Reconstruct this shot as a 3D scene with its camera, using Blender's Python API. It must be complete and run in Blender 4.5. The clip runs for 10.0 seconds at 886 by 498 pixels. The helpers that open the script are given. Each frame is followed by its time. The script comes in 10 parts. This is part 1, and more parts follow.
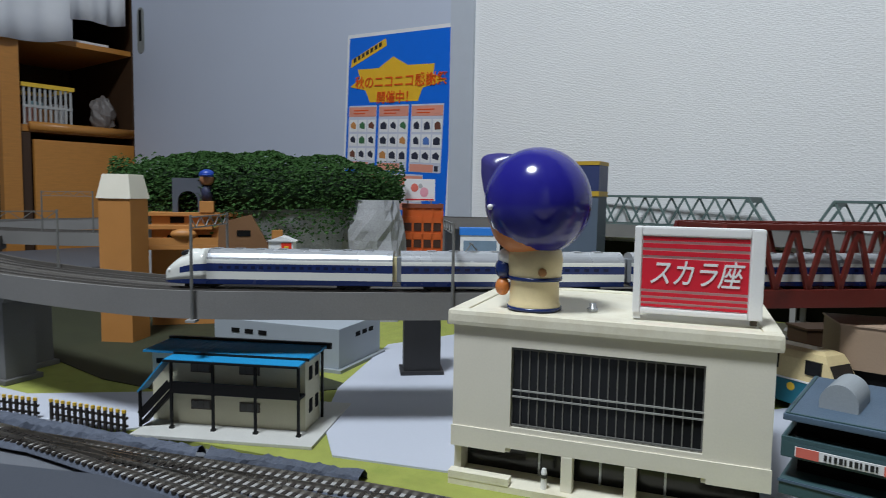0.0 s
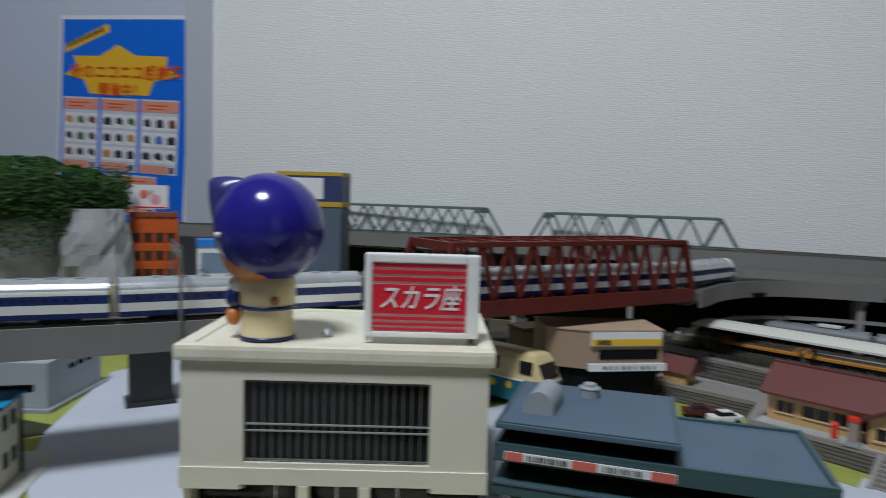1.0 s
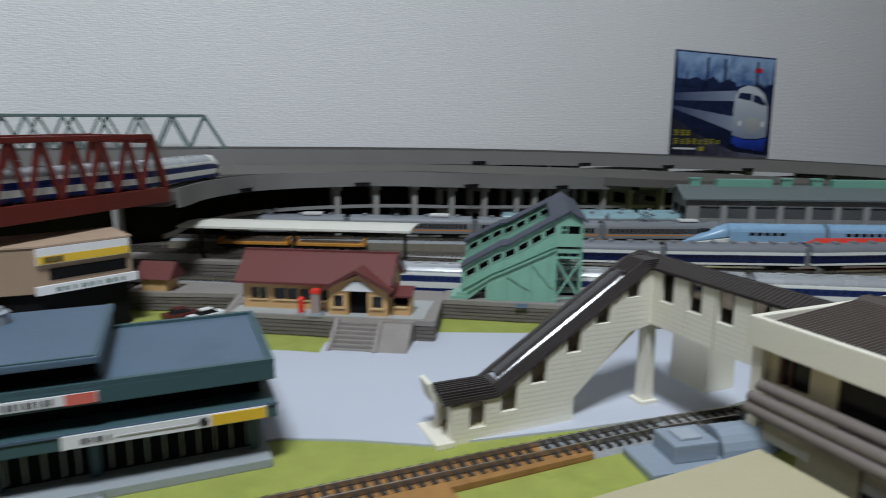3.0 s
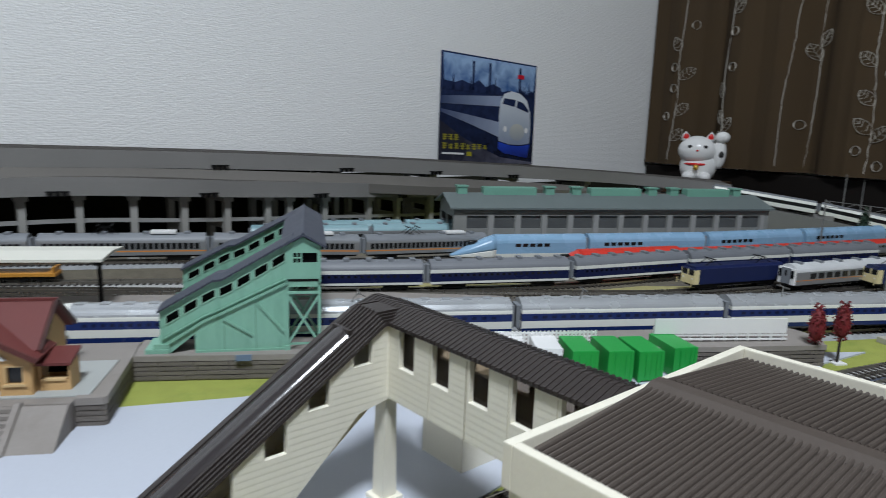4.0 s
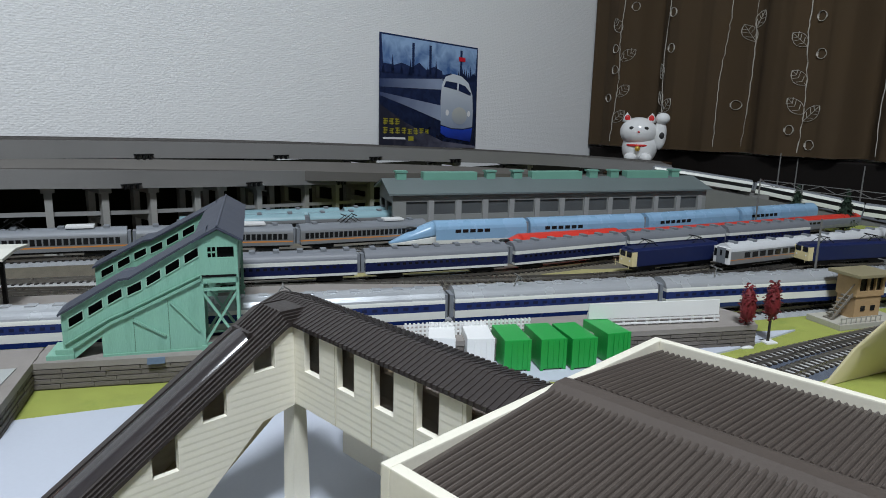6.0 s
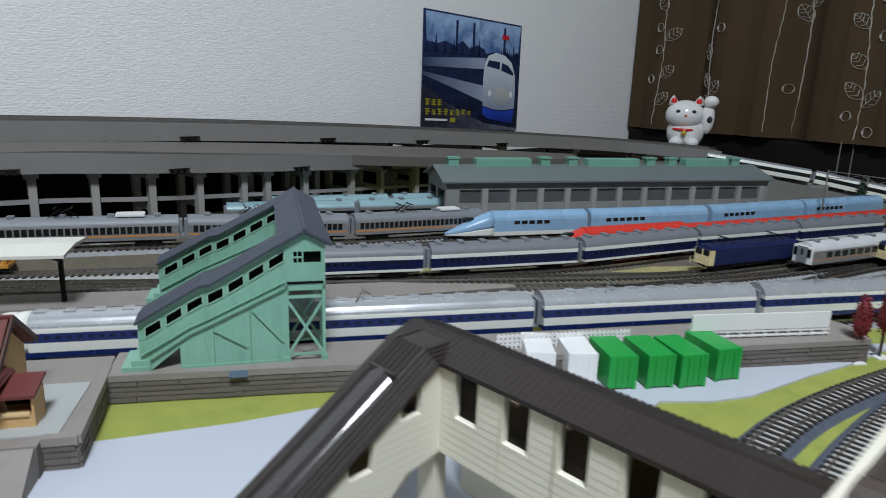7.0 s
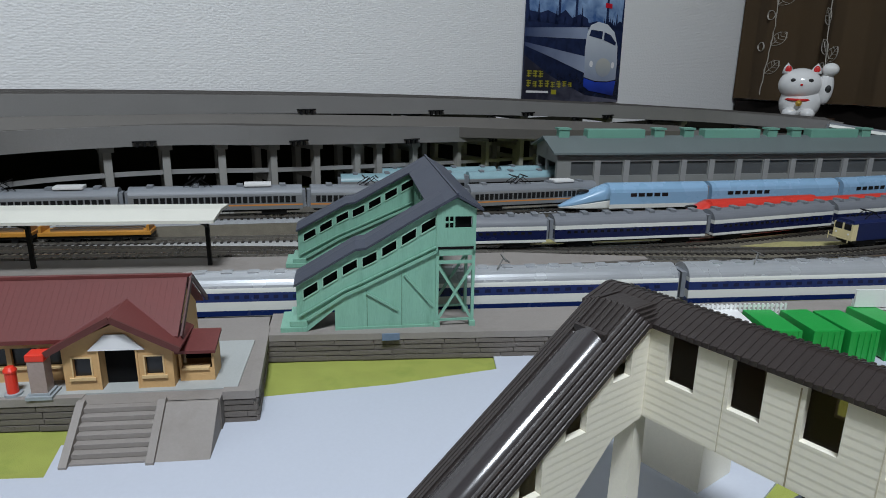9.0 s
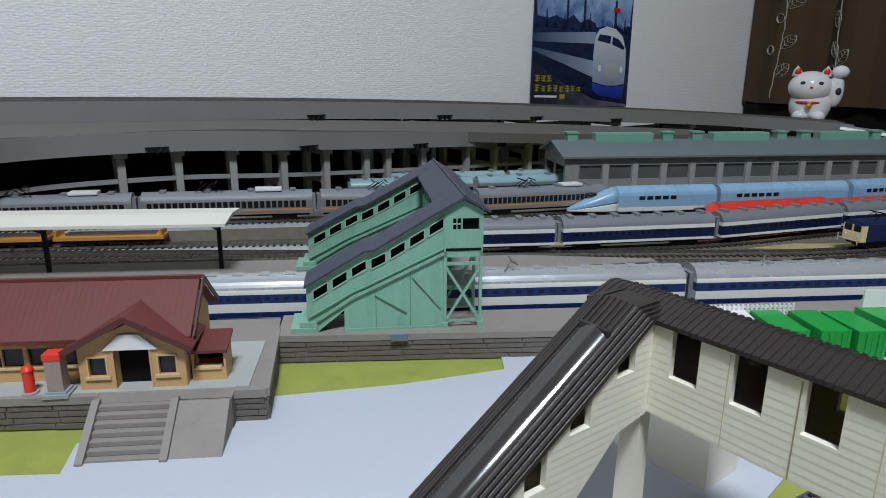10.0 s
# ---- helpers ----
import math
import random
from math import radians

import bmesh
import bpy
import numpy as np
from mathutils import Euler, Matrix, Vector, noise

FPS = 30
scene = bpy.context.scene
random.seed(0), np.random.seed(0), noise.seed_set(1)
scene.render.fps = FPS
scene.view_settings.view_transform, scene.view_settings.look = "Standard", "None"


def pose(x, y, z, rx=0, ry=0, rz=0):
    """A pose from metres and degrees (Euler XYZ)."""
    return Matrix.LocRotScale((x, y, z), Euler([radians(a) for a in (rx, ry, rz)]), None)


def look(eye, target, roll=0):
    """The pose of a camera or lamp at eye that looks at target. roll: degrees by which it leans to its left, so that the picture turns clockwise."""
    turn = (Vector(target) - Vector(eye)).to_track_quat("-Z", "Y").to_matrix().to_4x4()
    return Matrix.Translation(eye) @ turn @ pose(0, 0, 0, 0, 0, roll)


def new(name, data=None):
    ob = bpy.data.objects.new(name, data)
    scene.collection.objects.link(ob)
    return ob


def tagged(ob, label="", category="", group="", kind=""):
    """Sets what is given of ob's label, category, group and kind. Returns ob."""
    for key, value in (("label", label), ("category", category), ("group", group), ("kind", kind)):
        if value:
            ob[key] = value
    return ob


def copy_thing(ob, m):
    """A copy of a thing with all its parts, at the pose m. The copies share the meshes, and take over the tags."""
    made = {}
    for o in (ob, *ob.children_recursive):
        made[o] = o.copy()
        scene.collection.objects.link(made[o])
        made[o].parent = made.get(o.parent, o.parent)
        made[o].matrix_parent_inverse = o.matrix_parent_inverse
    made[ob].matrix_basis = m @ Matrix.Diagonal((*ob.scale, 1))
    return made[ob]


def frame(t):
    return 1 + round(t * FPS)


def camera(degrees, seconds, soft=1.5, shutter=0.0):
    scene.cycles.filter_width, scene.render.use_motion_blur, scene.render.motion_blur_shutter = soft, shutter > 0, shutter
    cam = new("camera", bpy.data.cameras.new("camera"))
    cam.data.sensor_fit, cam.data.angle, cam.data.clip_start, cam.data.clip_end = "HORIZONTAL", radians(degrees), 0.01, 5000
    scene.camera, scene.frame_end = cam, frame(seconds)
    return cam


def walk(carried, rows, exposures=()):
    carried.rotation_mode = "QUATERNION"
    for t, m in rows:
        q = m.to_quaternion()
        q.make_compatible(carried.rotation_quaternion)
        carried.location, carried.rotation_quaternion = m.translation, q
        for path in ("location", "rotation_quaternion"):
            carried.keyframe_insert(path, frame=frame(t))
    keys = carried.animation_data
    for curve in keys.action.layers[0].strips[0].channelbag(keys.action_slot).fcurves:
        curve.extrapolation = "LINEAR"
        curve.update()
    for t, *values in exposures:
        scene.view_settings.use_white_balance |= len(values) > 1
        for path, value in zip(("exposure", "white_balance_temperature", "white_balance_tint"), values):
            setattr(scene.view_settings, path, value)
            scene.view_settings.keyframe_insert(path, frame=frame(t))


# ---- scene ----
# -- path --
cam = camera(67.90, 10.0, soft=0.9, shutter=0.36)
PATH = [
    (0, look((0.0003, 0.0001, 0.1569), (-0.6124, 0.7863, 0.0761), 0.96)),
    (0.5, look((-0.0005, 0.0036, 0.1569), (-0.5236, 0.8525, 0.0813), -0.11)),
    (1, look((0.0093, 0.0057, 0.1732), (-0.2762, 0.9610, 0.0965), 1.70)),
    (1.5, look((0.0166, 0.0035, 0.1747), (-0.0444, 0.9972, 0.0805), -0.55)),
    (2, look((0.0235, 0.0171, 0.1613), (0.1192, 1.0023, 0.0193), 1.38)),
    (2.5, look((0.0259, 0.0266, 0.1559), (0.2232, 0.9863, -0.0443), -0.22)),
    (3, look((0.0650, 0.0462, 0.1527), (0.4379, 0.9540, -0.0393), 0.09)),
    (3.2, look((0.0856, 0.0577, 0.1545), (0.5269, 0.9350, -0.0339), 0.83)),
    (4.3, look((0.1665, 0.1320, 0.1496), (0.8644, 0.8235, -0.0368), 2.48)),
    (4.5, look((0.1731, 0.1330, 0.1487), (0.8925, 0.8019, -0.0381), 2.90)),
    (5, look((0.1777, 0.1220, 0.1507), (0.8774, 0.8085, -0.0470), 1.51)),
    (6.3, look((0.1695, 0.1209, 0.1515), (0.8561, 0.8168, -0.0592), 1.12)),
    (6.5, look((0.1636, 0.1242, 0.1471), (0.8341, 0.8339, -0.0691), 1.18)),
    (7, look((0.1629, 0.1801, 0.1595), (0.8391, 0.8758, -0.0827), 2.04)),
    (7.5, look((0.1493, 0.2134, 0.1631), (0.8194, 0.9123, -0.0870), 2.14)),
    (8, look((0.1330, 0.2092, 0.1636), (0.7176, 0.9875, -0.0656), 1.77)),
    (8.5, look((0.1399, 0.2089, 0.1552), (0.7142, 0.9822, -0.1135), 1.14)),
    (9, look((0.1345, 0.2085, 0.1509), (0.7221, 0.9690, -0.1256), 1.01)),
    (9.5, look((0.1369, 0.2075, 0.1519), (0.7283, 0.9645, -0.1259), 0.41)),
    (10, look((0.1329, 0.2043, 0.1498), (0.7094, 0.9761, -0.1182), 0.54)),
]
walk(cam, PATH, exposures=[(0.0, 0.02), (1.0, -0.28), (1.6, -0.32), (2.0, -0.25), (2.5, -0.06), (3.0, 0.02), (4.5, 0.35), (6.5, 0.34), (7.5, 0.34), (8.3, 0.26), (9.0, 0.20), (10.0, 0.23)])
# -- end of path --

# -- world, lamp, exposure --
world = bpy.data.worlds.new("room_air")
scene.world = world
world.use_nodes = True
world.node_tree.nodes["Background"].inputs[0].default_value = (0.76, 0.88, 1.0, 1)
world.node_tree.nodes["Background"].inputs[1].default_value = 0.006
scene.view_settings.exposure = 0.0


# -- materials --
def mat(name, color, rough=0.5, metal=0.0, var=0.12, fine=900.0, coarse=45.0, bump=0.15, spec=0.5, dirt=None, streak=None):
    """Principled surface with grain and stains at two scales in object space."""
    m = bpy.data.materials.new(name)
    m.use_nodes = True
    nt = m.node_tree
    bsdf = nt.nodes["Principled BSDF"]
    bsdf.inputs["Roughness"].default_value = rough
    bsdf.inputs["Metallic"].default_value = metal
    bsdf.inputs["Specular IOR Level"].default_value = spec
    tc = nt.nodes.new("ShaderNodeTexCoord")
    info = nt.nodes.new("ShaderNodeObjectInfo")
    n1 = nt.nodes.new("ShaderNodeTexNoise")
    n1.inputs["Scale"].default_value = fine
    n1.inputs["Detail"].default_value = 3
    n2 = nt.nodes.new("ShaderNodeTexNoise")
    n2.inputs["Scale"].default_value = coarse
    n2.inputs["Detail"].default_value = 5
    src = tc.outputs["Object"]
    if streak:
        mp = nt.nodes.new("ShaderNodeMapping")
        mp.inputs["Scale"].default_value = streak
        nt.links.new(src, mp.inputs[0])
        src = mp.outputs[0]
    nt.links.new(src, n1.inputs["Vector"])
    nt.links.new(src, n2.inputs["Vector"])
    add = nt.nodes.new("ShaderNodeMath")
    add.operation = "ADD"
    nt.links.new(n1.outputs["Fac"], add.inputs[0])
    nt.links.new(n2.outputs["Fac"], add.inputs[1])
    rnd = nt.nodes.new("ShaderNodeMath")
    rnd.operation = "MULTIPLY_ADD"
    rnd.inputs[1].default_value = 0.35
    nt.links.new(info.outputs["Random"], rnd.inputs[0])
    nt.links.new(add.outputs[0], rnd.inputs[2])
    rng = nt.nodes.new("ShaderNodeMapRange")
    rng.inputs["From Min"].default_value = 0.7
    rng.inputs["From Max"].default_value = 1.65
    rng.inputs["To Min"].default_value = 1 - var
    rng.inputs["To Max"].default_value = 1 + var
    nt.links.new(rnd.outputs[0], rng.inputs[0])
    mul = nt.nodes.new("ShaderNodeVectorMath")
    mul.operation = "SCALE"
    mul.inputs[0].default_value = color
    nt.links.new(rng.outputs[0], mul.inputs["Scale"])
    out = mul.outputs[0]
    if dirt:
        n3 = nt.nodes.new("ShaderNodeTexNoise")
        n3.inputs["Scale"].default_value = coarse * 0.6
        n3.inputs["Detail"].default_value = 8
        n3.inputs["Roughness"].default_value = 0.7
        nt.links.new(src, n3.inputs["Vector"])
        rp = nt.nodes.new("ShaderNodeMapRange")
        rp.inputs["From Min"].default_value = 0.52
        rp.inputs["From Max"].default_value = 0.72
        nt.links.new(n3.outputs["Fac"], rp.inputs[0])
        mx = nt.nodes.new("ShaderNodeMix")
        mx.data_type = "RGBA"
        nt.links.new(rp.outputs[0], mx.inputs[0])
        nt.links.new(out, mx.inputs[6])
        mx.inputs[7].default_value = (*dirt, 1)
        out = mx.outputs[2]
    nt.links.new(out, bsdf.inputs["Base Color"])
    rr = nt.nodes.new("ShaderNodeMapRange")
    rr.inputs["To Min"].default_value = max(0.02, rough - 0.08)
    rr.inputs["To Max"].default_value = min(1.0, rough + 0.08)
    nt.links.new(n2.outputs["Fac"], rr.inputs[0])
    nt.links.new(rr.outputs[0], bsdf.inputs["Roughness"])
    if bump:
        bp = nt.nodes.new("ShaderNodeBump")
        bp.inputs["Strength"].default_value = bump
        bp.inputs["Distance"].default_value = 0.0006
        nt.links.new(n1.outputs["Fac"], bp.inputs["Height"])
        nt.links.new(bp.outputs[0], bsdf.inputs["Normal"])
    return m


def glow(name, color, power):
    m = bpy.data.materials.new(name)
    m.use_nodes = True
    b = m.node_tree.nodes["Principled BSDF"]
    b.inputs["Emission Color"].default_value = (*color, 1)
    b.inputs["Emission Strength"].default_value = power
    return m


def glass(name, color=(0.9, 0.95, 0.97), rough=0.05):
    m = bpy.data.materials.new(name)
    m.use_nodes = True
    b = m.node_tree.nodes["Principled BSDF"]
    b.inputs["Base Color"].default_value = (*color, 1)
    b.inputs["Transmission Weight"].default_value = 1.0
    b.inputs["Roughness"].default_value = rough
    b.inputs["IOR"].default_value = 1.2
    return m


def wallpaper():
    """White wallpaper with a woven relief of short horizontal threads."""
    m = mat("white_wallpaper", (0.86, 0.865, 0.86), 0.85, var=0.03, fine=300, coarse=3, bump=0, spec=0.2)
    nt = m.node_tree
    bsdf = nt.nodes["Principled BSDF"]
    tc = nt.nodes.new("ShaderNodeTexCoord")
    mp = nt.nodes.new("ShaderNodeMapping")
    mp.inputs["Scale"].default_value = (235, 235, 400)
    warp = nt.nodes.new("ShaderNodeTexNoise")
    warp.inputs["Scale"].default_value = 60.0
    warp.inputs["Detail"].default_value = 2
    shift = nt.nodes.new("ShaderNodeVectorMath")
    shift.operation = "MULTIPLY_ADD"
    shift.inputs[1].default_value = (0.003, 0.003, 0.0012)
    nt.links.new(tc.outputs["Object"], warp.inputs["Vector"])
    nt.links.new(warp.outputs["Color"], shift.inputs[0])
    nt.links.new(tc.outputs["Object"], shift.inputs[2])
    nt.links.new(shift.outputs[0], mp.inputs[0])
    nz = nt.nodes.new("ShaderNodeTexVoronoi")
    nz.inputs["Scale"].default_value = 1.0
    nz.inputs["Randomness"].default_value = 0.55
    nt.links.new(mp.outputs[0], nz.inputs["Vector"])
    bp = nt.nodes.new("ShaderNodeBump")
    bp.invert = True
    bp.inputs["Strength"].default_value = 0.36
    bp.inputs["Distance"].default_value = 0.0015
    nt.links.new(nz.outputs["Distance"], bp.inputs["Height"])
    nt.links.new(bp.outputs[0], bsdf.inputs["Normal"])
    return m


M_WALL = wallpaper()
M_DOOR = mat("grey_door_laminate", (0.53, 0.575, 0.68), 0.55, var=0.04, fine=500, coarse=4, bump=0.08)
M_TRIM = mat("grey_trim", (0.50, 0.535, 0.59), 0.55, var=0.04)
M_CREAM = mat("cream_plastic", (0.79, 0.75, 0.60), 0.45, var=0.05, bump=0.08, dirt=(0.66, 0.60, 0.44))
M_IVORY = mat("ivory_plastic", (0.79, 0.75, 0.63), 0.42, var=0.04, bump=0.08)
M_WHITE = mat("white_plastic", (0.80, 0.80, 0.79), 0.35, var=0.04, bump=0.05)
M_GREYDECK = mat("grey_viaduct_plastic", (0.106, 0.098, 0.088), 0.6, var=0.12, coarse=20, dirt=(0.086, 0.079, 0.071))
M_PARAPET = mat("grey_parapet_plastic", (0.21, 0.205, 0.198), 0.6, var=0.1, coarse=20)
M_GREYSIDE = mat("light_grey_concrete_plastic", (0.30, 0.30, 0.295), 0.6, var=0.08)
M_PIER = mat("grey_pier_plastic", (0.33, 0.325, 0.305), 0.6, var=0.1)
# pier grey lowered to carry the shade below the viaduct
M_PIERDARK = mat("dark_grey_pier_plastic", (0.13, 0.13, 0.125), 0.6, var=0.1)
M_BLACKP = mat("black_plastic", (0.007, 0.007, 0.0075), 0.5, var=0.2, spec=0.3)
# near-black: shade of insides and openings put into colour, plain dark windows too
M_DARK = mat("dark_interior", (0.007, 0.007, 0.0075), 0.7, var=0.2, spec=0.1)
M_WINDOW = mat("smoked_window_plastic", (0.014, 0.0145, 0.015), 0.16, var=0.1, bump=0, spec=0.4)
M_RED = mat("dark_red_bridge_paint", (0.130, 0.016, 0.010), 0.42, var=0.16, dirt=(0.085, 0.013, 0.009))
M_TRUSS = mat("grey_green_bridge_paint", (0.12, 0.18, 0.17), 0.5, var=0.12)
M_SHINWHITE = mat("ivory_train_paint", (0.74, 0.75, 0.70), 0.22, var=0.03, bump=0.02)
M_SHINBLUE = mat("dark_blue_train_paint", (0.010, 0.026, 0.125), 0.25, var=0.08, bump=0.02)
M_SILVER = mat("silver_roof_paint", (0.46, 0.48, 0.50), 0.27, metal=0.4, var=0.06, bump=0.03)
M_TRAINGREY = mat("grey_train_roof", (0.20, 0.215, 0.235), 0.5, var=0.1)
M_ROOF583 = mat("light_grey_train_roof", (0.17, 0.18, 0.20), 0.5, var=0.08)
M_GRASS = mat("printed_grass_mat", (0.285, 0.315, 0.066), 0.85, var=0.22, fine=2200, coarse=70, bump=0.5, dirt=(0.225, 0.285, 0.053))
M_PAPER = mat("pale_grey_paper", (0.485, 0.513, 0.58), 0.8, var=0.03, fine=600, coarse=8, bump=0.05)
M_BOARD = mat("dark_grey_board", (0.14, 0.15, 0.17), 0.7, var=0.12, coarse=12)
M_PLAT = mat("brown_grey_platform", (0.26, 0.235, 0.215), 0.75, var=0.08, coarse=60, dirt=(0.22, 0.195, 0.175))
M_PLATLIGHT = mat("grey_platform_top", (0.37, 0.385, 0.375), 0.75, var=0.06)
M_STONE = mat("brown_grey_stone", (0.165, 0.145, 0.128), 0.8, var=0.28, coarse=150, bump=0.5, dirt=(0.085, 0.075, 0.068))
M_GREEN = mat("pale_green_plastic", (0.215, 0.430, 0.325), 0.5, var=0.10, fine=420, bump=0.3, dirt=(0.165, 0.345, 0.255), streak=(6, 6, 0.8))
M_PALEGREEN = mat("pale_green_frame", (0.30, 0.50, 0.39), 0.5, var=0.05)
M_GREENDARK = mat("dull_green_joint", (0.10, 0.21, 0.15), 0.6, var=0.05)
M_SLATE = mat("slate_blue_roof", (0.048, 0.056, 0.080), 0.55, var=0.12)
M_MAROON = mat("maroon_tile_roof", (0.135, 0.030, 0.027), 0.6, var=0.12)
M_TAN = mat("tan_wall_plastic", (0.58, 0.36, 0.16), 0.6, var=0.08)
M_BROWNROOF = mat("dark_brown_ribbed_roof", (0.078, 0.063, 0.054), 0.45, var=0.12)
M_BRIDGEROOF = mat("dark_brown_bridge_roof", (0.033, 0.026, 0.024), 0.38, var=0.12)
M_CLEARROOF = mat("smoked_brown_roof_panel", (0.036, 0.031, 0.032), 0.13, var=0.1, bump=0, spec=0.9)


def siding():
    """Ivory plastic with moulded horizontal boards."""
    m = mat("ivory_siding_plastic", (0.84, 0.80, 0.68), 0.42, var=0.04, bump=0)
    nt = m.node_tree
    tc = nt.nodes.new("ShaderNodeTexCoord")
    sep = nt.nodes.new("ShaderNodeSeparateXYZ")
    nt.links.new(tc.outputs["Object"], sep.inputs[0])
    saw = nt.nodes.new("ShaderNodeMath")
    saw.operation = "MULTIPLY"
    saw.inputs[1].default_value = 1 / 0.0025
    nt.links.new(sep.outputs["Z"], saw.inputs[0])
    fr = nt.nodes.new("ShaderNodeMath")
    fr.operation = "FRACT"
    nt.links.new(saw.outputs[0], fr.inputs[0])
    lip = nt.nodes.new("ShaderNodeMapRange")
    lip.inputs["From Max"].default_value = 0.3
    nt.links.new(fr.outputs[0], lip.inputs["Value"])
    bp = nt.nodes.new("ShaderNodeBump")
    bp.inputs["Strength"].default_value = 0.15
    bp.inputs["Distance"].default_value = 0.0005
    nt.links.new(lip.outputs[0], bp.inputs["Height"])
    nt.links.new(bp.outputs[0], nt.nodes["Principled BSDF"].inputs["Normal"])
    return m


M_SIDING = siding()
M_SHOPBLUE = mat("slate_blue_shop_roof", (0.080, 0.125, 0.180), 0.5, var=0.10, bump=0.25, dirt=(0.066, 0.106, 0.152))
M_SHOPTEAL = mat("dark_teal_shop_wall", (0.045, 0.095, 0.105), 0.5, var=0.1)
M_SHOPGREY = mat("grey_shop_base", (0.30, 0.33, 0.35), 0.6, var=0.08)
M_SIGNRED = mat("red_sign_print", (0.62, 0.012, 0.032), 0.4, var=0.04, bump=0)
M_SIGNWHITE = mat("white_sign_print", (0.78, 0.78, 0.78), 0.4, var=0.02, bump=0)
M_SALMON = mat("salmon_sign_print", (0.70, 0.16, 0.12), 0.45, var=0.05, bump=0)
M_YELLOW = mat("yellow_sign_print", (0.78, 0.50, 0.04), 0.45, var=0.05, bump=0)
M_INK = mat("black_ink", (0.02, 0.02, 0.02), 0.6, var=0.1, bump=0)
M_HELMET = mat("glossy_blue_helmet", (0.018, 0.016, 0.22), 0.15, var=0.05, bump=0)
M_BRIM = mat("violet_blue_brim", (0.05, 0.045, 0.20), 0.3, var=0.05, bump=0)
M_SKIN = mat("orange_painted_doll", (0.62, 0.20, 0.05), 0.4, var=0.05, bump=0)
M_DOLL = mat("pale_yellow_doll", (0.74, 0.62, 0.36), 0.4, var=0.06, bump=0.03)
M_RAIL = mat("nickel_rail", (0.42, 0.39, 0.35), 0.28, metal=0.9, var=0.15)
M_SLEEPER = mat("dark_brown_sleeper", (0.024, 0.019, 0.016), 0.7, var=0.25)
M_BALLAST = mat("grey_ballast", (0.30, 0.31, 0.32), 0.85, var=0.3, fine=1500, coarse=200, bump=0.8)
M_BALLASTBROWN = mat("brown_ballast", (0.34, 0.17, 0.05), 0.85, var=0.3, fine=1500, coarse=160, bump=0.8)
M_DARKROCK = mat("slate_blue_rock_edge", (0.085, 0.10, 0.135), 0.75, var=0.3, fine=900, coarse=200, bump=0.9)
M_CONTAINER = mat("bright_green_container", (0.012, 0.32, 0.055), 0.4, var=0.05)
M_CURTAIN = mat("brown_curtain_cloth", (0.054, 0.032, 0.0125), 0.9, var=0.15, fine=1400, coarse=12, bump=0.5)
M_THREAD = mat("silver_grey_embroidery", (0.43, 0.40, 0.35), 0.7, var=0.15)
M_CATWHITE = mat("white_glazed_ceramic", (0.80, 0.80, 0.79), 0.15, var=0.02, bump=0)
M_CATRED = mat("red_glaze", (0.65, 0.03, 0.03), 0.2, var=0.05, bump=0)
M_GOLD = mat("gold_paint", (0.70, 0.45, 0.08), 0.3, metal=0.6, bump=0)
M_WOOD = mat("orange_brown_cabinet_wood", (0.50, 0.215, 0.045), 0.4, var=0.18, fine=300, coarse=30, streak=(1, 1, 8))
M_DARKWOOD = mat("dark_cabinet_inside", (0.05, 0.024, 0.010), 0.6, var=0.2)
M_ORANGE = mat("orange_red_plastic", (0.62, 0.115, 0.02), 0.45, var=0.06)
M_OCHRE = mat("ochre_plastic", (0.50, 0.22, 0.06), 0.5, var=0.1)
M_BLUEROOF = mat("bright_blue_roof", (0.015, 0.27, 0.55), 0.45, var=0.06)
M_LEAF = mat("dark_green_foliage_sponge", (0.036, 0.100, 0.020), 0.9, var=0.5, fine=600, coarse=90, bump=0.9)
M_ROCK = mat("grey_rock_paper", (0.37, 0.375, 0.385), 0.85, var=0.25, fine=500, coarse=50, bump=0.8)
M_LIGHTBLUE = mat("sky_blue_train_paint", (0.25, 0.42, 0.60), 0.28, var=0.05, bump=0.02)
M_TRAINRED = mat("bright_red_train_paint", (0.66, 0.05, 0.035), 0.3, var=0.06, bump=0.02)
M_STEEL = mat("stainless_train_side", (0.30, 0.31, 0.32), 0.35, metal=0.45, var=0.06)
M_ORBAND = mat("orange_stripe", (0.62, 0.24, 0.05), 0.4, var=0.05, bump=0)
M_LOCOBLUE = mat("locomotive_blue_paint", (0.010, 0.018, 0.075), 0.35, var=0.08)
M_LOCOCREAM = mat("locomotive_cream_paint", (0.72, 0.62, 0.34), 0.4, var=0.06)
M_TEAL = mat("teal_train_paint", (0.25, 0.40, 0.44), 0.35, var=0.06)
M_POLE = mat("grey_catenary_steel", (0.22, 0.22, 0.21), 0.45, metal=0.4, var=0.1)
M_REDTREE = mat("dark_red_leaf", (0.16, 0.012, 0.016), 0.6, var=0.4, bump=0.6)
M_DULLCARD = mat("dull_beige_card", (0.40, 0.36, 0.23), 0.75, var=0.06)
M_BEIGE = mat("beige_card", (0.66, 0.58, 0.36), 0.7, var=0.04)
M_POST = mat("bright_red_paint", (0.75, 0.04, 0.02), 0.35, var=0.04, bump=0)
# unseen room surfaces, kept dim to hold the bounce light down
M_ROOM = mat("plain_brown_grey_wall", (0.24, 0.215, 0.185), 0.85, var=0.06, coarse=4)
M_CEIL = mat("white_ceiling_board", (0.60, 0.60, 0.59), 0.9, var=0.02)
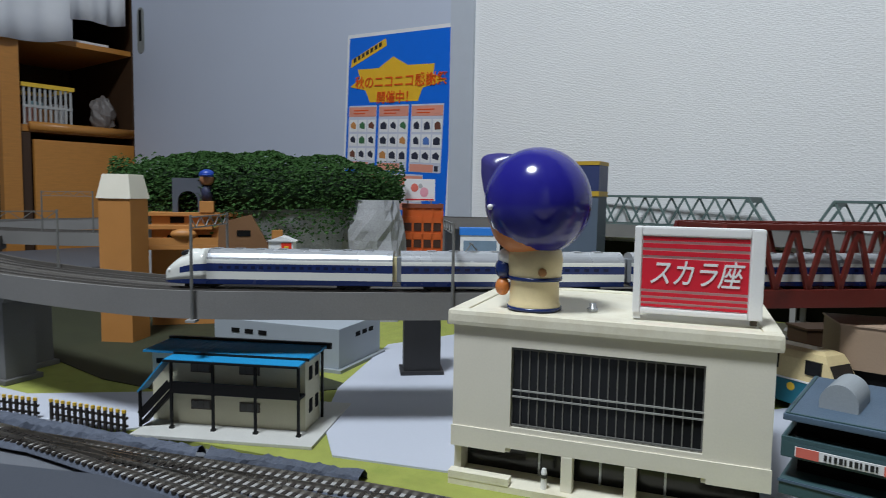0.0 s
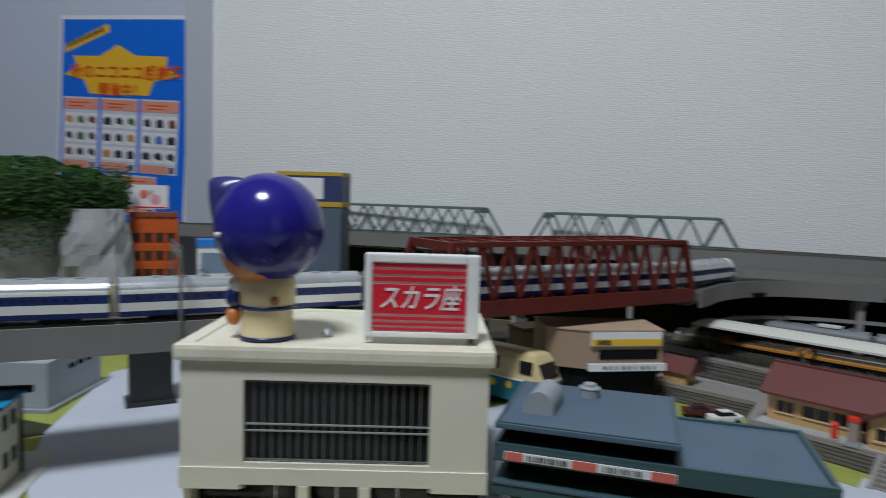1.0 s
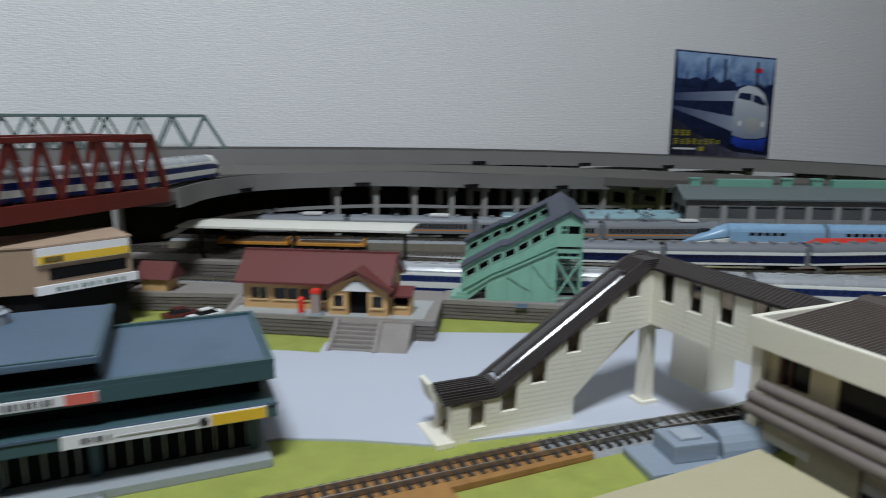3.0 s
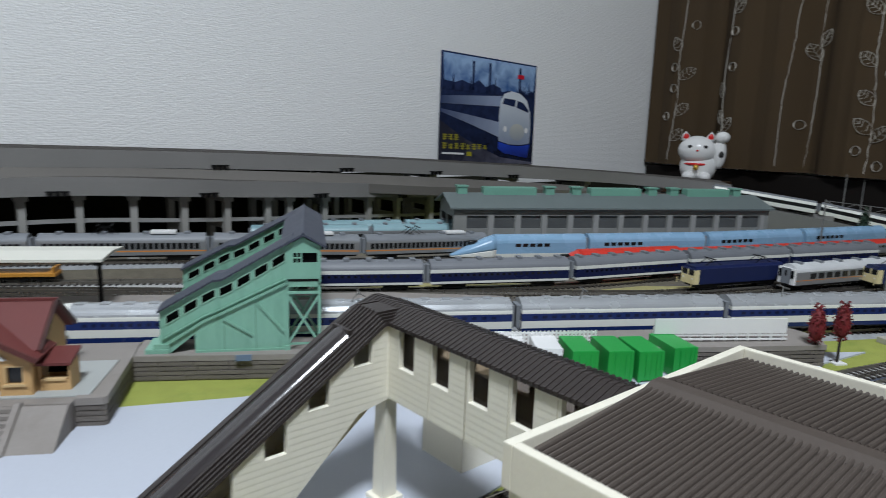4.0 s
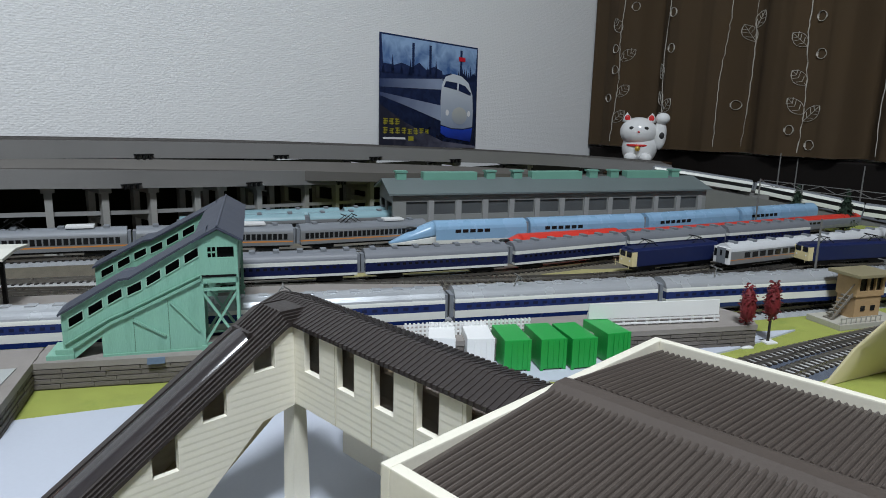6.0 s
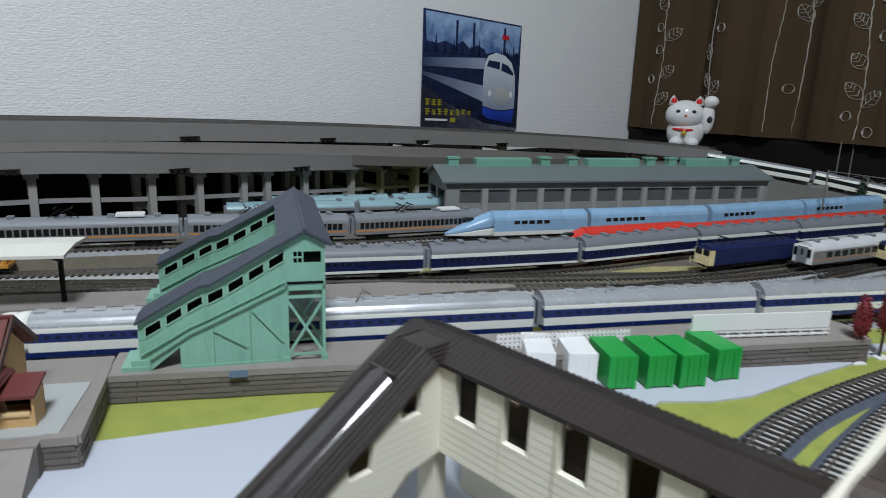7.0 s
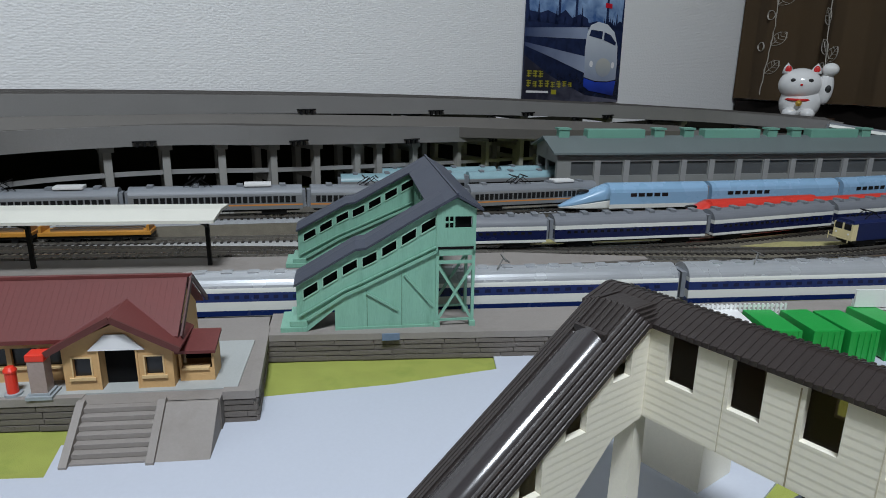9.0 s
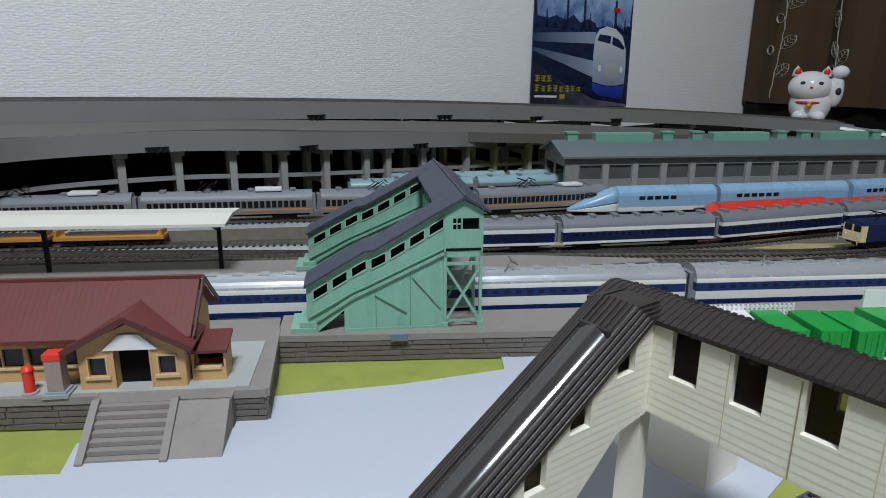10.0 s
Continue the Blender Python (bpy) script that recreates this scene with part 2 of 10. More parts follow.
M_FLOOR = mat("brown_floor_boards", (0.15, 0.085, 0.045), 0.55, var=0.2, streak=(1, 12, 1), fine=40, coarse=6)
M_CLOTH = mat("white_cloth", (0.74, 0.75, 0.77), 0.9, var=0.05, coarse=30)
M_LAMP = glow("lamp_diffuser", (0.90, 0.97, 1.0), 6.0)


# -- geometry helpers --
TURN = -30.5


def L(u, v, z=0.0, rz=0.0):
    """A pose on the track plan, whose axes are turned against the room's."""
    c, s = math.cos(radians(TURN)), math.sin(radians(TURN))
    return pose(u * c - v * s, u * s + v * c, z, 0, 0, TURN + rz)


def LP(u, v):
    c, s = math.cos(radians(TURN)), math.sin(radians(TURN))
    return (u * c - v * s, u * s + v * c)


def mesh_of(bm, name, material, smooth=False):
    me = bpy.data.meshes.new(name)
    bmesh.ops.recalc_face_normals(bm, faces=bm.faces)
    if smooth:
        for f in bm.faces:
            f.smooth = True
    bm.to_mesh(me)
    bm.free()
    me.materials.append(material)
    return me


def part(name, bm, material, parent=None, label="", smooth=False, at=None):
    ob = new(name, mesh_of(bm, name, material, smooth))
    if parent is not None:
        ob.parent = parent
    if at is not None:
        ob.matrix_basis = at
    if label:
        tagged(ob, label)
    return ob


def again(ob, parent, at):
    """One more part on the same mesh."""
    o = ob.copy()
    scene.collection.objects.link(o)
    o.parent = parent
    o.matrix_basis = at
    return o


def repeat(name, bm, material, parent, places):
    """The same part at several places on its thing."""
    ob = part(name, bm, material, parent, at=pose(*places[0]))
    for p in places[1:]:
        again(ob, parent, pose(*p))


def thing(name, m, label, category, group="", kind=""):
    ob = new(name)
    ob.empty_display_size = 0.01
    ob.matrix_basis = m
    return tagged(ob, label, category, group, kind)


def setting(name, bm, material, label, category, smooth=False):
    return tagged(part(name, bm, material, None, "", smooth), label, category, "", "structure")


def B(*boxes, bevel=0.0):
    """A bmesh of boxes (x0, x1, y0, y1, z0, z1)."""
    bm = bmesh.new()
    for b in boxes:
        add_box(bm, *b)
    if bevel:
        bmesh.ops.bevel(bm, geom=bm.edges[:], offset=bevel, segments=2, affect="EDGES", profile=0.7)
    return bm


def boxes(name, material, parent, *dims, label="", bevel=0.0):
    """Several boxes, each a part of its own."""
    for d in dims:
        part(name, B(d, bevel=bevel), material, parent, label)


def add_box(bm, x0, x1, y0, y1, z0, z1, m=None):
    v = [bm.verts.new((x, y, z)) for z in (z0, z1) for y in (y0, y1) for x in (x0, x1)]
    for f in ((0, 2, 3, 1), (4, 5, 7, 6), (0, 1, 5, 4), (2, 6, 7, 3), (0, 4, 6, 2), (1, 3, 7, 5)):
        bm.faces.new([v[i] for i in f])
    if m is not None:
        for q in v:
            q.co = m @ q.co
    return v


def add_beam(bm, a, b, w, h=None):
    """A bar of rectangular section from a to b."""
    a, b = Vector(a), Vector(b)
    d = b - a
    n = d.normalized()
    up = Vector((0, 0, 1)) if abs(n.z) < 0.98 else Vector((1, 0, 0))
    s = n.cross(up).normalized() * w / 2
    t = s.cross(n).normalized() * (h or w) / 2
    v = [bm.verts.new(p + i * s + j * t) for p in (a, b) for i, j in ((-1, -1), (1, -1), (1, 1), (-1, 1))]
    for f in ((0, 3, 2, 1), (4, 5, 6, 7), (0, 1, 5, 4), (1, 2, 6, 5), (2, 3, 7, 6), (3, 0, 4, 7)):
        bm.faces.new([v[i] for i in f])


def beams(*bars):
    bm = bmesh.new()
    for b in bars:
        add_beam(bm, *b)
    return bm


def prism(points, z0, z1, bm=None):
    """An upright block over a polygon in plan."""
    bm = bm or bmesh.new()
    lo = [bm.verts.new((x, y, z0)) for x, y in points]
    hi = [bm.verts.new((x, y, z1)) for x, y in points]
    bm.faces.new(lo[::-1])
    bm.faces.new(hi)
    for i in range(len(points)):
        j = (i + 1) % len(points)
        bm.faces.new((lo[i], lo[j], hi[j], hi[i]))
    return bm


def extrude_x(profile, x0, x1, bm=None, scale1=None):
    """A profile of (y, z) points drawn out along x."""
    bm = bm or bmesh.new()
    a = [bm.verts.new((x0, y, z)) for y, z in profile]
    b = [bm.verts.new((x1, y, z)) for y, z in (scale1 or profile)]
    bm.faces.new(a[::-1])
    bm.faces.new(b)
    for i in range(len(profile)):
        j = (i + 1) % len(profile)
        bm.faces.new((a[i], a[j], b[j], b[i]))
    return bm


def extrude_y(profile, y0, y1, bm=None):
    """A profile of (x, z) points drawn out along y."""
    bm = bm or bmesh.new()
    a = [bm.verts.new((x, y0, z)) for x, z in profile]
    b = [bm.verts.new((x, y1, z)) for x, z in profile]
    bm.faces.new(a[::-1])
    bm.faces.new(b)
    for i in range(len(profile)):
        j = (i + 1) % len(profile)
        bm.faces.new((a[i], a[j], b[j], b[i]))
    return bm


def lathe(profile, n=24, bm=None, centre=(0, 0)):
    """A body turned round z from (radius, z) points."""
    bm = bm or bmesh.new()
    rings = []
    for r, z in profile:
        if r < 1e-6:
            rings.append([bm.verts.new((centre[0], centre[1], z))])
        else:
            rings.append([bm.verts.new((centre[0] + r * math.cos(2 * math.pi * k / n), centre[1] + r * math.sin(2 * math.pi * k / n), z)) for k in range(n)])
    for a, b in zip(rings, rings[1:]):
        for k in range(n):
            j = (k + 1) % n
            if len(a) == 1 and len(b) > 1:
                bm.faces.new((a[0], b[j], b[k]))
            elif len(b) == 1 and len(a) > 1:
                bm.faces.new((a[k], a[j], b[0]))
            elif len(a) > 1:
                bm.faces.new((a[k], a[j], b[j], b[k]))
    if len(rings[0]) > 1:
        bm.faces.new(rings[0][::-1])
    if len(rings[-1]) > 1:
        bm.faces.new(rings[-1])
    return bm


def ball(r, centre=(0, 0, 0), squash=(1, 1, 1), n=20, m=12, bm=None):
    bm = bm or bmesh.new()
    ret = bmesh.ops.create_uvsphere(bm, u_segments=n, v_segments=m, radius=r)
    for v in ret["verts"]:
        v.co = Vector((v.co.x * squash[0] + centre[0], v.co.y * squash[1] + centre[1], v.co.z * squash[2] + centre[2]))
    return bm


def smooth_line(points, step=0.012):
    """Points along a smooth curve through the given ones."""
    p = [Vector(q) for q in points]
    p = [2 * p[0] - p[1]] + p + [2 * p[-1] - p[-2]]
    out = []
    for i in range(1, len(p) - 2):
        n = max(2, int((p[i + 1] - p[i]).length / step))
        for k in range(n):
            t = k / n
            a, b, c, d = p[i - 1], p[i], p[i + 1], p[i + 2]
            out.append(0.5 * (2 * b + (c - a) * t + (2 * a - 5 * b + 4 * c - d) * t * t + (3 * b - a - 3 * c + d) * t**3))
    out.append(p[-2])
    return out


def sides(line):
    """At each point of a line: the level direction to its left."""
    out = []
    for i in range(len(line)):
        d = line[min(i + 1, len(line) - 1)] - line[max(i - 1, 0)]
        d.z = 0
        d.normalize()
        out.append(Vector((-d.y, d.x, 0)))
    return out


def sweep(line, profile, bm=None):
    """A closed profile of (left, up) points drawn along a line."""
    bm = bm or bmesh.new()
    rings = [[bm.verts.new(p + s * a + Vector((0, 0, b))) for a, b in profile] for p, s in zip(line, sides(line))]
    for r, q in zip(rings, rings[1:]):
        for i in range(len(profile)):
            j = (i + 1) % len(profile)
            bm.faces.new((r[i], q[i], q[j], r[j]))
    bm.faces.new(rings[0])
    bm.faces.new(rings[-1][::-1])
    return bm


def along(line, dist):
    """The point and heading (degrees) at a distance along a line."""
    for a, b in zip(line, line[1:]):
        d = (b - a).length
        if dist <= d:
            return a + (b - a) * (dist / d), math.degrees(math.atan2(b.y - a.y, b.x - a.x))
        dist -= d
    a, b = line[-2], line[-1]
    return b + (b - a).normalized() * dist, math.degrees(math.atan2(b.y - a.y, b.x - a.x))


def length_of(line):
    return sum((b - a).length for a, b in zip(line, line[1:]))


def rect(a, b):
    return [(a, -b), (a, b)]


# -- room --
setting("wall_north", B((-0.684, 1.62, 0.96, 1.06, -0.45, 1.9)), M_WALL, "white wallpapered wall behind the layout", "wall")
setting("wall_north_side", B((-2.4, -0.684, 1.0, 1.06, -0.45, 1.9)), M_WALL, "plain wall behind the grey sliding door", "wall")
setting("wall_east", B((1.52, 1.62, -2.3, 0.96, -0.45, 1.9)), M_WALL, "plain wall behind the brown curtain", "wall")
setting("wall_west", B((-2.5, -2.4, -2.3, 1.06, -0.45, 1.9)), M_ROOM, "plain wall behind the wooden cabinet", "wall")
setting("wall_south", B((-2.4, 1.52, -2.4, -2.3, -0.45, 1.9)), M_ROOM, "plain brown-grey wall behind the camera", "wall")
setting("ceiling", B((-2.5, 1.62, -2.4, 1.06, 1.9, 1.95)), M_CEIL, "plain white ceiling", "ceiling")
setting("floor", B((-2.5, 1.62, -2.4, 1.06, -0.5, -0.45)), M_FLOOR, "brown wooden floor below the layout", "floor")

lamp = thing("ceiling_lamp", pose(-0.22, -0.40, 1.9), "round white ceiling lamp, switched on", "lamp")
part("shade", lathe([(0.26, -0.06), (0.27, -0.02), (0.25, -0.0)], 40), M_WHITE, lamp, "white rim")
part("diffuser", lathe([(0, -0.075), (0.18, -0.072), (0.255, -0.062)], 40), M_LAMP, lamp, "glowing diffuser", smooth=True)
light = bpy.data.lights.new("ceiling_lamp_light", "AREA")
light.shape, light.size, light.energy, light.color = "DISK", 0.42, 39.5, (0.835, 0.91, 1.0)
light_ob = new("ceiling_lamp_light", light)
light_ob.matrix_basis = look((-0.22, -0.40, 1.80), (-0.22, -0.3999, 0))

door = thing("sliding_door", pose(0, 0, 0), "closed grey laminate sliding closet door", "door", kind="structure")
part("panel", B((-1.884, -0.735, 0.962, 0.985, -0.43, 1.6)), M_DOOR, door)
part("frame", B((-0.735, -0.684, 0.955, 0.998, -0.43, 1.6)), M_TRIM, door, "pale grey door frame")
bm = bmesh.new()
bmesh.ops.create_circle(bm, cap_ends=True, segments=24, radius=0.018)
for v in bm.verts:
    v.co = Vector((v.co.x - 1.836, 0.9600, 0.604 + v.co.y + (0.045 if v.co.y > 0 else -0.045)))
f = bm.faces[:]
r = bmesh.ops.extrude_face_region(bm, geom=f)
for v in [g for g in r["geom"] if isinstance(g, bmesh.types.BMVert)]:
    v.co.y += 0.003
part("recessed_pull", bm, mat("grey_green_pull", (0.24, 0.25, 0.24), 0.5), door, "long oval recessed pull")
part("pull_groove", B((-1.842, -1.830, 0.9585, 0.962, 0.575, 0.66), bevel=0.001), M_DARK, door)

# -- table and ground --
setting("layout_board", B((-1.9, 1.5, -0.75, 0.952, -0.05, -0.003)), M_BOARD, "dark grey board that carries the layout", "board")
setting("grass_mat", prism([(-0.9, 0.05), (-0.30, 0.245), (-0.10, 0.262), (0.18, 0.255), (0.45, 0.2), (0.75, 0.10), (1.1, 0.0), (1.3, 0.3), (1.3, 0.62), (0.6, 0.94), (-0.3, 0.94), (-0.9, 0.7)], -0.003, 0.0), M_GRASS, "yellow-green printed grass mat on the board", "ground")


def sheet(name, points, z=0.0012, material=M_PAPER, label="pale grey paper sheet laid as a road on the mat"):
    return setting(name, prism(points, 0.0, z), material, label, "road")


sheet("road", [(-0.285, 0.262), (-0.215, 0.290), (-0.07, 0.345), (-0.055, 0.36), (0.105, 0.35), (0.14, 0.3334), (0.17, 0.316), (0.2456, 0.304), (0.33, 0.295), (0.4, 0.305), (0.44, 0.325), (0.47, 0.327), (0.4922, 0.3088), (0.5153, 0.2973), (0.5705, 0.2854), (0.61, 0.2744), (0.68, 0.262), (0.63, 0.295), (0.55, 0.36), (0.44, 0.405), (0.352, 0.445), (0.342, 0.431), (0.29, 0.448), (0.236, 0.472), (0.2, 0.46), (0.1555, 0.4814), (0.1469, 0.4617), (0.1288, 0.4734), (0.098, 0.490), (0.1, 0.53), (0.0, 0.56), (-0.06, 0.6), (-0.12, 0.5), (-0.2, 0.56), (-0.30, 0.65), (-0.42, 0.66), (-0.46, 0.5), (-0.384, 0.3586), (-0.336, 0.30)])
sheet("road_side", [(-0.9, 0.02), (-0.75, 0.03), (-0.51, 0.165), (-0.42, 0.205), (-0.41, 0.225), (-0.47, 0.272), (-0.55, 0.194), (-0.9, 0.12)])


# boards added in a dark olive that stands for shade below the decks
M_DECKSHADE = mat("under_deck_shade_olive", (0.024, 0.024, 0.017), 0.8, var=0.3, coarse=25, spec=0.1)
setting("backing_board", B((-0.68, 1.50, 0.9535, 0.9595, -0.05, 0.050)), M_DECKSHADE, "added dark board along the wall's foot, for the shade below the decks", "board")
setting("backing_board_upper", B((-0.68, 0.40, 0.9535, 0.9595, 0.050, 0.092), (0.40, 0.62, 0.9535, 0.9595, 0.050, 0.085), (0.62, 0.80, 0.9535, 0.9595, 0.050, 0.077), (0.80, 1.00, 0.9535, 0.9595, 0.050, 0.066)), M_DECKSHADE, "added dark upper board for the shade behind the viaduct piers", "board")


# -- viaducts --
edge1 = smooth_line([(-1.1, 0.30, 0.088), (-0.90, 0.205, 0.089), (-0.72, 0.175, 0.090), (-0.569, 0.180, 0.090), (-0.44, 0.206, 0.090), (-0.38, 0.234, 0.090), (-0.312, 0.292, 0.090), (-0.257, 0.342, 0.090), (-0.124, 0.4755, 0.090), (-0.03, 0.575, 0.090), (0.06, 0.673, 0.089), (0.095, 0.755, 0.0883), (0.14, 0.815, 0.0875), (0.19, 0.839, 0.087), (0.242, 0.841, 0.087), (0.309, 0.831, 0.0868), (0.384, 0.815, 0.084), (0.479, 0.820, 0.0785), (0.607, 0.824, 0.0725), (0.74, 0.845, 0.064), (0.9, 0.84, 0.057), (1.10, 0.77, 0.048), (1.22, 0.63, 0.040), (1.24, 0.48, 0.032)])
edge2 = smooth_line([(-1.30, 0.30, 0.092), (-1.27, 0.50, 0.098), (-1.10, 0.74, 0.105), (-0.85, 0.85, 0.113), (-0.6, 0.868, 0.118), (-0.14, 0.868, 0.117), (0.14, 0.864, 0.115), (0.39, 0.862, 0.110), (0.62, 0.842, 0.103), (0.80, 0.825, 0.095), (1.03, 0.790, 0.083), (1.16, 0.755, 0.074), (1.27, 0.67, 0.064), (1.33, 0.55, 0.054), (1.355, 0.42, 0.044), (1.36, 0.25, 0.034), (1.35, 0.05, 0.025)])


def cut(line, x0, x1):
    return [p for p in line if x0 <= p.x <= x1]


def viaduct(name, line, width, label):
    v = thing(name, pose(0, 0, 0), label, "viaduct", kind="structure")
    part("deck", sweep(line, [(0.0, -0.006), (0.0, 0.0), (width, 0.0), (width, -0.006), (width - 0.012, -0.014), (0.012, -0.014)]), M_GREYDECK, v, "grey moulded track deck")
    part("parapet", sweep(line, [(-0.0015, -0.0145), (-0.0015, 0.0035), (0.0005, 0.0035), (0.0005, -0.0145)]), M_PARAPET, v, "grey parapet")
    part("back_parapet", sweep(line, [(width - 0.0005, -0.016), (width - 0.0005, 0.0035), (width + 0.0015, 0.0035), (width + 0.0015, -0.016)]), M_GREYDECK, v, "grey parapet")
    for off in ((0.017, 0.045) if width < 0.08 else (0.02, 0.05, 0.08)):
        part("slab", sweep(line, [(off - 0.010, 0.0), (off - 0.009, 0.0015), (off + 0.009, 0.0015), (off + 0.010, 0.0)]), M_GREYDECK, v)
        for g in (-0.0045, 0.0045):
            part("rail", sweep(line, [(off + g - 0.0004, 0.0015), (off + g - 0.0004, 0.003), (off + g + 0.0004, 0.003), (off + g + 0.0004, 0.0015)]), mat_rail_dull, v, "dull steel rail")
    if width < 0.08 and line[0].x > 0:
        part("tie_rail", sweep(cut(line, -2.0, 0.80), [(0.0135, -0.043), (0.0135, -0.039), (0.0165, -0.039), (0.0165, -0.043)]), M_GREYSIDE, v, "pale grey rail between the piers")
    return v


mat_rail_dull = mat("dull_steel_rail", (0.20, 0.19, 0.18), 0.45, metal=0.6)
viaduct("viaduct_front", [p for p in edge1 if p.x < -0.133], 0.062, "grey double-track viaduct curving past the hill")
viaduct("viaduct_front", [p for p in edge1 if p.x > 0.062], 0.062, "grey double-track viaduct curving round the yard")


def at_x(line, x):
    """The point of a line that runs on in x."""
    for a, b in zip(line, line[1:]):
        if a.x <= x <= b.x:
            return a.lerp(b, (x - a.x) / (b.x - a.x))
    return line[-1]


def middle_deck():
    """The deck that fills the room between the two viaducts."""
    v = thing("viaduct_middle", pose(0, 0, 0), "grey deck between the two viaducts, a dark gap behind it", "viaduct", kind="structure")
    bm = bmesh.new()
    rows = []
    for i in range(49):
        x = 0.07 + 0.02 * i
        a, b = at_x(edge1, x), at_x(edge2, x)
        gap = max(0.0, x - 0.36)
        yb = b.y - 0.0022 - 0.002 * gap
        ya = min(a.y + 0.0650, yb - 0.012)
        zt = b.z - 0.0145 - 0.011 * gap
        za = min(a.z + 0.003, zt - 0.001)
        rows.append([bm.verts.new(p) for p in ((x, ya, za), (x, yb, zt), (x, yb, zt - 0.014), (x, ya, za - 0.012))])
    for p, q in zip(rows, rows[1:]):
        for k in range(4):
            bm.faces.new((p[k], p[(k + 1) % 4], q[(k + 1) % 4], q[k]))
    for e in (rows[0], rows[-1]):
        bm.faces.new(e)
    part("deck", bm, mat("grey_moulded_deck", (0.138, 0.129, 0.117), 0.6, var=0.1, coarse=20), v, "grey moulded deck")


middle_deck()
viaduct("viaduct_loop", smooth_line([(-1.40, 0.27, 0.095), (-1.15, 0.31, 0.095), (-0.99, 0.366, 0.095), (-0.87, 0.45, 0.096), (-0.79, 0.57, 0.098)]), 0.062, "grey viaduct loop behind the ochre tower")
viaduct("viaduct_rear", [p for p in edge2 if p.x < 1.2 or p.y > 0.66], 0.095, "wide grey viaduct along the white wall")


def frame_pier(h, w=0.05):
    """Two posts with a cap and a cross beam."""
    p = thing("viaduct_pier", pose(0, 0, 0), "grey two-legged plastic viaduct pier on the board", "pier", "viaduct piers")
    bm = extrude_y([(-0.003, 0), (0.003, 0), (0.0035, h), (-0.0035, h)], -0.004, 0.004)
    bmesh.ops.translate(bm, verts=bm.verts, vec=(0, 0.006, 0))
    leg = part("leg", bm, M_PIER, p)
    again(leg, p, pose(0, w - 0.012, 0))
    part("cap", B((-0.006, 0.006, 0.0, w, h - 0.006, h - 0.0005), bevel=0.0008), M_PIER, p)
    part("cross_beam", B((-0.003, 0.003, 0.009, w - 0.009, h * 0.45, h * 0.45 + 0.006)), M_PIER, p)
    part("foot", B((-0.008, 0.008, 0.0, w, -0.003, 0.003), bevel=0.0006), M_PIER, p)
    return p


def put_piers(line, dists, width):
    first = {}
    for d in dists:
        q, a = along(line, d)
        h = round(q.z - 0.014, 3)
        m = pose(q.x, q.y, 0, 0, 0, a) @ pose(0, 0.006, 0)
        if h in first:
            copy_thing(first[h], m)
        else:
            first[h] = frame_pier(h, width - 0.012)
            first[h].matrix_basis = m


e1b = [p for p in edge1 if p.x > 0.06]


def dist_at(line, x):
    """How far along a line it first reaches x."""
    run = 0.0
    for a, b in zip(line, line[1:]):
        if a.x <= x <= b.x:
            return run + (b - a).length * (x - a.x) / (b.x - a.x)
        run += (b - a).length
    return run


put_piers(e1b, [dist_at(e1b, x) for x in (0.252, 0.299, 0.346, 0.397, 0.446, 0.495, 0.523, 0.572, 0.645, 0.70, 0.76, 0.83, 0.90, 0.97, 1.05)], 0.062)
put_piers([p for p in edge2 if p.x > -0.55 and (p.x < 1.2 or p.y > 0.66)], [0.10 + 0.15 * i for i in range(13) if i not in (4, 5, 6)], 0.09)


def wall_pier(x, y, rz, material, label, w=0.03, h=0.074):
    p = thing("viaduct_wall_pier", pose(x, y, 0, 0, 0, rz), label, "pier", "viaduct wall piers")
    part("shaft", extrude_x([(-0.010, 0.004), (0.010, 0.004), (0.0085, h - 0.008), (0.016, h), (-0.016, h), (-0.0085, h - 0.008)], -w / 2, w / 2), material, p)
    part("foot", B((-w / 2 - 0.003, w / 2 + 0.003, -0.014, 0.014, 0.0, 0.0042), bevel=0.0008), material, p)
    return p


wall_pier(-0.604, 0.203, 105, M_PIERDARK, "grey tapered viaduct pier on a square foot", 0.026)
wall_pier(-0.640, 0.232, 105, M_PIERDARK, "grey tapered viaduct pier on a square foot", 0.022)
wall_pier(-0.3665, 0.442, 45, mat("near_black_pier", (0.022, 0.022, 0.024), 0.5), "near-black viaduct pier with a rounded head", 0.032)
wall_pier(-0.82, 0.25, 90, M_PIERDARK, "grey tapered viaduct pier on a square foot", 0.045)


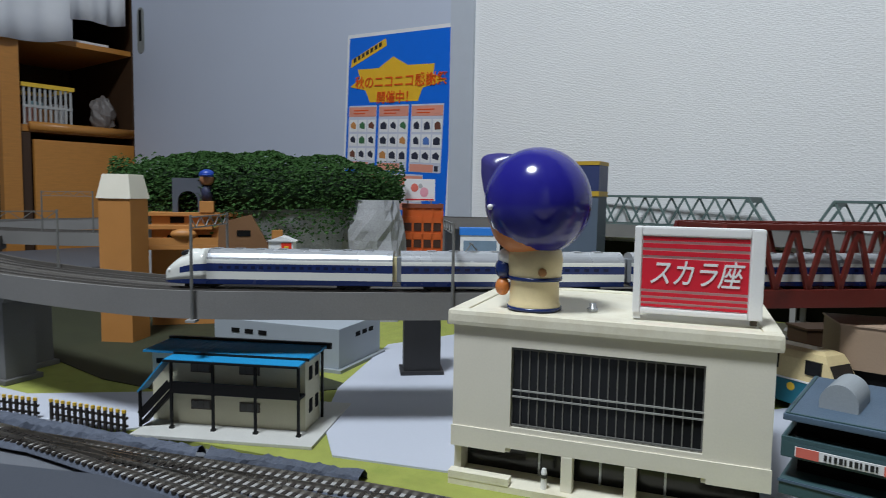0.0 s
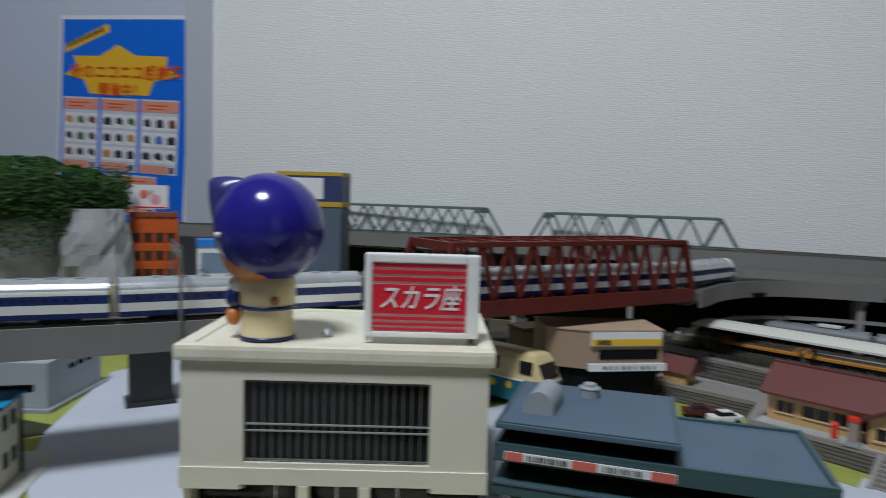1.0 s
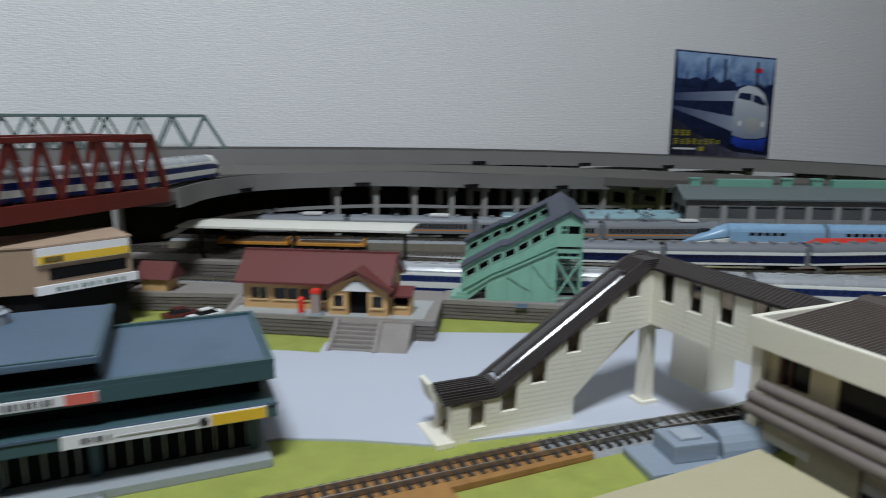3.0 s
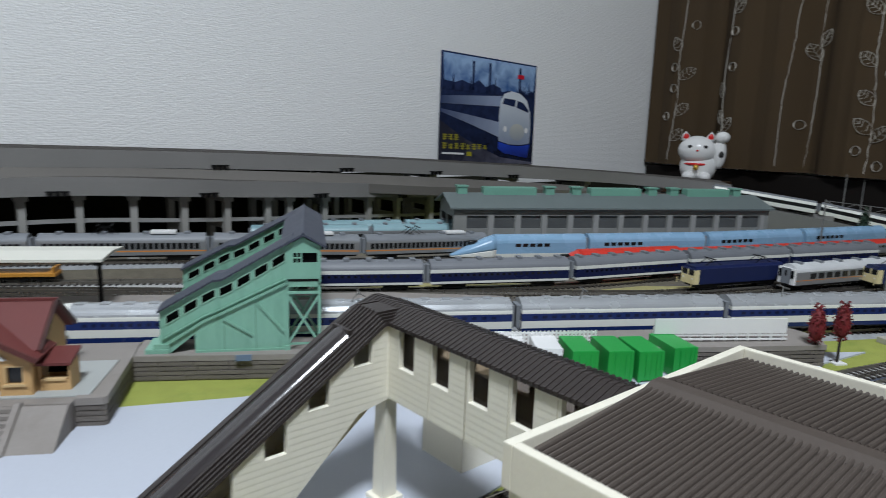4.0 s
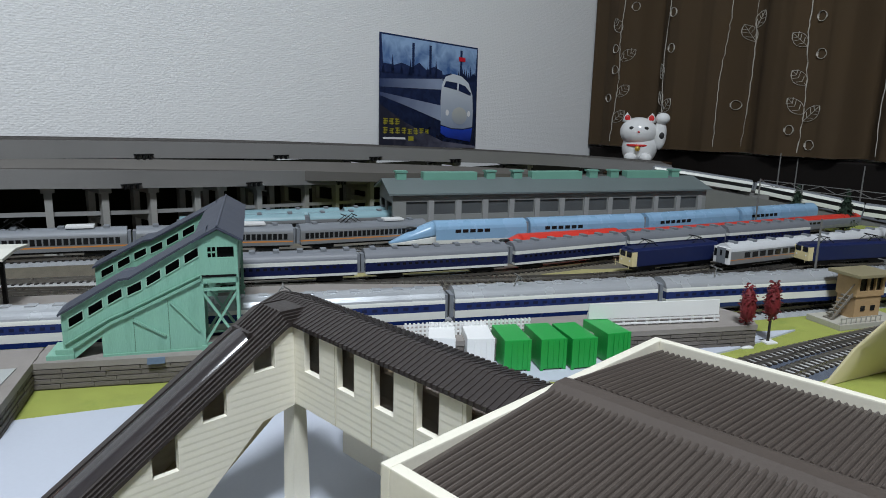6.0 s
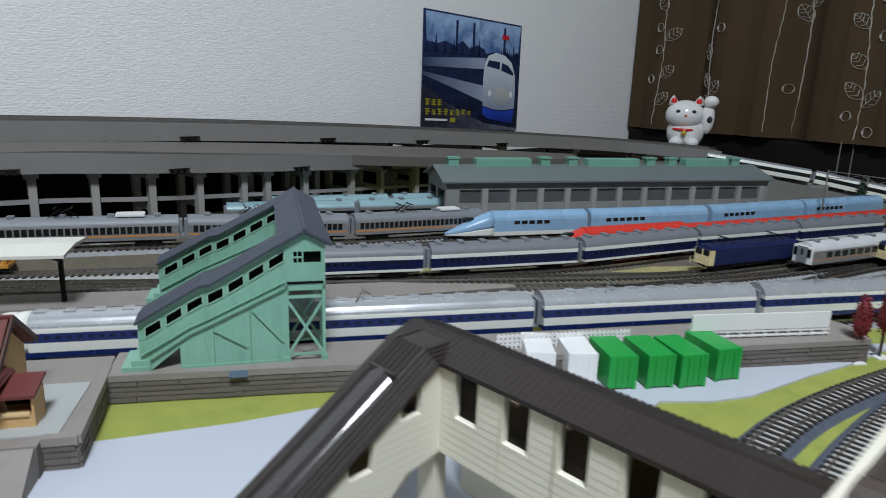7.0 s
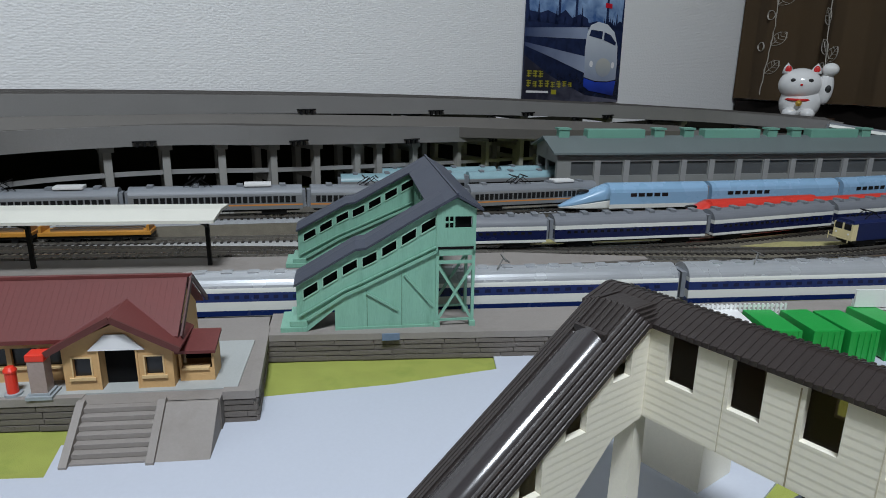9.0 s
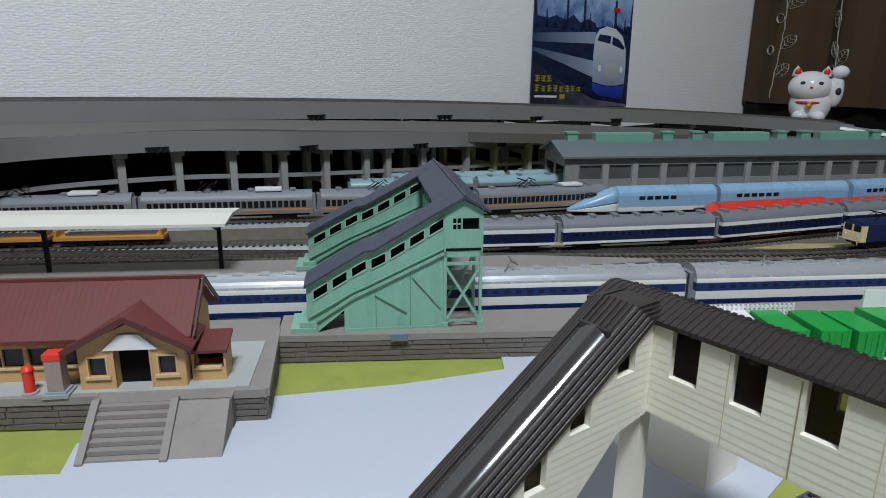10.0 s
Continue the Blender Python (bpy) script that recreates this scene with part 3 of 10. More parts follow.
# -- truss bridges --
def truss_bridge(name, m, length, width, height, panels, material, label, chord=0.004, web=0.003, floor=True, depth=0.012):
    b = thing(name, m, label, "truss bridge")
    e = length / panels * 0.55
    for y in (0.0, width):
        part("side_girder", B((0, length, y - 0.002, y + 0.002, 0, depth), bevel=0.0006), material, b)
        part("top_chord", B((e, length - e, y - chord / 2, y + chord / 2, height - chord, height), bevel=0.0005), material, b)
        xs = [e + (length - 2 * e) * i / panels for i in range(panels + 1)]
        part("end_post", beams(((0.002, y, depth), (e, y, height - 0.001), chord * 1.1, chord)), material, b)
        part("end_post", beams(((length - 0.002, y, depth), (length - e, y, height - 0.001), chord * 1.1, chord)), material, b)
        mids = [(a + c) / 2 for a, c in zip(xs, xs[1:])]
        for a, mid, c in zip(xs, mids, xs[1:]):
            part("web_member", beams(((a, y, height - 0.002), (mid, y, depth), web, web * 1.2)), material, b)
            part("web_member", beams(((mid, y, depth), (c, y, height - 0.002), web, web * 1.2)), material, b)

    for i in range(panels + 1):
        x = e + (length - 2 * e) * i / panels
        part("cross_brace", beams(((x, 0, height - 0.0022), (x, width, height - 0.0022), web, web)), material, b)
    for i in range(panels):
        x0, x1 = (e + (length - 2 * e) * k / panels for k in (i, i + 1))
        part("cross_brace", beams(((x0, 0, height - 0.0025), (x1, width, height - 0.0025), web * 0.6, web * 0.6)), material, b)
        part("cross_brace", beams(((x0, width, height - 0.0028), (x1, 0, height - 0.0028), web * 0.6, web * 0.6)), material, b)
    if floor:
        bm = B((0, length, 0.002, width - 0.002, depth - 0.007, depth - 0.004))
        for i in range(int(length / 0.011)):
            add_box(bm, 0.003 + i * 0.011, 0.006 + i * 0.011, 0.004, width - 0.004, depth - 0.004, depth - 0.002)
        part("floor_beams", bm, material, b)
        for y in (0.012, 0.021, 0.043, 0.052):
            part("rail", B((0, length, y - 0.0005, y + 0.0005, depth - 0.002, depth)), M_RAIL, b)
    for x in (e, length - e):
        part("portal", beams(((x, 0, height - 0.004), (x, width, height - 0.004), 0.004, 0.007)), material, b)
    return b


truss_bridge("red_truss_bridge", pose(-0.134, 0.4650, 0.082, 0, 0, 47.0), 0.285, 0.066, 0.059, 10, M_RED, "dark red through-truss bridge with a double track", chord=0.0042, web=0.0027, depth=0.013)
truss_bridge("green_truss_bridge", pose(-0.137, 0.885, 0.113, 0, 0, -4.0), 0.265, 0.055, 0.046, 6, M_TRUSS, "slim grey-green truss bridge on the rear viaduct", chord=0.003, web=0.002, floor=False, depth=0.006)
truss_bridge("green_truss_bridge", pose(-0.47, 0.895, 0.116, 0, 0, -3.0), 0.29, 0.055, 0.046, 6, M_TRUSS, "slim grey-green truss bridge on the rear viaduct", chord=0.003, web=0.002, floor=False, depth=0.006)


# -- trains --
def loft(rings, cap=True):
    bm = bmesh.new()
    vs = [[bm.verts.new(p) for p in r] for r in rings]
    for a, b in zip(vs, vs[1:]):
        n = len(a)
        for i in range(n):
            j = (i + 1) % n
            bm.faces.new((a[i], a[j], b[j], b[i]))
    if cap:
        bm.faces.new(vs[0][::-1])
        bm.faces.new(vs[-1])
    return bm


def half_width(z, w, h):
    """Half the width of a rounded car body at a height."""
    t = z / h
    if t < 0.25:
        return w * (0.93 + 0.07 * t / 0.25)
    if t < 0.68:
        return w
    k = (t - 0.68) / 0.32
    return w * math.sqrt(max(0.0, 1 - k * k)) * 0.97 + w * 0.03 * (1 - k)


def strip(z0, z1, w, h, x0, x1, grow=0.0):
    """One colour band of a car body, right round its section."""
    n = 5
    zs = [z0 + (z1 - z0) * i / n for i in range(n + 1)]
    right = [(half_width(z, w, h) + grow, z) for z in zs]
    return extrude_x(right + [(-y, z) for y, z in reversed(right)], x0, x1)


def bogies(parent, length, material=M_BLACKP):
    bm = B((-0.011, 0.011, -0.007, 0.007, 0.0012, 0.0045), bevel=0.0006)
    for x in (-0.007, 0.007):
        for y in (-0.0048, 0.0048):
            ret = bmesh.ops.create_cone(bm, cap_ends=True, segments=10, radius1=0.0028, radius2=0.0028, depth=0.0015)
            for v in ret["verts"]:
                v.co = Vector((v.co.x + x, v.co.z + y, v.co.y + 0.0028))
    b = part("bogie", bm, material, parent, at=pose(length * 0.18, 0, 0))
    again(b, parent, pose(length * 0.82, 0, 0))


def car(name, m, length, w, h, bands, label, group, roof_gear=0, windows=None, underframe=True):
    """A coach: colour bands (z0, z1, material, part name), roof gear, windows as inset panes."""
    c = thing(name, m, label, "train car", group)
    for z0, z1, material, nm in bands:
        part(nm, strip(z0, z1, w, h, 0.0015, length - 0.0015), material, c, smooth=False)
    if windows:
        z0, z1, count, fill, x0, x1 = windows
        step = (x1 - x0) / count
        repeat("window", B((0, step * fill, -0.0006, 0.0006, z0, z1)), M_WINDOW, c, [(x0 + i * step, s * (w - 0.00035), 0) for i in range(count) for s in (-1, 1)])
    if roof_gear:
        repeat("roof_vent", B((-length * 0.018, length * 0.018, -0.004, 0.004, h - 0.0008, h + 0.0014), bevel=0.0004), M_TRAINGREY, c, [(length * (i + 0.5) / roof_gear, 0, 0) for i in range(roof_gear)])
    if underframe:
        part("underframe", B((0.004, length - 0.004, -w * 0.8, w * 0.8, 0.0045, 0.0068)), M_BLACKP, c)
    bogies(c, length)
    boxes("gangway", M_TRAINGREY, c, (-0.0015, 0.0025, -0.005, 0.005, 0.007, h * 0.85), (length - 0.0025, length + 0.0015, -0.005, 0.005, 0.007, h * 0.85))
    return c


SH = 0.0265
M_NIGHTPANE = mat("dark_blue_pane", (0.006, 0.012, 0.050), 0.2, var=0.05, bump=0, spec=0.4)
SHIN_BANDS = [(0.0035, 0.0068, M_SHINBLUE, "skirt"), (0.0068, 0.0120, M_SHINWHITE, "lower_side"), (0.0120, 0.0172, M_SHINBLUE, "window_band"), (0.0172, 0.0198, M_SHINWHITE, "upper_side"), (0.0198, 0.0264, M_SILVER, "roof")]


def shinkansen_car(m, end=0):
    """end: 1 for a nose towards +x, -1 towards -x."""
    ln = 0.157
    c = thing("bullet_train_car", m, "ivory and dark blue bullet train car with a silver roof" if not end else "bullet train end car with a rounded ivory nose", "train car", "bullet train cars")
    x0, x1 = (0.002 + (0.031 if end < 0 else 0), ln - 0.002 - (0.031 if end > 0 else 0))
    for z0, z1, material, nm in SHIN_BANDS:
        part(nm, strip(z0, z1, 0.0105, SH, x0, x1), material, c)
    if end:
        def ring(t, zlo, zhi):
            # t: 0 at the body, 1 at the tip
            ww = 0.0105 * math.sqrt(max(0.03, 1 - t**2.8))
            hh = SH * (1 - 0.56 * t**2.2)
            zz = [zlo + (zhi - zlo) * i / 6 for i in range(7)]
            pts = [(half_width(z, 0.0105, SH) / 0.0105 * ww, 0.0035 + (z - 0.0035) * (hh - 0.0035) / (SH - 0.0035)) for z in zz]
            return pts + [(-y, z) for y, z in reversed(pts)]
        ts = [0, 0.15, 0.3, 0.45, 0.6, 0.72, 0.83, 0.91, 0.97, 1.0]
        sx = (lambda t: x1 + 0.030 * t) if end > 0 else (lambda t: x0 - 0.030 * t)
        part("nose_skirt", loft([[(sx(t), y, z) for y, z in ring(t, 0.0035, 0.0068)] for t in ts]), M_SHINBLUE, c)
        part("nose", loft([[(sx(t), y, z) for y, z in ring(t, 0.0068, 0.0264)] for t in ts]), M_SHINWHITE, c, "rounded ivory nose", smooth=True)
        part("nose_band", loft([[(sx(t), y * 1.006, z) for y, z in ring(t, 0.0122, 0.0168)] for t in ts[:5]]), M_SHINBLUE, c, "dark blue band ending on the nose")
        for y in (-0.0055, 0.0055):
            part("headlight", ball(0.0013, (sx(0.86), y, 0.0118), (1, 1, 1), 10, 6), M_WHITE, c, "small round headlight", smooth=True)
        cab = sx(0.33)
        part("cab", ball(0.0062, (cab, 0, 0.0215), (1.5, 1.15, 0.72)), M_SHINWHITE, c, "raised cab", smooth=True)
        part("windscreen", ball(0.0055, (cab + 0.0038 * (1 if end > 0 else -1), 0, 0.0226), (1.15, 1.12, 0.5)), M_WINDOW, c, "dark windscreen", smooth=True)
    else:
        part("pantograph", beams(((0.045, -0.006, SH), (0.05, 0, SH + 0.005), 0.0006), ((0.055, 0.006, SH), (0.05, 0, SH + 0.005), 0.0006), ((0.05, -0.007, SH + 0.005), (0.05, 0.007, SH + 0.005), 0.0008)), M_POLE, c)
    n = 20
    step = (x1 - x0 - 0.016) / n
    repeat("window", B((0, step * 0.5, -0.0006, 0.0006, 0.0138, 0.0157)), M_NIGHTPANE, c, [(x0 + 0.008 + step * i, s * 0.01005, 0) for i in range(n) for s in (-1, 1)])
    repeat("roof_panel", B((0, 0.006, -0.0030, 0.0030, SH - 0.0006, SH + 0.00015)), M_SILVER, c, [(0.02 + 0.0145 * i, 0, 0) for i in range(9) if x0 < 0.02 + 0.0145 * i < x1 - 0.01])
    bogies(c, ln)
    for a, b in (((-0.0008, 0.0035),) if end >= 0 else ()) + (((ln - 0.0035, ln + 0.0008),) if end <= 0 else ()):
        part("gangway", B((a, b, -0.006, 0.006, 0.006, 0.022)), M_LOCOCREAM if end else M_TRAINGREY, c)
    return c


def string_cars(line, start, pitch, n, off, z, make, reverse=False):
    """Cars coupled along a line, each on its own chord."""
    out = []
    for i in range(n):
        a, _ = along(line, start + i * pitch)
        b, _ = along(line, start + (i + 1) * pitch)
        ang = math.degrees(math.atan2(b.y - a.y, b.x - a.x))
        tilt = -math.degrees(math.atan2(b.z - a.z, math.hypot(b.x - a.x, b.y - a.y)))
        s = Vector((-math.sin(radians(ang)), math.cos(radians(ang)), 0)) * off
        out.append(make(i, pose(a.x + s.x, a.y + s.y, a.z + z, 0, tilt, ang)))
    return out


e1a = [p for p in edge1 if -0.60 < p.x]
mid_car = shinkansen_car(pose(0, 0, 0))
tail_car = shinkansen_car(pose(0, 0, 0), -1)
head_car = shinkansen_car(pose(0, 0, 0), 1)
used = set()


def shin(i, m, n):
    ob = tail_car if i == 0 else head_car if i == n - 1 else mid_car
    if ob.name in used:
        return copy_thing(ob, m)
    used.add(ob.name)
    ob.matrix_basis = m
    return ob


string_cars(e1a, 0.190, 0.160, 5, 0.017, 0.003, lambda i, m: shin(i, m, 5))
front_line = [Vector((*LP(-0.36 + 0.02 * k, 0.6115), 0.005)) for k in range(70)]
string_cars(front_line, 0.242, 0.160, 5, 0.0, 0.003, lambda i, m: shin(i, m, 99))


# -- cinema with the sign and the doll --
def cinema():
    w, d, h = 0.1586, 0.112, 0.095
    c = thing("cinema_building", pose(-0.2125, 0.2843, 0, 0, 0, 17.4), "ivory plastic cinema building with a tall gridded window", "building")
    wx0, wx1, wz0, wz1 = 0.0325, 0.1285, 0.034, 0.0775
    # front wall round the window opening
    front = [(0, w, -0.0, 0.004, 0.0865, 0.0866)]
    boxes("front_wall", M_IVORY, c, (0, wx0, 0, 0.004, 0.020, h - 0.0045), (wx1, w, 0, 0.004, 0.020, h - 0.0045), (wx0, wx1, 0, 0.004, wz1, h - 0.0045), (wx0, wx1, 0, 0.004, 0.0225, wz0))
    part("side_wall", B((0, 0.004, 0.004, d, 0.0, h)), M_IVORY, c)
    part("side_wall", B((w - 0.004, w, 0.004, d, 0.020, h)), M_IVORY, c)
    # shade below the overhang is painted on as near-black
    part("side_base", B((w - 0.006, w - 0.002, 0.02, d, 0.0, 0.020)), M_DARK, c, "wall coloured near-black for the shade below the overhang")
    part("back_wall", B((0.004, w - 0.004, d - 0.004, d, 0.0, h)), M_IVORY, c)
    part("lower_band", B((-0.0006, wx0 - 0.002, -0.0008, 0.0, 0.0198, 0.0312), (wx0 - 0.002, wx1 + 0.002, -0.0008, 0.0, 0.0225, 0.0312), (wx1 + 0.002, w + 0.0006, -0.0008, 0.0, 0.0198, 0.0312)), M_IVORY, c, "raised band above the entrance")
    part("roof", B((0.003, w - 0.003, 0.003, d - 0.003, h - 0.006, h - 0.003)), M_CREAM, c, "flat roof")
    boxes("cornice", M_CREAM, c, (-0.003, w + 0.003, -0.003, 0.006, h - 0.0078, h + 0.0008), (-0.003, w + 0.003, d - 0.006, d + 0.003, h - 0.0078, h + 0.0008), (-0.003, 0.006, 0.006, d - 0.006, h - 0.0078, h + 0.0008), (w - 0.006, w + 0.003, 0.006, d - 0.006, h - 0.0078, h + 0.0008), label="rounded cream cornice", bevel=0.0024)
    part("roof_slab", B((0.006, w - 0.006, 0.006, d - 0.006, h - 0.003, h - 0.0004)), M_CREAM, c)
    part("window_back", B((wx0, wx1, 0.0032, 0.004, wz0, wz1)), M_WINDOW, c, "smoked window pane")
    n = 21
    bar = part("mullion", B((-0.0003, 0.0003, 0.0022, 0.0031, wz0, wz1)), mat("dark_grey_mullion", (0.17, 0.165, 0.15), 0.5), c, at=pose(wx0 + 0.0004, 0, 0))
    for i in range(1, n + 1):
        again(bar, c, pose(wx0 + 0.0004 + (wx1 - wx0 - 0.0008) * i / n, 0, 0))
    for i, z in enumerate((0.0352, 0.0505, 0.0540, 0.0764)):
        part("transom", B((wx0, wx1, 0.0014, 0.0024, z - 0.0004, z + 0.0004)), mat_mullion_light if i in (1, 2) else mat_mullion_mid, c)
    # entrance
    part("floor_slab", B((0.0, w, -0.006, 0.03, 0.0, 0.0035)), M_CREAM, c)
    part("doorstep", B((0.0, 0.034, -0.0062, 0.0, 0.0035, 0.0075)), M_CREAM, c, "low cream wall beside the doors")
    part("doorstep", B((w - 0.03, w, -0.0062, 0.0, 0.0035, 0.0075)), M_CREAM, c, "low cream wall beside the doors")
    part("entrance_glass", B((0.004, w - 0.004, 0.016, 0.0165, 0.0035, 0.0225)), M_WINDOW, c)
    for x in (0.0635, 0.0955):
        part("column", B((x - 0.003, x + 0.003, -0.001, 0.006, 0.0035, 0.0224), bevel=0.0006), M_IVORY, c)
    for x in (0.046, 0.079, 0.112):
        part("door_bar", B((x - 0.0006, x + 0.0006, 0.0145, 0.0158, 0.0035, 0.0225)), M_SILVER, c)
    part("roof_stub", lathe([(0.0028, h), (0.003, h + 0.0015), (0.0018, h + 0.0018), (0.0018, h + 0.0042), (0, h + 0.0046)], 14, centre=(0.0700, 0.030)), M_SILVER, c, "small metal stub", smooth=True)
    return c


mat_mullion_mid = mat("grey_mullion", (0.14, 0.14, 0.13), 0.5)
mat_mullion_light = mat("pale_mullion", (0.30, 0.30, 0.28), 0.5)
cinema()


def text_part(body, size, parent, material, at, name="lettering", label="", shear=0.0, extrude=0.0003, bold=0.0):
    cu = bpy.data.curves.new(name, "FONT")
    cu.body, cu.size, cu.shear, cu.extrude, cu.offset = body, size, shear, extrude, bold
    cu.align_x, cu.align_y = "CENTER", "CENTER"
    tmp = bpy.data.objects.new(name, cu)
    scene.collection.objects.link(tmp)
    dg = bpy.context.evaluated_depsgraph_get()
    me = bpy.data.meshes.new_from_object(tmp.evaluated_get(dg))
    bpy.data.objects.remove(tmp)
    me.materials.append(material)
    ob = new(name, me)
    ob.parent, ob.matrix_basis = parent, at
    if label:
        tagged(ob, label)
    return ob


def cinema_sign():
    s = thing("cinema_sign", pose(-0.1291, 0.3257, 0.0955, 0, 0, 17.4), "white box sign with red stripes and white lettering", "sign")
    w, z0, z1, t = 0.0610, 0.0030, 0.0475, 0.0115
    part("frame", B((0, 0.0038, 0, t, z0, z1), (w - 0.0065, w, 0, t, z0, z1), (0.0038, w - 0.0065, 0, t, z1 - 0.0045, z1), (0.0038, w - 0.0065, 0, t, z0, z0 + 0.0030), bevel=0.0009), M_WHITE, s, "rounded white frame")
    part("panel", B((0.0038, w - 0.0065, 0.0015, t - 0.0015, z0 + 0.003, z1 - 0.0045)), M_SIGNWHITE, s)
    x0, x1 = 0.0042, w - 0.0069
    lo, hi = z0 + 0.0036, z1 - 0.0050
    span = hi - lo
    rows = [(0.0, 0.035), (0.072, 0.118), (0.158, 0.208), (0.250, 0.690), (0.735, 0.800), (0.842, 0.905), (0.945, 1.0)]
    for a, b in rows:
        part("red_stripe" if b - a < 0.2 else "red_field", B((x0, x1, 0.0009, 0.0015, lo + span * a, lo + span * b)), M_SIGNRED, s)
    text_part("スカラ座", 0.0118, s, M_SIGNWHITE, pose((x0 + x1) / 2, 0.0007, lo + span * 0.47, 90, 0, 0) @ Matrix.Diagonal((0.92, 1.22, 1, 1)), shear=0.25, bold=0.00010)
    part("foot", B((0.0005, 0.0040, 0.001, 0.006, 0.0, 0.0031)), M_WHITE, s)
    part("foot", B((w - 0.0050, w - 0.0020, 0.003, 0.007, 0.0, 0.0031)), mat("dark_brown_foot", (0.05, 0.035, 0.02), 0.5), s)


cinema_sign()


def helmet_doll():
    """A toy figure in a batting helmet, as one plain body."""
    bm = bmesh.new()
    lathe([(0.0142, 0.0), (0.0146, 0.0025), (0.0138, 0.004), (0.0134, 0.016), (0.0145, 0.0175), (0.0152, 0.028), (0.0140, 0.034), (0.010, 0.0365)], 28, bm)
    n0 = len(bm.faces)
    ball(0.0232, (-0.0025, 0.001, 0.0482), (1.0, 1.0, 0.88), 24, 14, bm)
    n1 = len(bm.faces)
    ball(0.0292, (0.0006, 0.0, 0.0592), (1.0, 1.0, 1.015), 40, 24, bm)
    bm.verts.ensure_lookup_table()
    for v in bm.verts:
        d = v.co - Vector((0.0006, 0.0, 0.0592))
        if 0.0286 < d.length < 0.0300:
            low = -0.0290 - 0.58 * d.x
            if d.z < low:
                v.co.z = 0.0592 + low + (d.z - low) * 0.05
    n2 = len(bm.faces)
    b0, side = Vector((-0.788, 0.447, 0.420)).normalized(), Vector((-0.4955, -0.068, -0.860)).normalized()
    nrm = b0.cross(side).normalized() * 0.0007
    rows = []
    for i in range(25):
        phi = radians(-34 + 66 * i / 24)
        d = b0 * math.cos(phi) + side * math.sin(phi)
        far = 0.0292 * float(np.interp(math.degrees(phi), (-34, -25, -16, -11, -7, -3, 10, 20, 32), (1.02, 1.19, 1.39, 1.51, 1.54, 1.46, 1.24, 1.12, 1.0)))
        inn, out = d * 0.0265 + Vector((0, 0, 0.0605)), d * far + Vector((0, 0, 0.0600))
        rows.append([bm.verts.new(p) for p in (inn + nrm, out + nrm, out - nrm, inn - nrm)])
    for a, b in zip(rows, rows[1:]):
        for k in range(4):
            bm.faces.new((a[k], a[(k + 1) % 4], b[(k + 1) % 4], b[k]))
    for e in (rows[0], rows[-1]):
        bm.faces.new(e)
    n3 = len(bm.faces)
    ball(0.0066, (-0.0168, 0.002, 0.0215), (0.85, 1.0, 0.95), 16, 10, bm)
    n4 = len(bm.faces)
    ball(0.0052, (-0.0178, 0.001, 0.0115), (0.8, 1.0, 1.0), 14, 8, bm)
    n5 = len(bm.faces)
    lathe([(0.0150, 0.0162), (0.0150, 0.0182)], 28, bm)
    lathe([(0.0151, 0.0), (0.0151, 0.0016)], 28, bm)
    n6 = len(bm.faces)
    ball(0.0016, (-0.0245, -0.0165, 0.0560), (1, 1, 1), 10, 6, bm)
    ball(0.0063, (-0.0155, 0.002, 0.0280), (0.85, 1.0, 0.85), 16, 10, bm)
    n7 = len(bm.faces)
    ball(0.0024, (0.004, -0.0148, 0.0215), (1, 0.4, 1), 10, 6, bm)
    bm.faces.ensure_lookup_table()
    bm.faces.index_update()
    for f in bm.faces:
        i = f.index
        f.smooth = True
        f.material_index = 0 if i < n0 else 1 if i < n1 else 2 if i < n2 else 3 if i < n3 else 4 if i < n4 else 1 if i < n5 else 4 if i < n6 else 5 if i < n7 else 6
    me = bpy.data.meshes.new("helmet_doll")
    bm.to_mesh(me)
    bm.free()
    for m in (M_DOLL, M_SKIN, M_HELMET, M_BRIM, M_SHINBLUE, M_WHITE, mat("brown_paint_dot", (0.35, 0.16, 0.05), 0.4)):
        me.materials.append(m)
    d = new("helmet_doll", me)
    d.matrix_basis = pose(-0.1826, 0.3182, 0.0954, 0, 0, 30)
    return tagged(d, "toy figure in a glossy blue batting helmet on the roof", "figurine")


helmet_doll()


# -- blue-roofed shop --
def RIM(w, d):
    return [(-0.003, w + 0.003, -0.002, 0.0005, 0.049, 0.0508), (w + 0.0005, w + 0.003, 0.0005, d - 0.0025, 0.049, 0.0508), (-0.003, -0.0005, 0.0005, d - 0.0025, 0.049, 0.0508), (-0.003, w + 0.003, d - 0.0025, d, 0.049, 0.0508)]


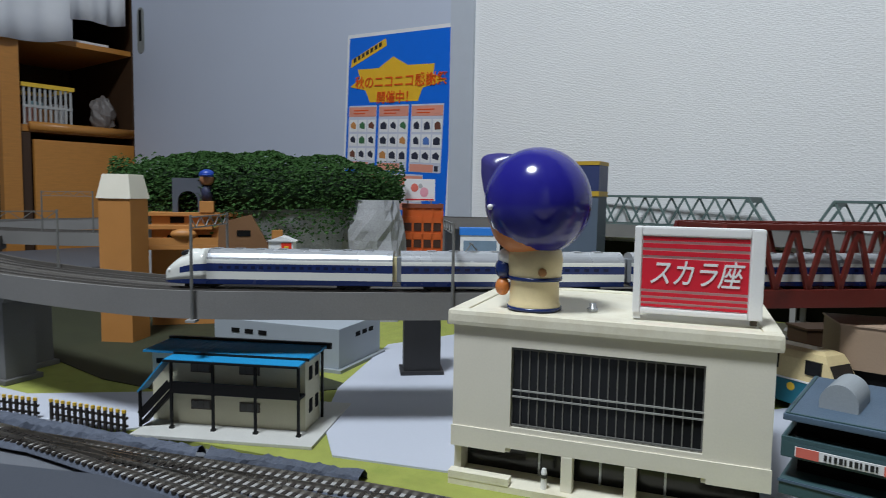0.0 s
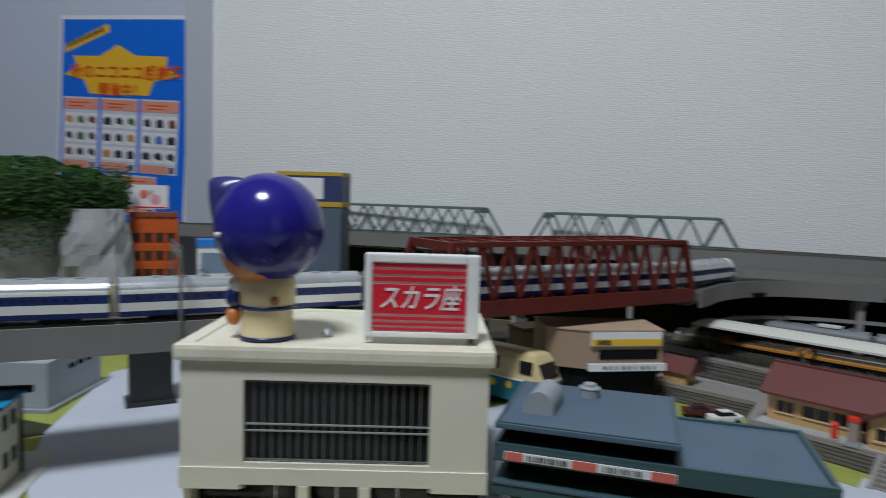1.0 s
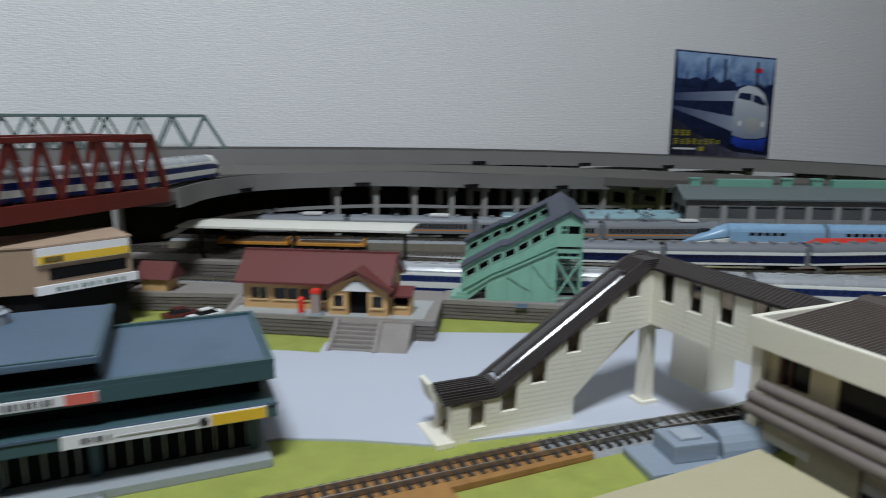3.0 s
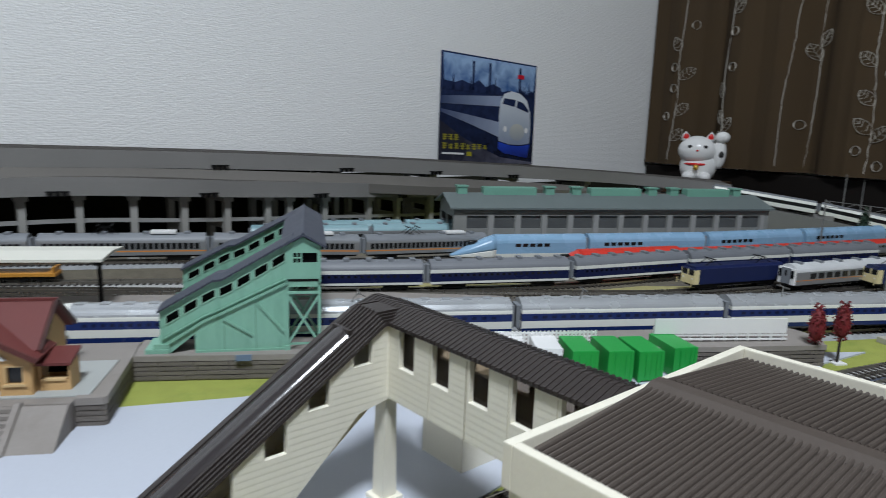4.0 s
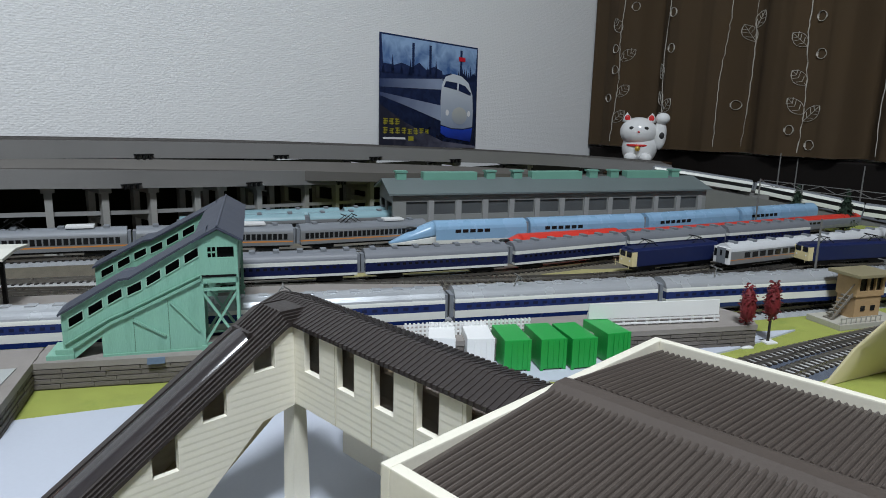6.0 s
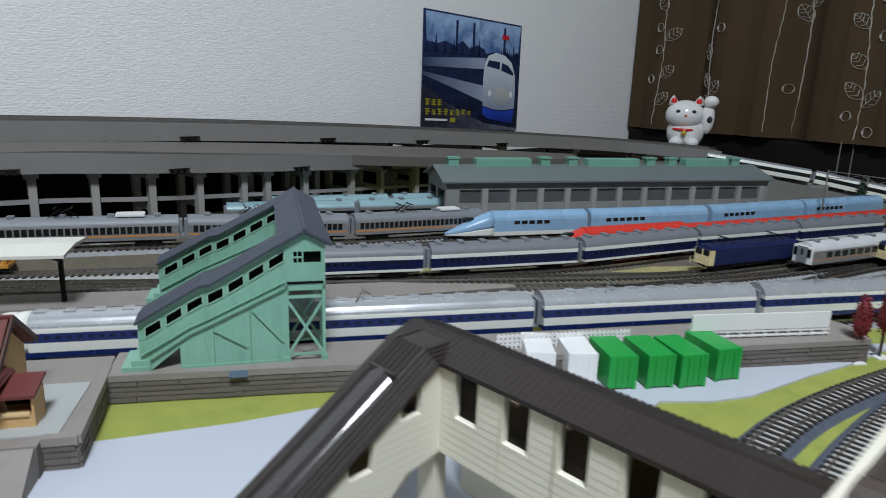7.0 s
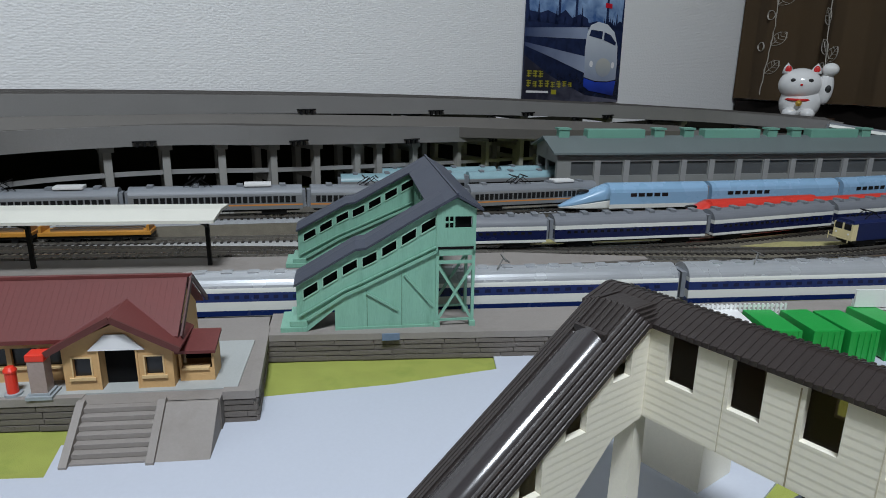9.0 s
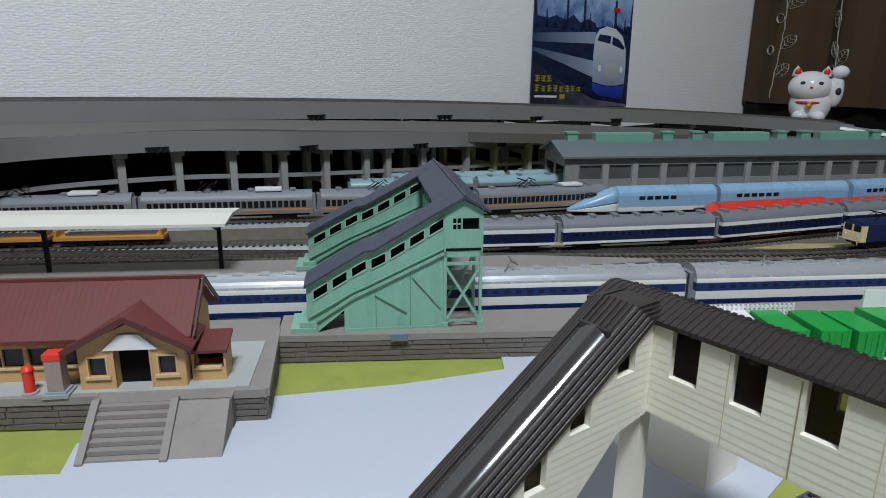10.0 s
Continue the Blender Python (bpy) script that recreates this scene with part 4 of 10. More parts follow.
def shop():
    s = thing("shop_building", pose(-0.0535, 0.3275, 0, 0, 0, 0), "slate-blue two-storey shop with a stepped flat roof and signs", "building")
    w, d = 0.151, 0.078
    part("plinth", B((0, w, -0.002, d, 0.0, 0.0042), bevel=0.0006), M_SHOPGREY, s, "grey base slab")
    part("step", B((0.047, 0.083, -0.0075, -0.002, 0.0, 0.0030), (0.047, 0.083, -0.005, -0.002, 0.003, 0.0055)), M_SHOPGREY, s, "grey front steps")
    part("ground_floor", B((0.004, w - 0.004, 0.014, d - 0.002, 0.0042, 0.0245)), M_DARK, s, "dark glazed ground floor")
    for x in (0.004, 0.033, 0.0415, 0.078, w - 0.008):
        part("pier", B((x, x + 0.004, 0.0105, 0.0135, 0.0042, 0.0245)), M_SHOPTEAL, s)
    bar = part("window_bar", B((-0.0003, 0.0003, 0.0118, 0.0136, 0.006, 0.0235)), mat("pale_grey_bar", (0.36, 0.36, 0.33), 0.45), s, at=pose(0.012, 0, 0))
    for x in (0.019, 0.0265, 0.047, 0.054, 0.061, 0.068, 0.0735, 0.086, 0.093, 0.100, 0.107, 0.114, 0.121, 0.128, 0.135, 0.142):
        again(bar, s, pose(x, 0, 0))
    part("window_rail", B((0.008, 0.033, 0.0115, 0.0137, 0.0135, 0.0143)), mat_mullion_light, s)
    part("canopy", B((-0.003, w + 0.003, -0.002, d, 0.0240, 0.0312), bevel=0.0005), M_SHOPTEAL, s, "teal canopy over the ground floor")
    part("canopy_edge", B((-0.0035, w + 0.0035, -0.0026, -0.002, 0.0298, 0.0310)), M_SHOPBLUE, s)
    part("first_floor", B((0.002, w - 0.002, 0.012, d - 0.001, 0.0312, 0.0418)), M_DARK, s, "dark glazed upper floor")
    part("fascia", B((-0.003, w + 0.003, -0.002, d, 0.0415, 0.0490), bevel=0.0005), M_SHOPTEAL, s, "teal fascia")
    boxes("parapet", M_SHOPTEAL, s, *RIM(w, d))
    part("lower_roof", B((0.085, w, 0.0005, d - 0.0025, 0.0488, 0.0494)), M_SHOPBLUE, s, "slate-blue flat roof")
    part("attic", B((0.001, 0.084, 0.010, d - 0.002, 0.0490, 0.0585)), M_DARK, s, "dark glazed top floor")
    part("attic_side", B((0.084, 0.0855, 0.008, d - 0.002, 0.0490, 0.0600)), M_SHOPTEAL, s)
    part("upper_roof", B((-0.0025, 0.0868, -0.004, d, 0.0590, 0.0618), bevel=0.0006), M_SHOPBLUE, s, "slate-blue roof slab")
    part("roof_rim", B((-0.0015, 0.0858, -0.003, -0.0018, 0.0617, 0.0624), (-0.0015, -0.0003, -0.0018, d - 0.001, 0.0617, 0.0624), (0.0846, 0.0858, -0.0018, d - 0.001, 0.0617, 0.0624)), M_SHOPTEAL, s)
    # signs
    part("sign_board", B((0.003, 0.0850, -0.0034, -0.0026, 0.0432, 0.0474)), M_SIGNWHITE, s, "long white sign on the fascia")
    for a, b in ((0.0035, 0.0125), (0.0365, 0.0485), (0.0735, 0.0845)):
        part("sign_patch", B((a, b, -0.0038, -0.0034, 0.0431, 0.0475)), M_SALMON, s, "salmon red patch on the sign")
    bar = part("sign_writing", B((0, 0.0011, -0.0037, -0.0034, 0.0440, 0.0466)), M_INK, s, at=pose(0.0145, 0, 0))
    for i in range(10):
        again(bar, s, pose(0.0145 + 0.0019 * (i + 1), 0, 0) @ Matrix.Diagonal((0.8 + 0.5 * ((i * 7) % 3) / 2, 1, 1, 1)))
    for i in range(9):
        again(bar, s, pose(0.0515 + 0.0021 * i, 0, 0) @ Matrix.Diagonal((0.7 + 0.5 * ((i * 5) % 3) / 2, 1, 1, 1)))
    part("lower_sign", B((0.0705, 0.1495, -0.0032, -0.0026, 0.0246, 0.0302)), M_SIGNWHITE, s, "white sign on the canopy")
    part("yellow_patch", B((0.1265, 0.1490, -0.0036, -0.0032, 0.0250, 0.0298)), M_YELLOW, s)
    part("round_mark", lathe([(0.0019, 0.0), (0.0019, 0.0004)], 16), M_INK, s, at=pose(0.1235, -0.0032, 0.0274, 90, 0, 0))
    bar = part("sign_writing", B((0, 0.0020, -0.0035, -0.0032, 0.0262, 0.0284)), M_INK, s, at=pose(0.0775, 0, 0))
    for x, k in ((0.0805, 0.6), (0.083, 1.1), (0.087, 0.5)):
        again(bar, s, pose(x, 0, 0) @ Matrix.Diagonal((k, 1, 1, 1)))
    part("sign_line", B((0.090, 0.121, -0.0035, -0.0032, 0.0268, 0.0274)), mat("grey_ink", (0.4, 0.4, 0.38), 0.6), s)
    part("arch_light", B((0.0525, 0.068, 0.0084, 0.0098, 0.0560, 0.0568)), mat_mullion_light, s)
    part("arch_light", B((0.0525, 0.068, 0.0104, 0.0118, 0.0385, 0.0393)), mat_mullion_light, s)
    # roof tank and vent
    bm = extrude_y([(0.0074 * math.cos(math.pi * k / 24), 0.0074 * math.sin(math.pi * k / 24) + 0.002) for k in range(25)] + [(-0.0074, 0.0), (0.0074, 0.0)], 0, 0.022)
    part("roof_tank", bm, M_SHOPGREY, s, "grey half-round roof tank", at=pose(0.0165, 0.016, 0.0618, 0, 0, -4) @ Matrix.Diagonal((1.08, 1.25, 1.28, 1)))
    part("roof_vent", lathe([(0.0058, 0), (0.0058, 0.0048), (0.0062, 0.0052), (0.0055, 0.0058), (0.0038, 0.0062), (0.0036, 0.0075), (0.0028, 0.0079), (0, 0.008)], 18, centre=(0.0395, 0.060)), M_SHOPGREY, s, "grey round roof vent", at=pose(0, 0, 0.0618))


shop()


# -- footbridge and the ribbed-roof station building --
def footbridge():
    f = thing("footbridge", pose(0, 0, 0), "cream covered footbridge with notched windows and a ribbed brown roof", "footbridge")
    y0, y1, t = 0.3130, 0.3350, 0.0022

    def stair_wall(ya, yb, name):
        """Side wall of the sloping leg, with stepped window notches."""
        wins = [(0.1885, 0.1968, 0.0068), (0.2055, 0.2142, 0.0125), (0.2218, 0.2306, 0.0244), (0.2419, 0.2502, 0.0377), (0.2587, 0.2671, 0.0509), (0.2774, 0.2853, 0.0630)]

        def top(x):
            return 0.0195 if x < 0.203 else 0.0195 + (x - 0.203) * (0.0765 - 0.0195) / (0.290 - 0.203)
        pts = [(0.1790, 0.0), (0.2470, 0.0), (0.2470, 0.0135), (0.2800, 0.0445), (0.2930, 0.0470), (0.2930, 0.0765)]
        ups = []
        for a, b, z in wins:
            ups += [(a, top(a) + 0.001), (a, z), (b, z), (b, top(b) + 0.001)]
        pts += ups[::-1] + [(0.1790, 0.0195)]
        return part(name, extrude_y(pts, ya, yb), M_SIDING, f, "cream stair wall with notched windows")

    stair_wall(y0, y0 + t, "stair_wall")
    stair_wall(y1 - t, y1, "stair_wall")
    # floor cream is darkened to carry the shade under the stair roof
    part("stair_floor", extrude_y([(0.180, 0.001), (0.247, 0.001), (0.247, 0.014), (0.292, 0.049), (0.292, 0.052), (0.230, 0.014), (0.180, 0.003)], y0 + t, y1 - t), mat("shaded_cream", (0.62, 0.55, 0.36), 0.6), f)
    part("landing", B((0.1705, 0.1800, y0 - 0.002, y1 + 0.002, 0.0, 0.0028), bevel=0.0005), M_IVORY, f, "small cream landing slab")
    boxes("door_post", M_IVORY, f, (0.1788, 0.1812, y0 + 0.0001, y0 + 0.005, 0.0028, 0.0195), (0.1788, 0.1812, y1 - 0.005, y1 - 0.0001, 0.0028, 0.0195))

    # level leg
    x0, x1 = 0.2930, 0.3150

    def level_wall(xa, xb, name):
        ya, yb = 0.2060, 0.3155 if xa < 0.3 else 0.3350
        zt, zs, zb = 0.0768, 0.0615, 0.0475
        pts = [(ya, zb), (yb, zb), (yb, zt)]
        for k in range(5):
            c = 0.3020 - 0.0192 * k
            pts += [(c + 0.0045, zt), (c + 0.0045, zs), (c - 0.0045, zs), (c - 0.0045, zt)]
        pts += [(ya, zt)]
        return part(name, extrude_x(pts, xa, xb), M_SIDING, f, "cream bridge wall with notched windows")

    level_wall(x0, x0 + t, "bridge_wall")
    level_wall(x1 - t, x1, "bridge_wall")
    smoked = glass("smoked_brown_glazing", (0.30, 0.24, 0.19), 0.1)
    for k in range(5):
        c = 0.3020 - 0.0192 * k
        part("pane", B((x0 + t, x0 + t + 0.0004, c - 0.0050, c + 0.0050, 0.0610, 0.0766)), smoked, f, "smoked brown pane behind the opening")
    part("bridge_floor", B((x0 + t, x1 - t, 0.206, 0.335, 0.0500, 0.0525)), M_IVORY, f)
    part("end_wall", B((x0, x1 - t, 0.3328, 0.3350, 0.0475, 0.0765)), M_IVORY, f)
    part("wall_joint", B((x0 - 0.0001, x0, 0.2693, 0.2697, 0.0476, 0.0755)), mat("joint_shadow_line", (0.36, 0.31, 0.20), 0.7), f, "joint between wall panels")
    part("wall_joint", B((x0 - 0.0001, x0, 0.3139, 0.3143, 0.0476, 0.0755)), mat("joint_shadow_line_b", (0.12, 0.10, 0.08), 0.7), f, "joint between wall panels")
    seam = mat("faint_seam_line", (0.60, 0.55, 0.42), 0.7)
    for y in (0.2885, 0.2500, 0.2310):
        part("wall_joint", B((x0 - 0.0001, x0, y - 0.00015, y + 0.00015, 0.0476, 0.0755)), seam, f, "joint between wall panels")
    part("pillar", extrude_y([(0.2930, 0.003), (0.3000, 0.003), (0.2990, 0.048), (0.2940, 0.048)], 0.3155, 0.3225), M_IVORY, f, "square cream pillar")
    part("pillar_foot", B((0.291, 0.302, 0.3135, 0.3245, 0.0, 0.0032), bevel=0.0005), M_IVORY, f)
    part("support_wall", B((0.334, 0.356, 0.3135, 0.3410, 0.0012, 0.0470), bevel=0.0004), M_IVORY, f, "cream supporting wall panel")

    # roof: ribs along the stair leg, a flat ribbed gable on the level leg
    yc = (y0 + y1) / 2
    gable = [(0.0122, 0.0), (0.0120, 0.0014), (0.0056, 0.0042), (-0.0056, 0.0042), (-0.0120, 0.0014), (-0.0122, 0.0)]
    pitched = [(0.0122, 0.0), (0.0121, 0.0012), (0.0012, 0.0050), (-0.0012, 0.0050), (-0.0121, 0.0012), (-0.0122, 0.0)]
    path = [(0.1745, 0.0212), (0.2030, 0.0212), (0.2905, 0.0768), (0.3040, 0.0768)]
    sl = (0.0768 - 0.0212) / (0.2905 - 0.2030)
    xa, xb = 0.2060, 0.2790
    for sgn in (-1, 1):
        side = [(0.0122, 0.0), (0.0120, 0.0014), (0.0056, 0.0042), (0.0052, 0.0036), (0.0112, 0.0002)]
        part("stair_roof", loft([[(x, yc + sgn * a, z + b) for a, b in side] for x, z in path]), M_BRIDGEROOF, f, "dark brown ribbed stair roof")
    core = [(0.0056, 0.0042), (-0.0056, 0.0042), (-0.0056, 0.0030), (0.0056, 0.0030)]
    za, zb = 0.0212 + (xa - 0.2030) * sl, 0.0212 + (xb - 0.2030) * sl
    part("roof_end", loft([[(x, yc + a, z + b) for a, b in core] for x, z in (path[0], path[1], (xa, za))]), M_BRIDGEROOF, f)
    part("roof_end", loft([[(x, yc + a, z + b) for a, b in core] for x, z in ((xb, zb), path[2], path[3])]), M_BRIDGEROOF, f)
    part("panel_stop", B((xb - 0.0006, xb + 0.0010, yc - 0.0058, yc + 0.0058, zb + 0.0030, zb + 0.0062), bevel=0.0003), M_BRIDGEROOF, f, "raised bar at the panel's upper end")
    for a, b in ((0.0113, 0.0019), (0.0098, 0.0026), (0.0083, 0.0032), (0.0068, 0.0039), (-0.0068, 0.0039), (-0.0083, 0.0032), (-0.0098, 0.0026), (-0.0113, 0.0019)):
        rib = bmesh.new()
        for (xp, zp), (xq, zq) in zip(path, path[1:]):
            add_beam(rib, (xp, yc + a, zp + b), (xq, yc + a, zq + b), 0.0008, 0.0011)
        part("roof_rib", rib, M_BRIDGEROOF, f)
    for a in (-0.0045, -0.0022, 0.0, 0.0022, 0.0045):
        for ends in (((xb + 0.001, zb + 0.0006), path[2]), (path[0], path[1])):
            (xp, zp), (xq, zq) = ends
            part("roof_rib", beams(((xp, yc + a, zp + 0.0044), (xq, yc + a, zq + 0.0044), 0.0008, 0.0011)), M_BRIDGEROOF, f)
    bend = math.radians(54)
    rad = 0.0057 / math.sin(bend)
    arc = [(rad * math.sin(bend * (1 - k / 12)), 0.0036 + rad * (math.cos(bend * (1 - k / 12)) - math.cos(bend))) for k in range(25)]
    pan = arc + [(a * 0.9, b - 0.0006) for a, b in reversed(arc)]
    part("clear_panel", loft([[(x, yc + a, z + b) for a, b in pan] for x, z in ((xa, za), (xb, zb))], cap=False), M_CLEARROOF, f, "smoked glossy roof panel", smooth=True)
    xc = (x0 + x1) / 2
    part("bridge_roof", loft([[(xc + a, y, 0.0768 + b) for a, b in pitched] for y in (0.2075, 0.3385)]), M_BRIDGEROOF, f, "dark brown ribbed bridge roof")
    n = 58
    rib = bmesh.new()
    for (a, b), (c, e) in zip(pitched[1:], pitched[2:-1]):
        add_beam(rib, (a * 1.01, 0, b), (c * 1.01, 0, e), 0.0009, 0.0004)
    add_box(rib, -0.0126, -0.0116, -0.0006, 0.0006, 0.0002, 0.0016)
    add_box(rib, 0.0116, 0.0126, -0.0006, 0.0006, 0.0002, 0.0016)
    one = part("roof_rib", rib, M_BRIDGEROOF, f, at=pose(xc, 0.2085, 0.0768))
    for i in range(1, n):
        again(one, f, pose(xc, 0.2085 + 0.1290 * i / (n - 1), 0.0768))
    part("roof_crest", B((-0.001, 0.001, -0.0005, 0.0120, -0.0005, 0.0095)), M_IVORY, f, "small slanted white name board", at=pose(0.1735, yc - 0.003, 0.0205, 0, -14, 0))


# wall cream with the shade under the station roof mixed into its colour
mat_shade = mat("shaded_cream_panel", (0.60, 0.52, 0.33), 0.6)
footbridge()


def station_building():
    s = thing("station_building", pose(0, 0, 0), "cream elevated station building with a wide ribbed brown roof", "building")
    x0, x1, y0, y1 = 0.2450, 0.3500, 0.0350, 0.2070
    z = 0.0875
    boxes("roof_rim", M_IVORY, s, (x0, x1, y1 - 0.0026, y1, z - 0.0105, z), (x0, x0 + 0.0026, y0, y1 - 0.0026, z - 0.0105, z), (x1 - 0.0026, x1, y0, y1 - 0.0026, z - 0.0105, z), (x0, x1, y0 - 0.0035, y0, z - 0.0105, z), label="cream roof rim", bevel=0.0004)
    xm = (x0 + x1) / 2
    lo, hi = z - 0.0030, z + 0.0012
    part("roof", extrude_y([(x0 + 0.0026, lo), (x0 + 0.0026, lo - 0.003), (x1 - 0.0026, lo - 0.003), (x1 - 0.0026, lo), (xm, hi)], y0, y1 - 0.0026), M_BROWNROOF, s, "low-pitched brown roof")
    n = 104

    def rib(xa, za, xb, zb):
        pr = [(0.00055 * math.cos(math.pi * k / 5), 0.00115 * math.sin(math.pi * k / 5)) for k in range(6)]
        return loft([[(x, y, z2 + dz) for y, dz in pr] for x, z2 in ((xa, za), (xb, zb))])
    left = part("roof_rib", rib(x0 + 0.004, lo, xm - 0.0045, hi - 0.0005), M_BROWNROOF, s, at=pose(0, y0 + 0.001, 0))
    right = part("roof_rib", rib(xm + 0.0045, hi - 0.0005, x1 - 0.004, lo), M_BROWNROOF, s, at=pose(0, y0 + 0.001, 0))
    for i in range(1, n):
        y = y0 + 0.001 + (y1 - y0 - 0.0055) * i / (n - 1)
        again(left, s, pose(0, y, 0))
        again(right, s, pose(0, y, 0))
    part("ridge_cap", extrude_y([(xm - 0.006, hi - 0.0004), (xm - 0.002, hi + 0.0012), (xm + 0.002, hi + 0.0012), (xm + 0.006, hi - 0.0004)], y0, y1 - 0.003), M_BROWNROOF, s, "plain ridge cap")
    wx = x0 + 0.0055
    wd = wx + 0.003
    # near-black that stands for shade in the open lower storey
    dim = mat("lower_storey_shade", (0.030, 0.028, 0.026), 0.6, var=0.3)
    for ya, yb in ((0.1985, 0.2025), (0.1765, 0.1863), (0.1100, 0.1200), (y0, 0.0480)):
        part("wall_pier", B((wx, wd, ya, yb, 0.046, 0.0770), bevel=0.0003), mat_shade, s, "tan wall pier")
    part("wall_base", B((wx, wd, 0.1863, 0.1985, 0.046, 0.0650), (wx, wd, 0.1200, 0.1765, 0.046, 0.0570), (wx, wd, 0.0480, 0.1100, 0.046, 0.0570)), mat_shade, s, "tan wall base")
    for ya, yb, zz in ((0.1863, 0.1985, 0.0650), (0.1200, 0.1765, 0.0570), (0.0480, 0.1100, 0.0570)):
        part("window_pane", B((wx + 0.0014, wx + 0.0019, ya, yb, zz, 0.0770)), M_WINDOW, s, "dark window")
    for yy in (0.1955, 0.1990):
        part("window_frame", B((wx + 0.0004, wx + 0.0013, yy - 0.0022, yy - 0.0014, 0.0650, 0.0770)), mat("red_brown_frame", (0.10, 0.035, 0.028), 0.5), s, "red-brown window frame")
    part("back_wall", B((wx - 0.003, x1 - 0.0055, y1 - 0.0042, y1 - 0.0002, 0.0475, 0.0770)), M_IVORY, s, "cream back wall")
    part("far_wall", B((x1 - 0.0085, x1 - 0.0055, y0, y1 - 0.0045, 0.046, 0.077)), M_IVORY, s)
    part("floor", B((wx, x1 - 0.0055, y0, y1 - 0.0045, 0.043, 0.046)), M_IVORY, s)
    part("lower_wall", B((wx + 0.010, wx + 0.012, y0, y1 - 0.012, 0.0, 0.043)), dim, s, "near-black sheet for the shade in the open lower storey")
    part("tan_panel", B((wx - 0.001, wx + 0.001, 0.1660, 0.1828, 0.030, 0.0500)), mat_shade, s, "tan panel below the tubes")
    for x in (wx + 0.004, x1 - 0.013):
        for y in (0.05, 0.12, 0.185):
            part("stilt", B((x, x + 0.006, y, y + 0.006, 0.0, 0.043)), mat_shade, s)
    rail = mat("taupe_tube", (0.165, 0.140, 0.125), 0.5)
    for zz, xx in ((0.0645, 0.0022), (0.0612, -0.0016), (0.0575, -0.0028)):
        bm = bmesh.new()
        bmesh.ops.create_cone(bm, cap_ends=True, segments=16, radius1=0.0021, radius2=0.0021, depth=0.165)
        part("edge_tube", bm, rail, s, "taupe rounded edge tube", smooth=False, at=pose(x0 - 0.0020 + xx, 0.1180, zz, 90, 0, 0))
    part("tube_bracket", B((x0 - 0.0025, wx, 0.1960, 0.1985, 0.0560, 0.0600), (x0 - 0.0025, wx, 0.1200, 0.1225, 0.0560, 0.0600), (x0 - 0.0025, wx, 0.0450, 0.0475, 0.0560, 0.0600)), rail, s, "bracket of the edge tubes")
    return s


station_building()


# -- station, platforms and tracks --
def stone_rows(parent, a, b, z0, z1, rows, length, seed, proud=0.0009):
    """Rows of single stones on the face of a retaining wall from a to b, both on the wall's plan line."""
    rng = random.Random(seed)
    a, b = Vector((*a, 0)), Vector((*b, 0))
    total = (b - a).length
    ang = math.degrees(math.atan2(b.y - a.y, b.x - a.x))
    hh = (z1 - z0) / rows
    bm = B((0, 1, -proud, proud, 0.06, 0.94))
    for v in bm.verts:
        if v.co.y < 0:
            v.co.x = 0.01 + v.co.x * 0.98
            v.co.z = 0.5 + (v.co.z - 0.5) * 0.86
    ob = None
    for r in range(rows):
        x = -rng.random() * length * 0.5
        while x < total:
            ln = length * (0.7 + 0.6 * rng.random())
            p, q = max(x, 0), min(x + ln, total)
            if q - p > length * 0.15:
                o = a + (b - a).normalized() * p
                m = pose(o.x, o.y, z0 + r * hh, 0, 0, ang) @ Matrix.Diagonal((q - p - 0.0002, 0.55 + 0.7 * rng.random(), hh, 1))
                if ob is None:
                    ob = part("stone", bm, M_STONE, parent, at=m)
                else:
                    again(ob, parent, m)
            x += ln
    return ob


def platform(name, poly, z, label, wall=None, rows=4, seed=1, top=None):
    p = thing(name, L(0, 0), label, "platform")
    part("body", prism(poly, 0.0, z - 0.0006), M_STONE, p)
    part("top", prism(poly, z - 0.0006, z), top or M_PLAT, p, "flat brown-grey top")
    for i, (a, b) in enumerate(wall or []):
        stone_rows(p, a, b, 0.0006, z - 0.0032, rows, 0.017, seed + i)
        d = (Vector(b) - Vector(a)).normalized()
        n = Vector((d.y, -d.x)) * 0.0012
        part("coping", prism([(a[0] + n.x, a[1] + n.y), (b[0] + n.x, b[1] + n.y), (b[0] - n.x * 2.5, b[1] - n.y * 2.5), (a[0] - n.x * 2.5, a[1] - n.y * 2.5)], z - 0.0030, z + 0.0004 + 0.00012 * i), M_PLAT, p, "thin coping")
    return p


PZ = 0.0152
platform("station_platform", [(-0.190, 0.5085), (-0.105, 0.5065), (-0.105, 0.500), (-0.0495, 0.500), (-0.0495, 0.506), (-0.036, 0.506), (-0.0405, 0.590), (-0.30, 0.590), (-0.30, 0.5485), (-0.202, 0.5575)], PZ, "brown-grey stone-walled platform under the station house", [((-0.190, 0.5085), (-0.105, 0.5065)), ((-0.30, 0.5485), (-0.202, 0.5575)), ((-0.202, 0.5575), (-0.190, 0.5085)), ((-0.0495, 0.506), (-0.036, 0.506)), ((-0.036, 0.506), (-0.0400, 0.575))], 4, 3)
platform("long_platform", [(-0.0395, 0.5645), (0.40, 0.549), (0.41, 0.566), (0.40, 0.590), (-0.0395, 0.594)], PZ, "long brown-grey platform with a stone retaining wall", [((-0.0395, 0.5645), (0.40, 0.549))], 4, 11)
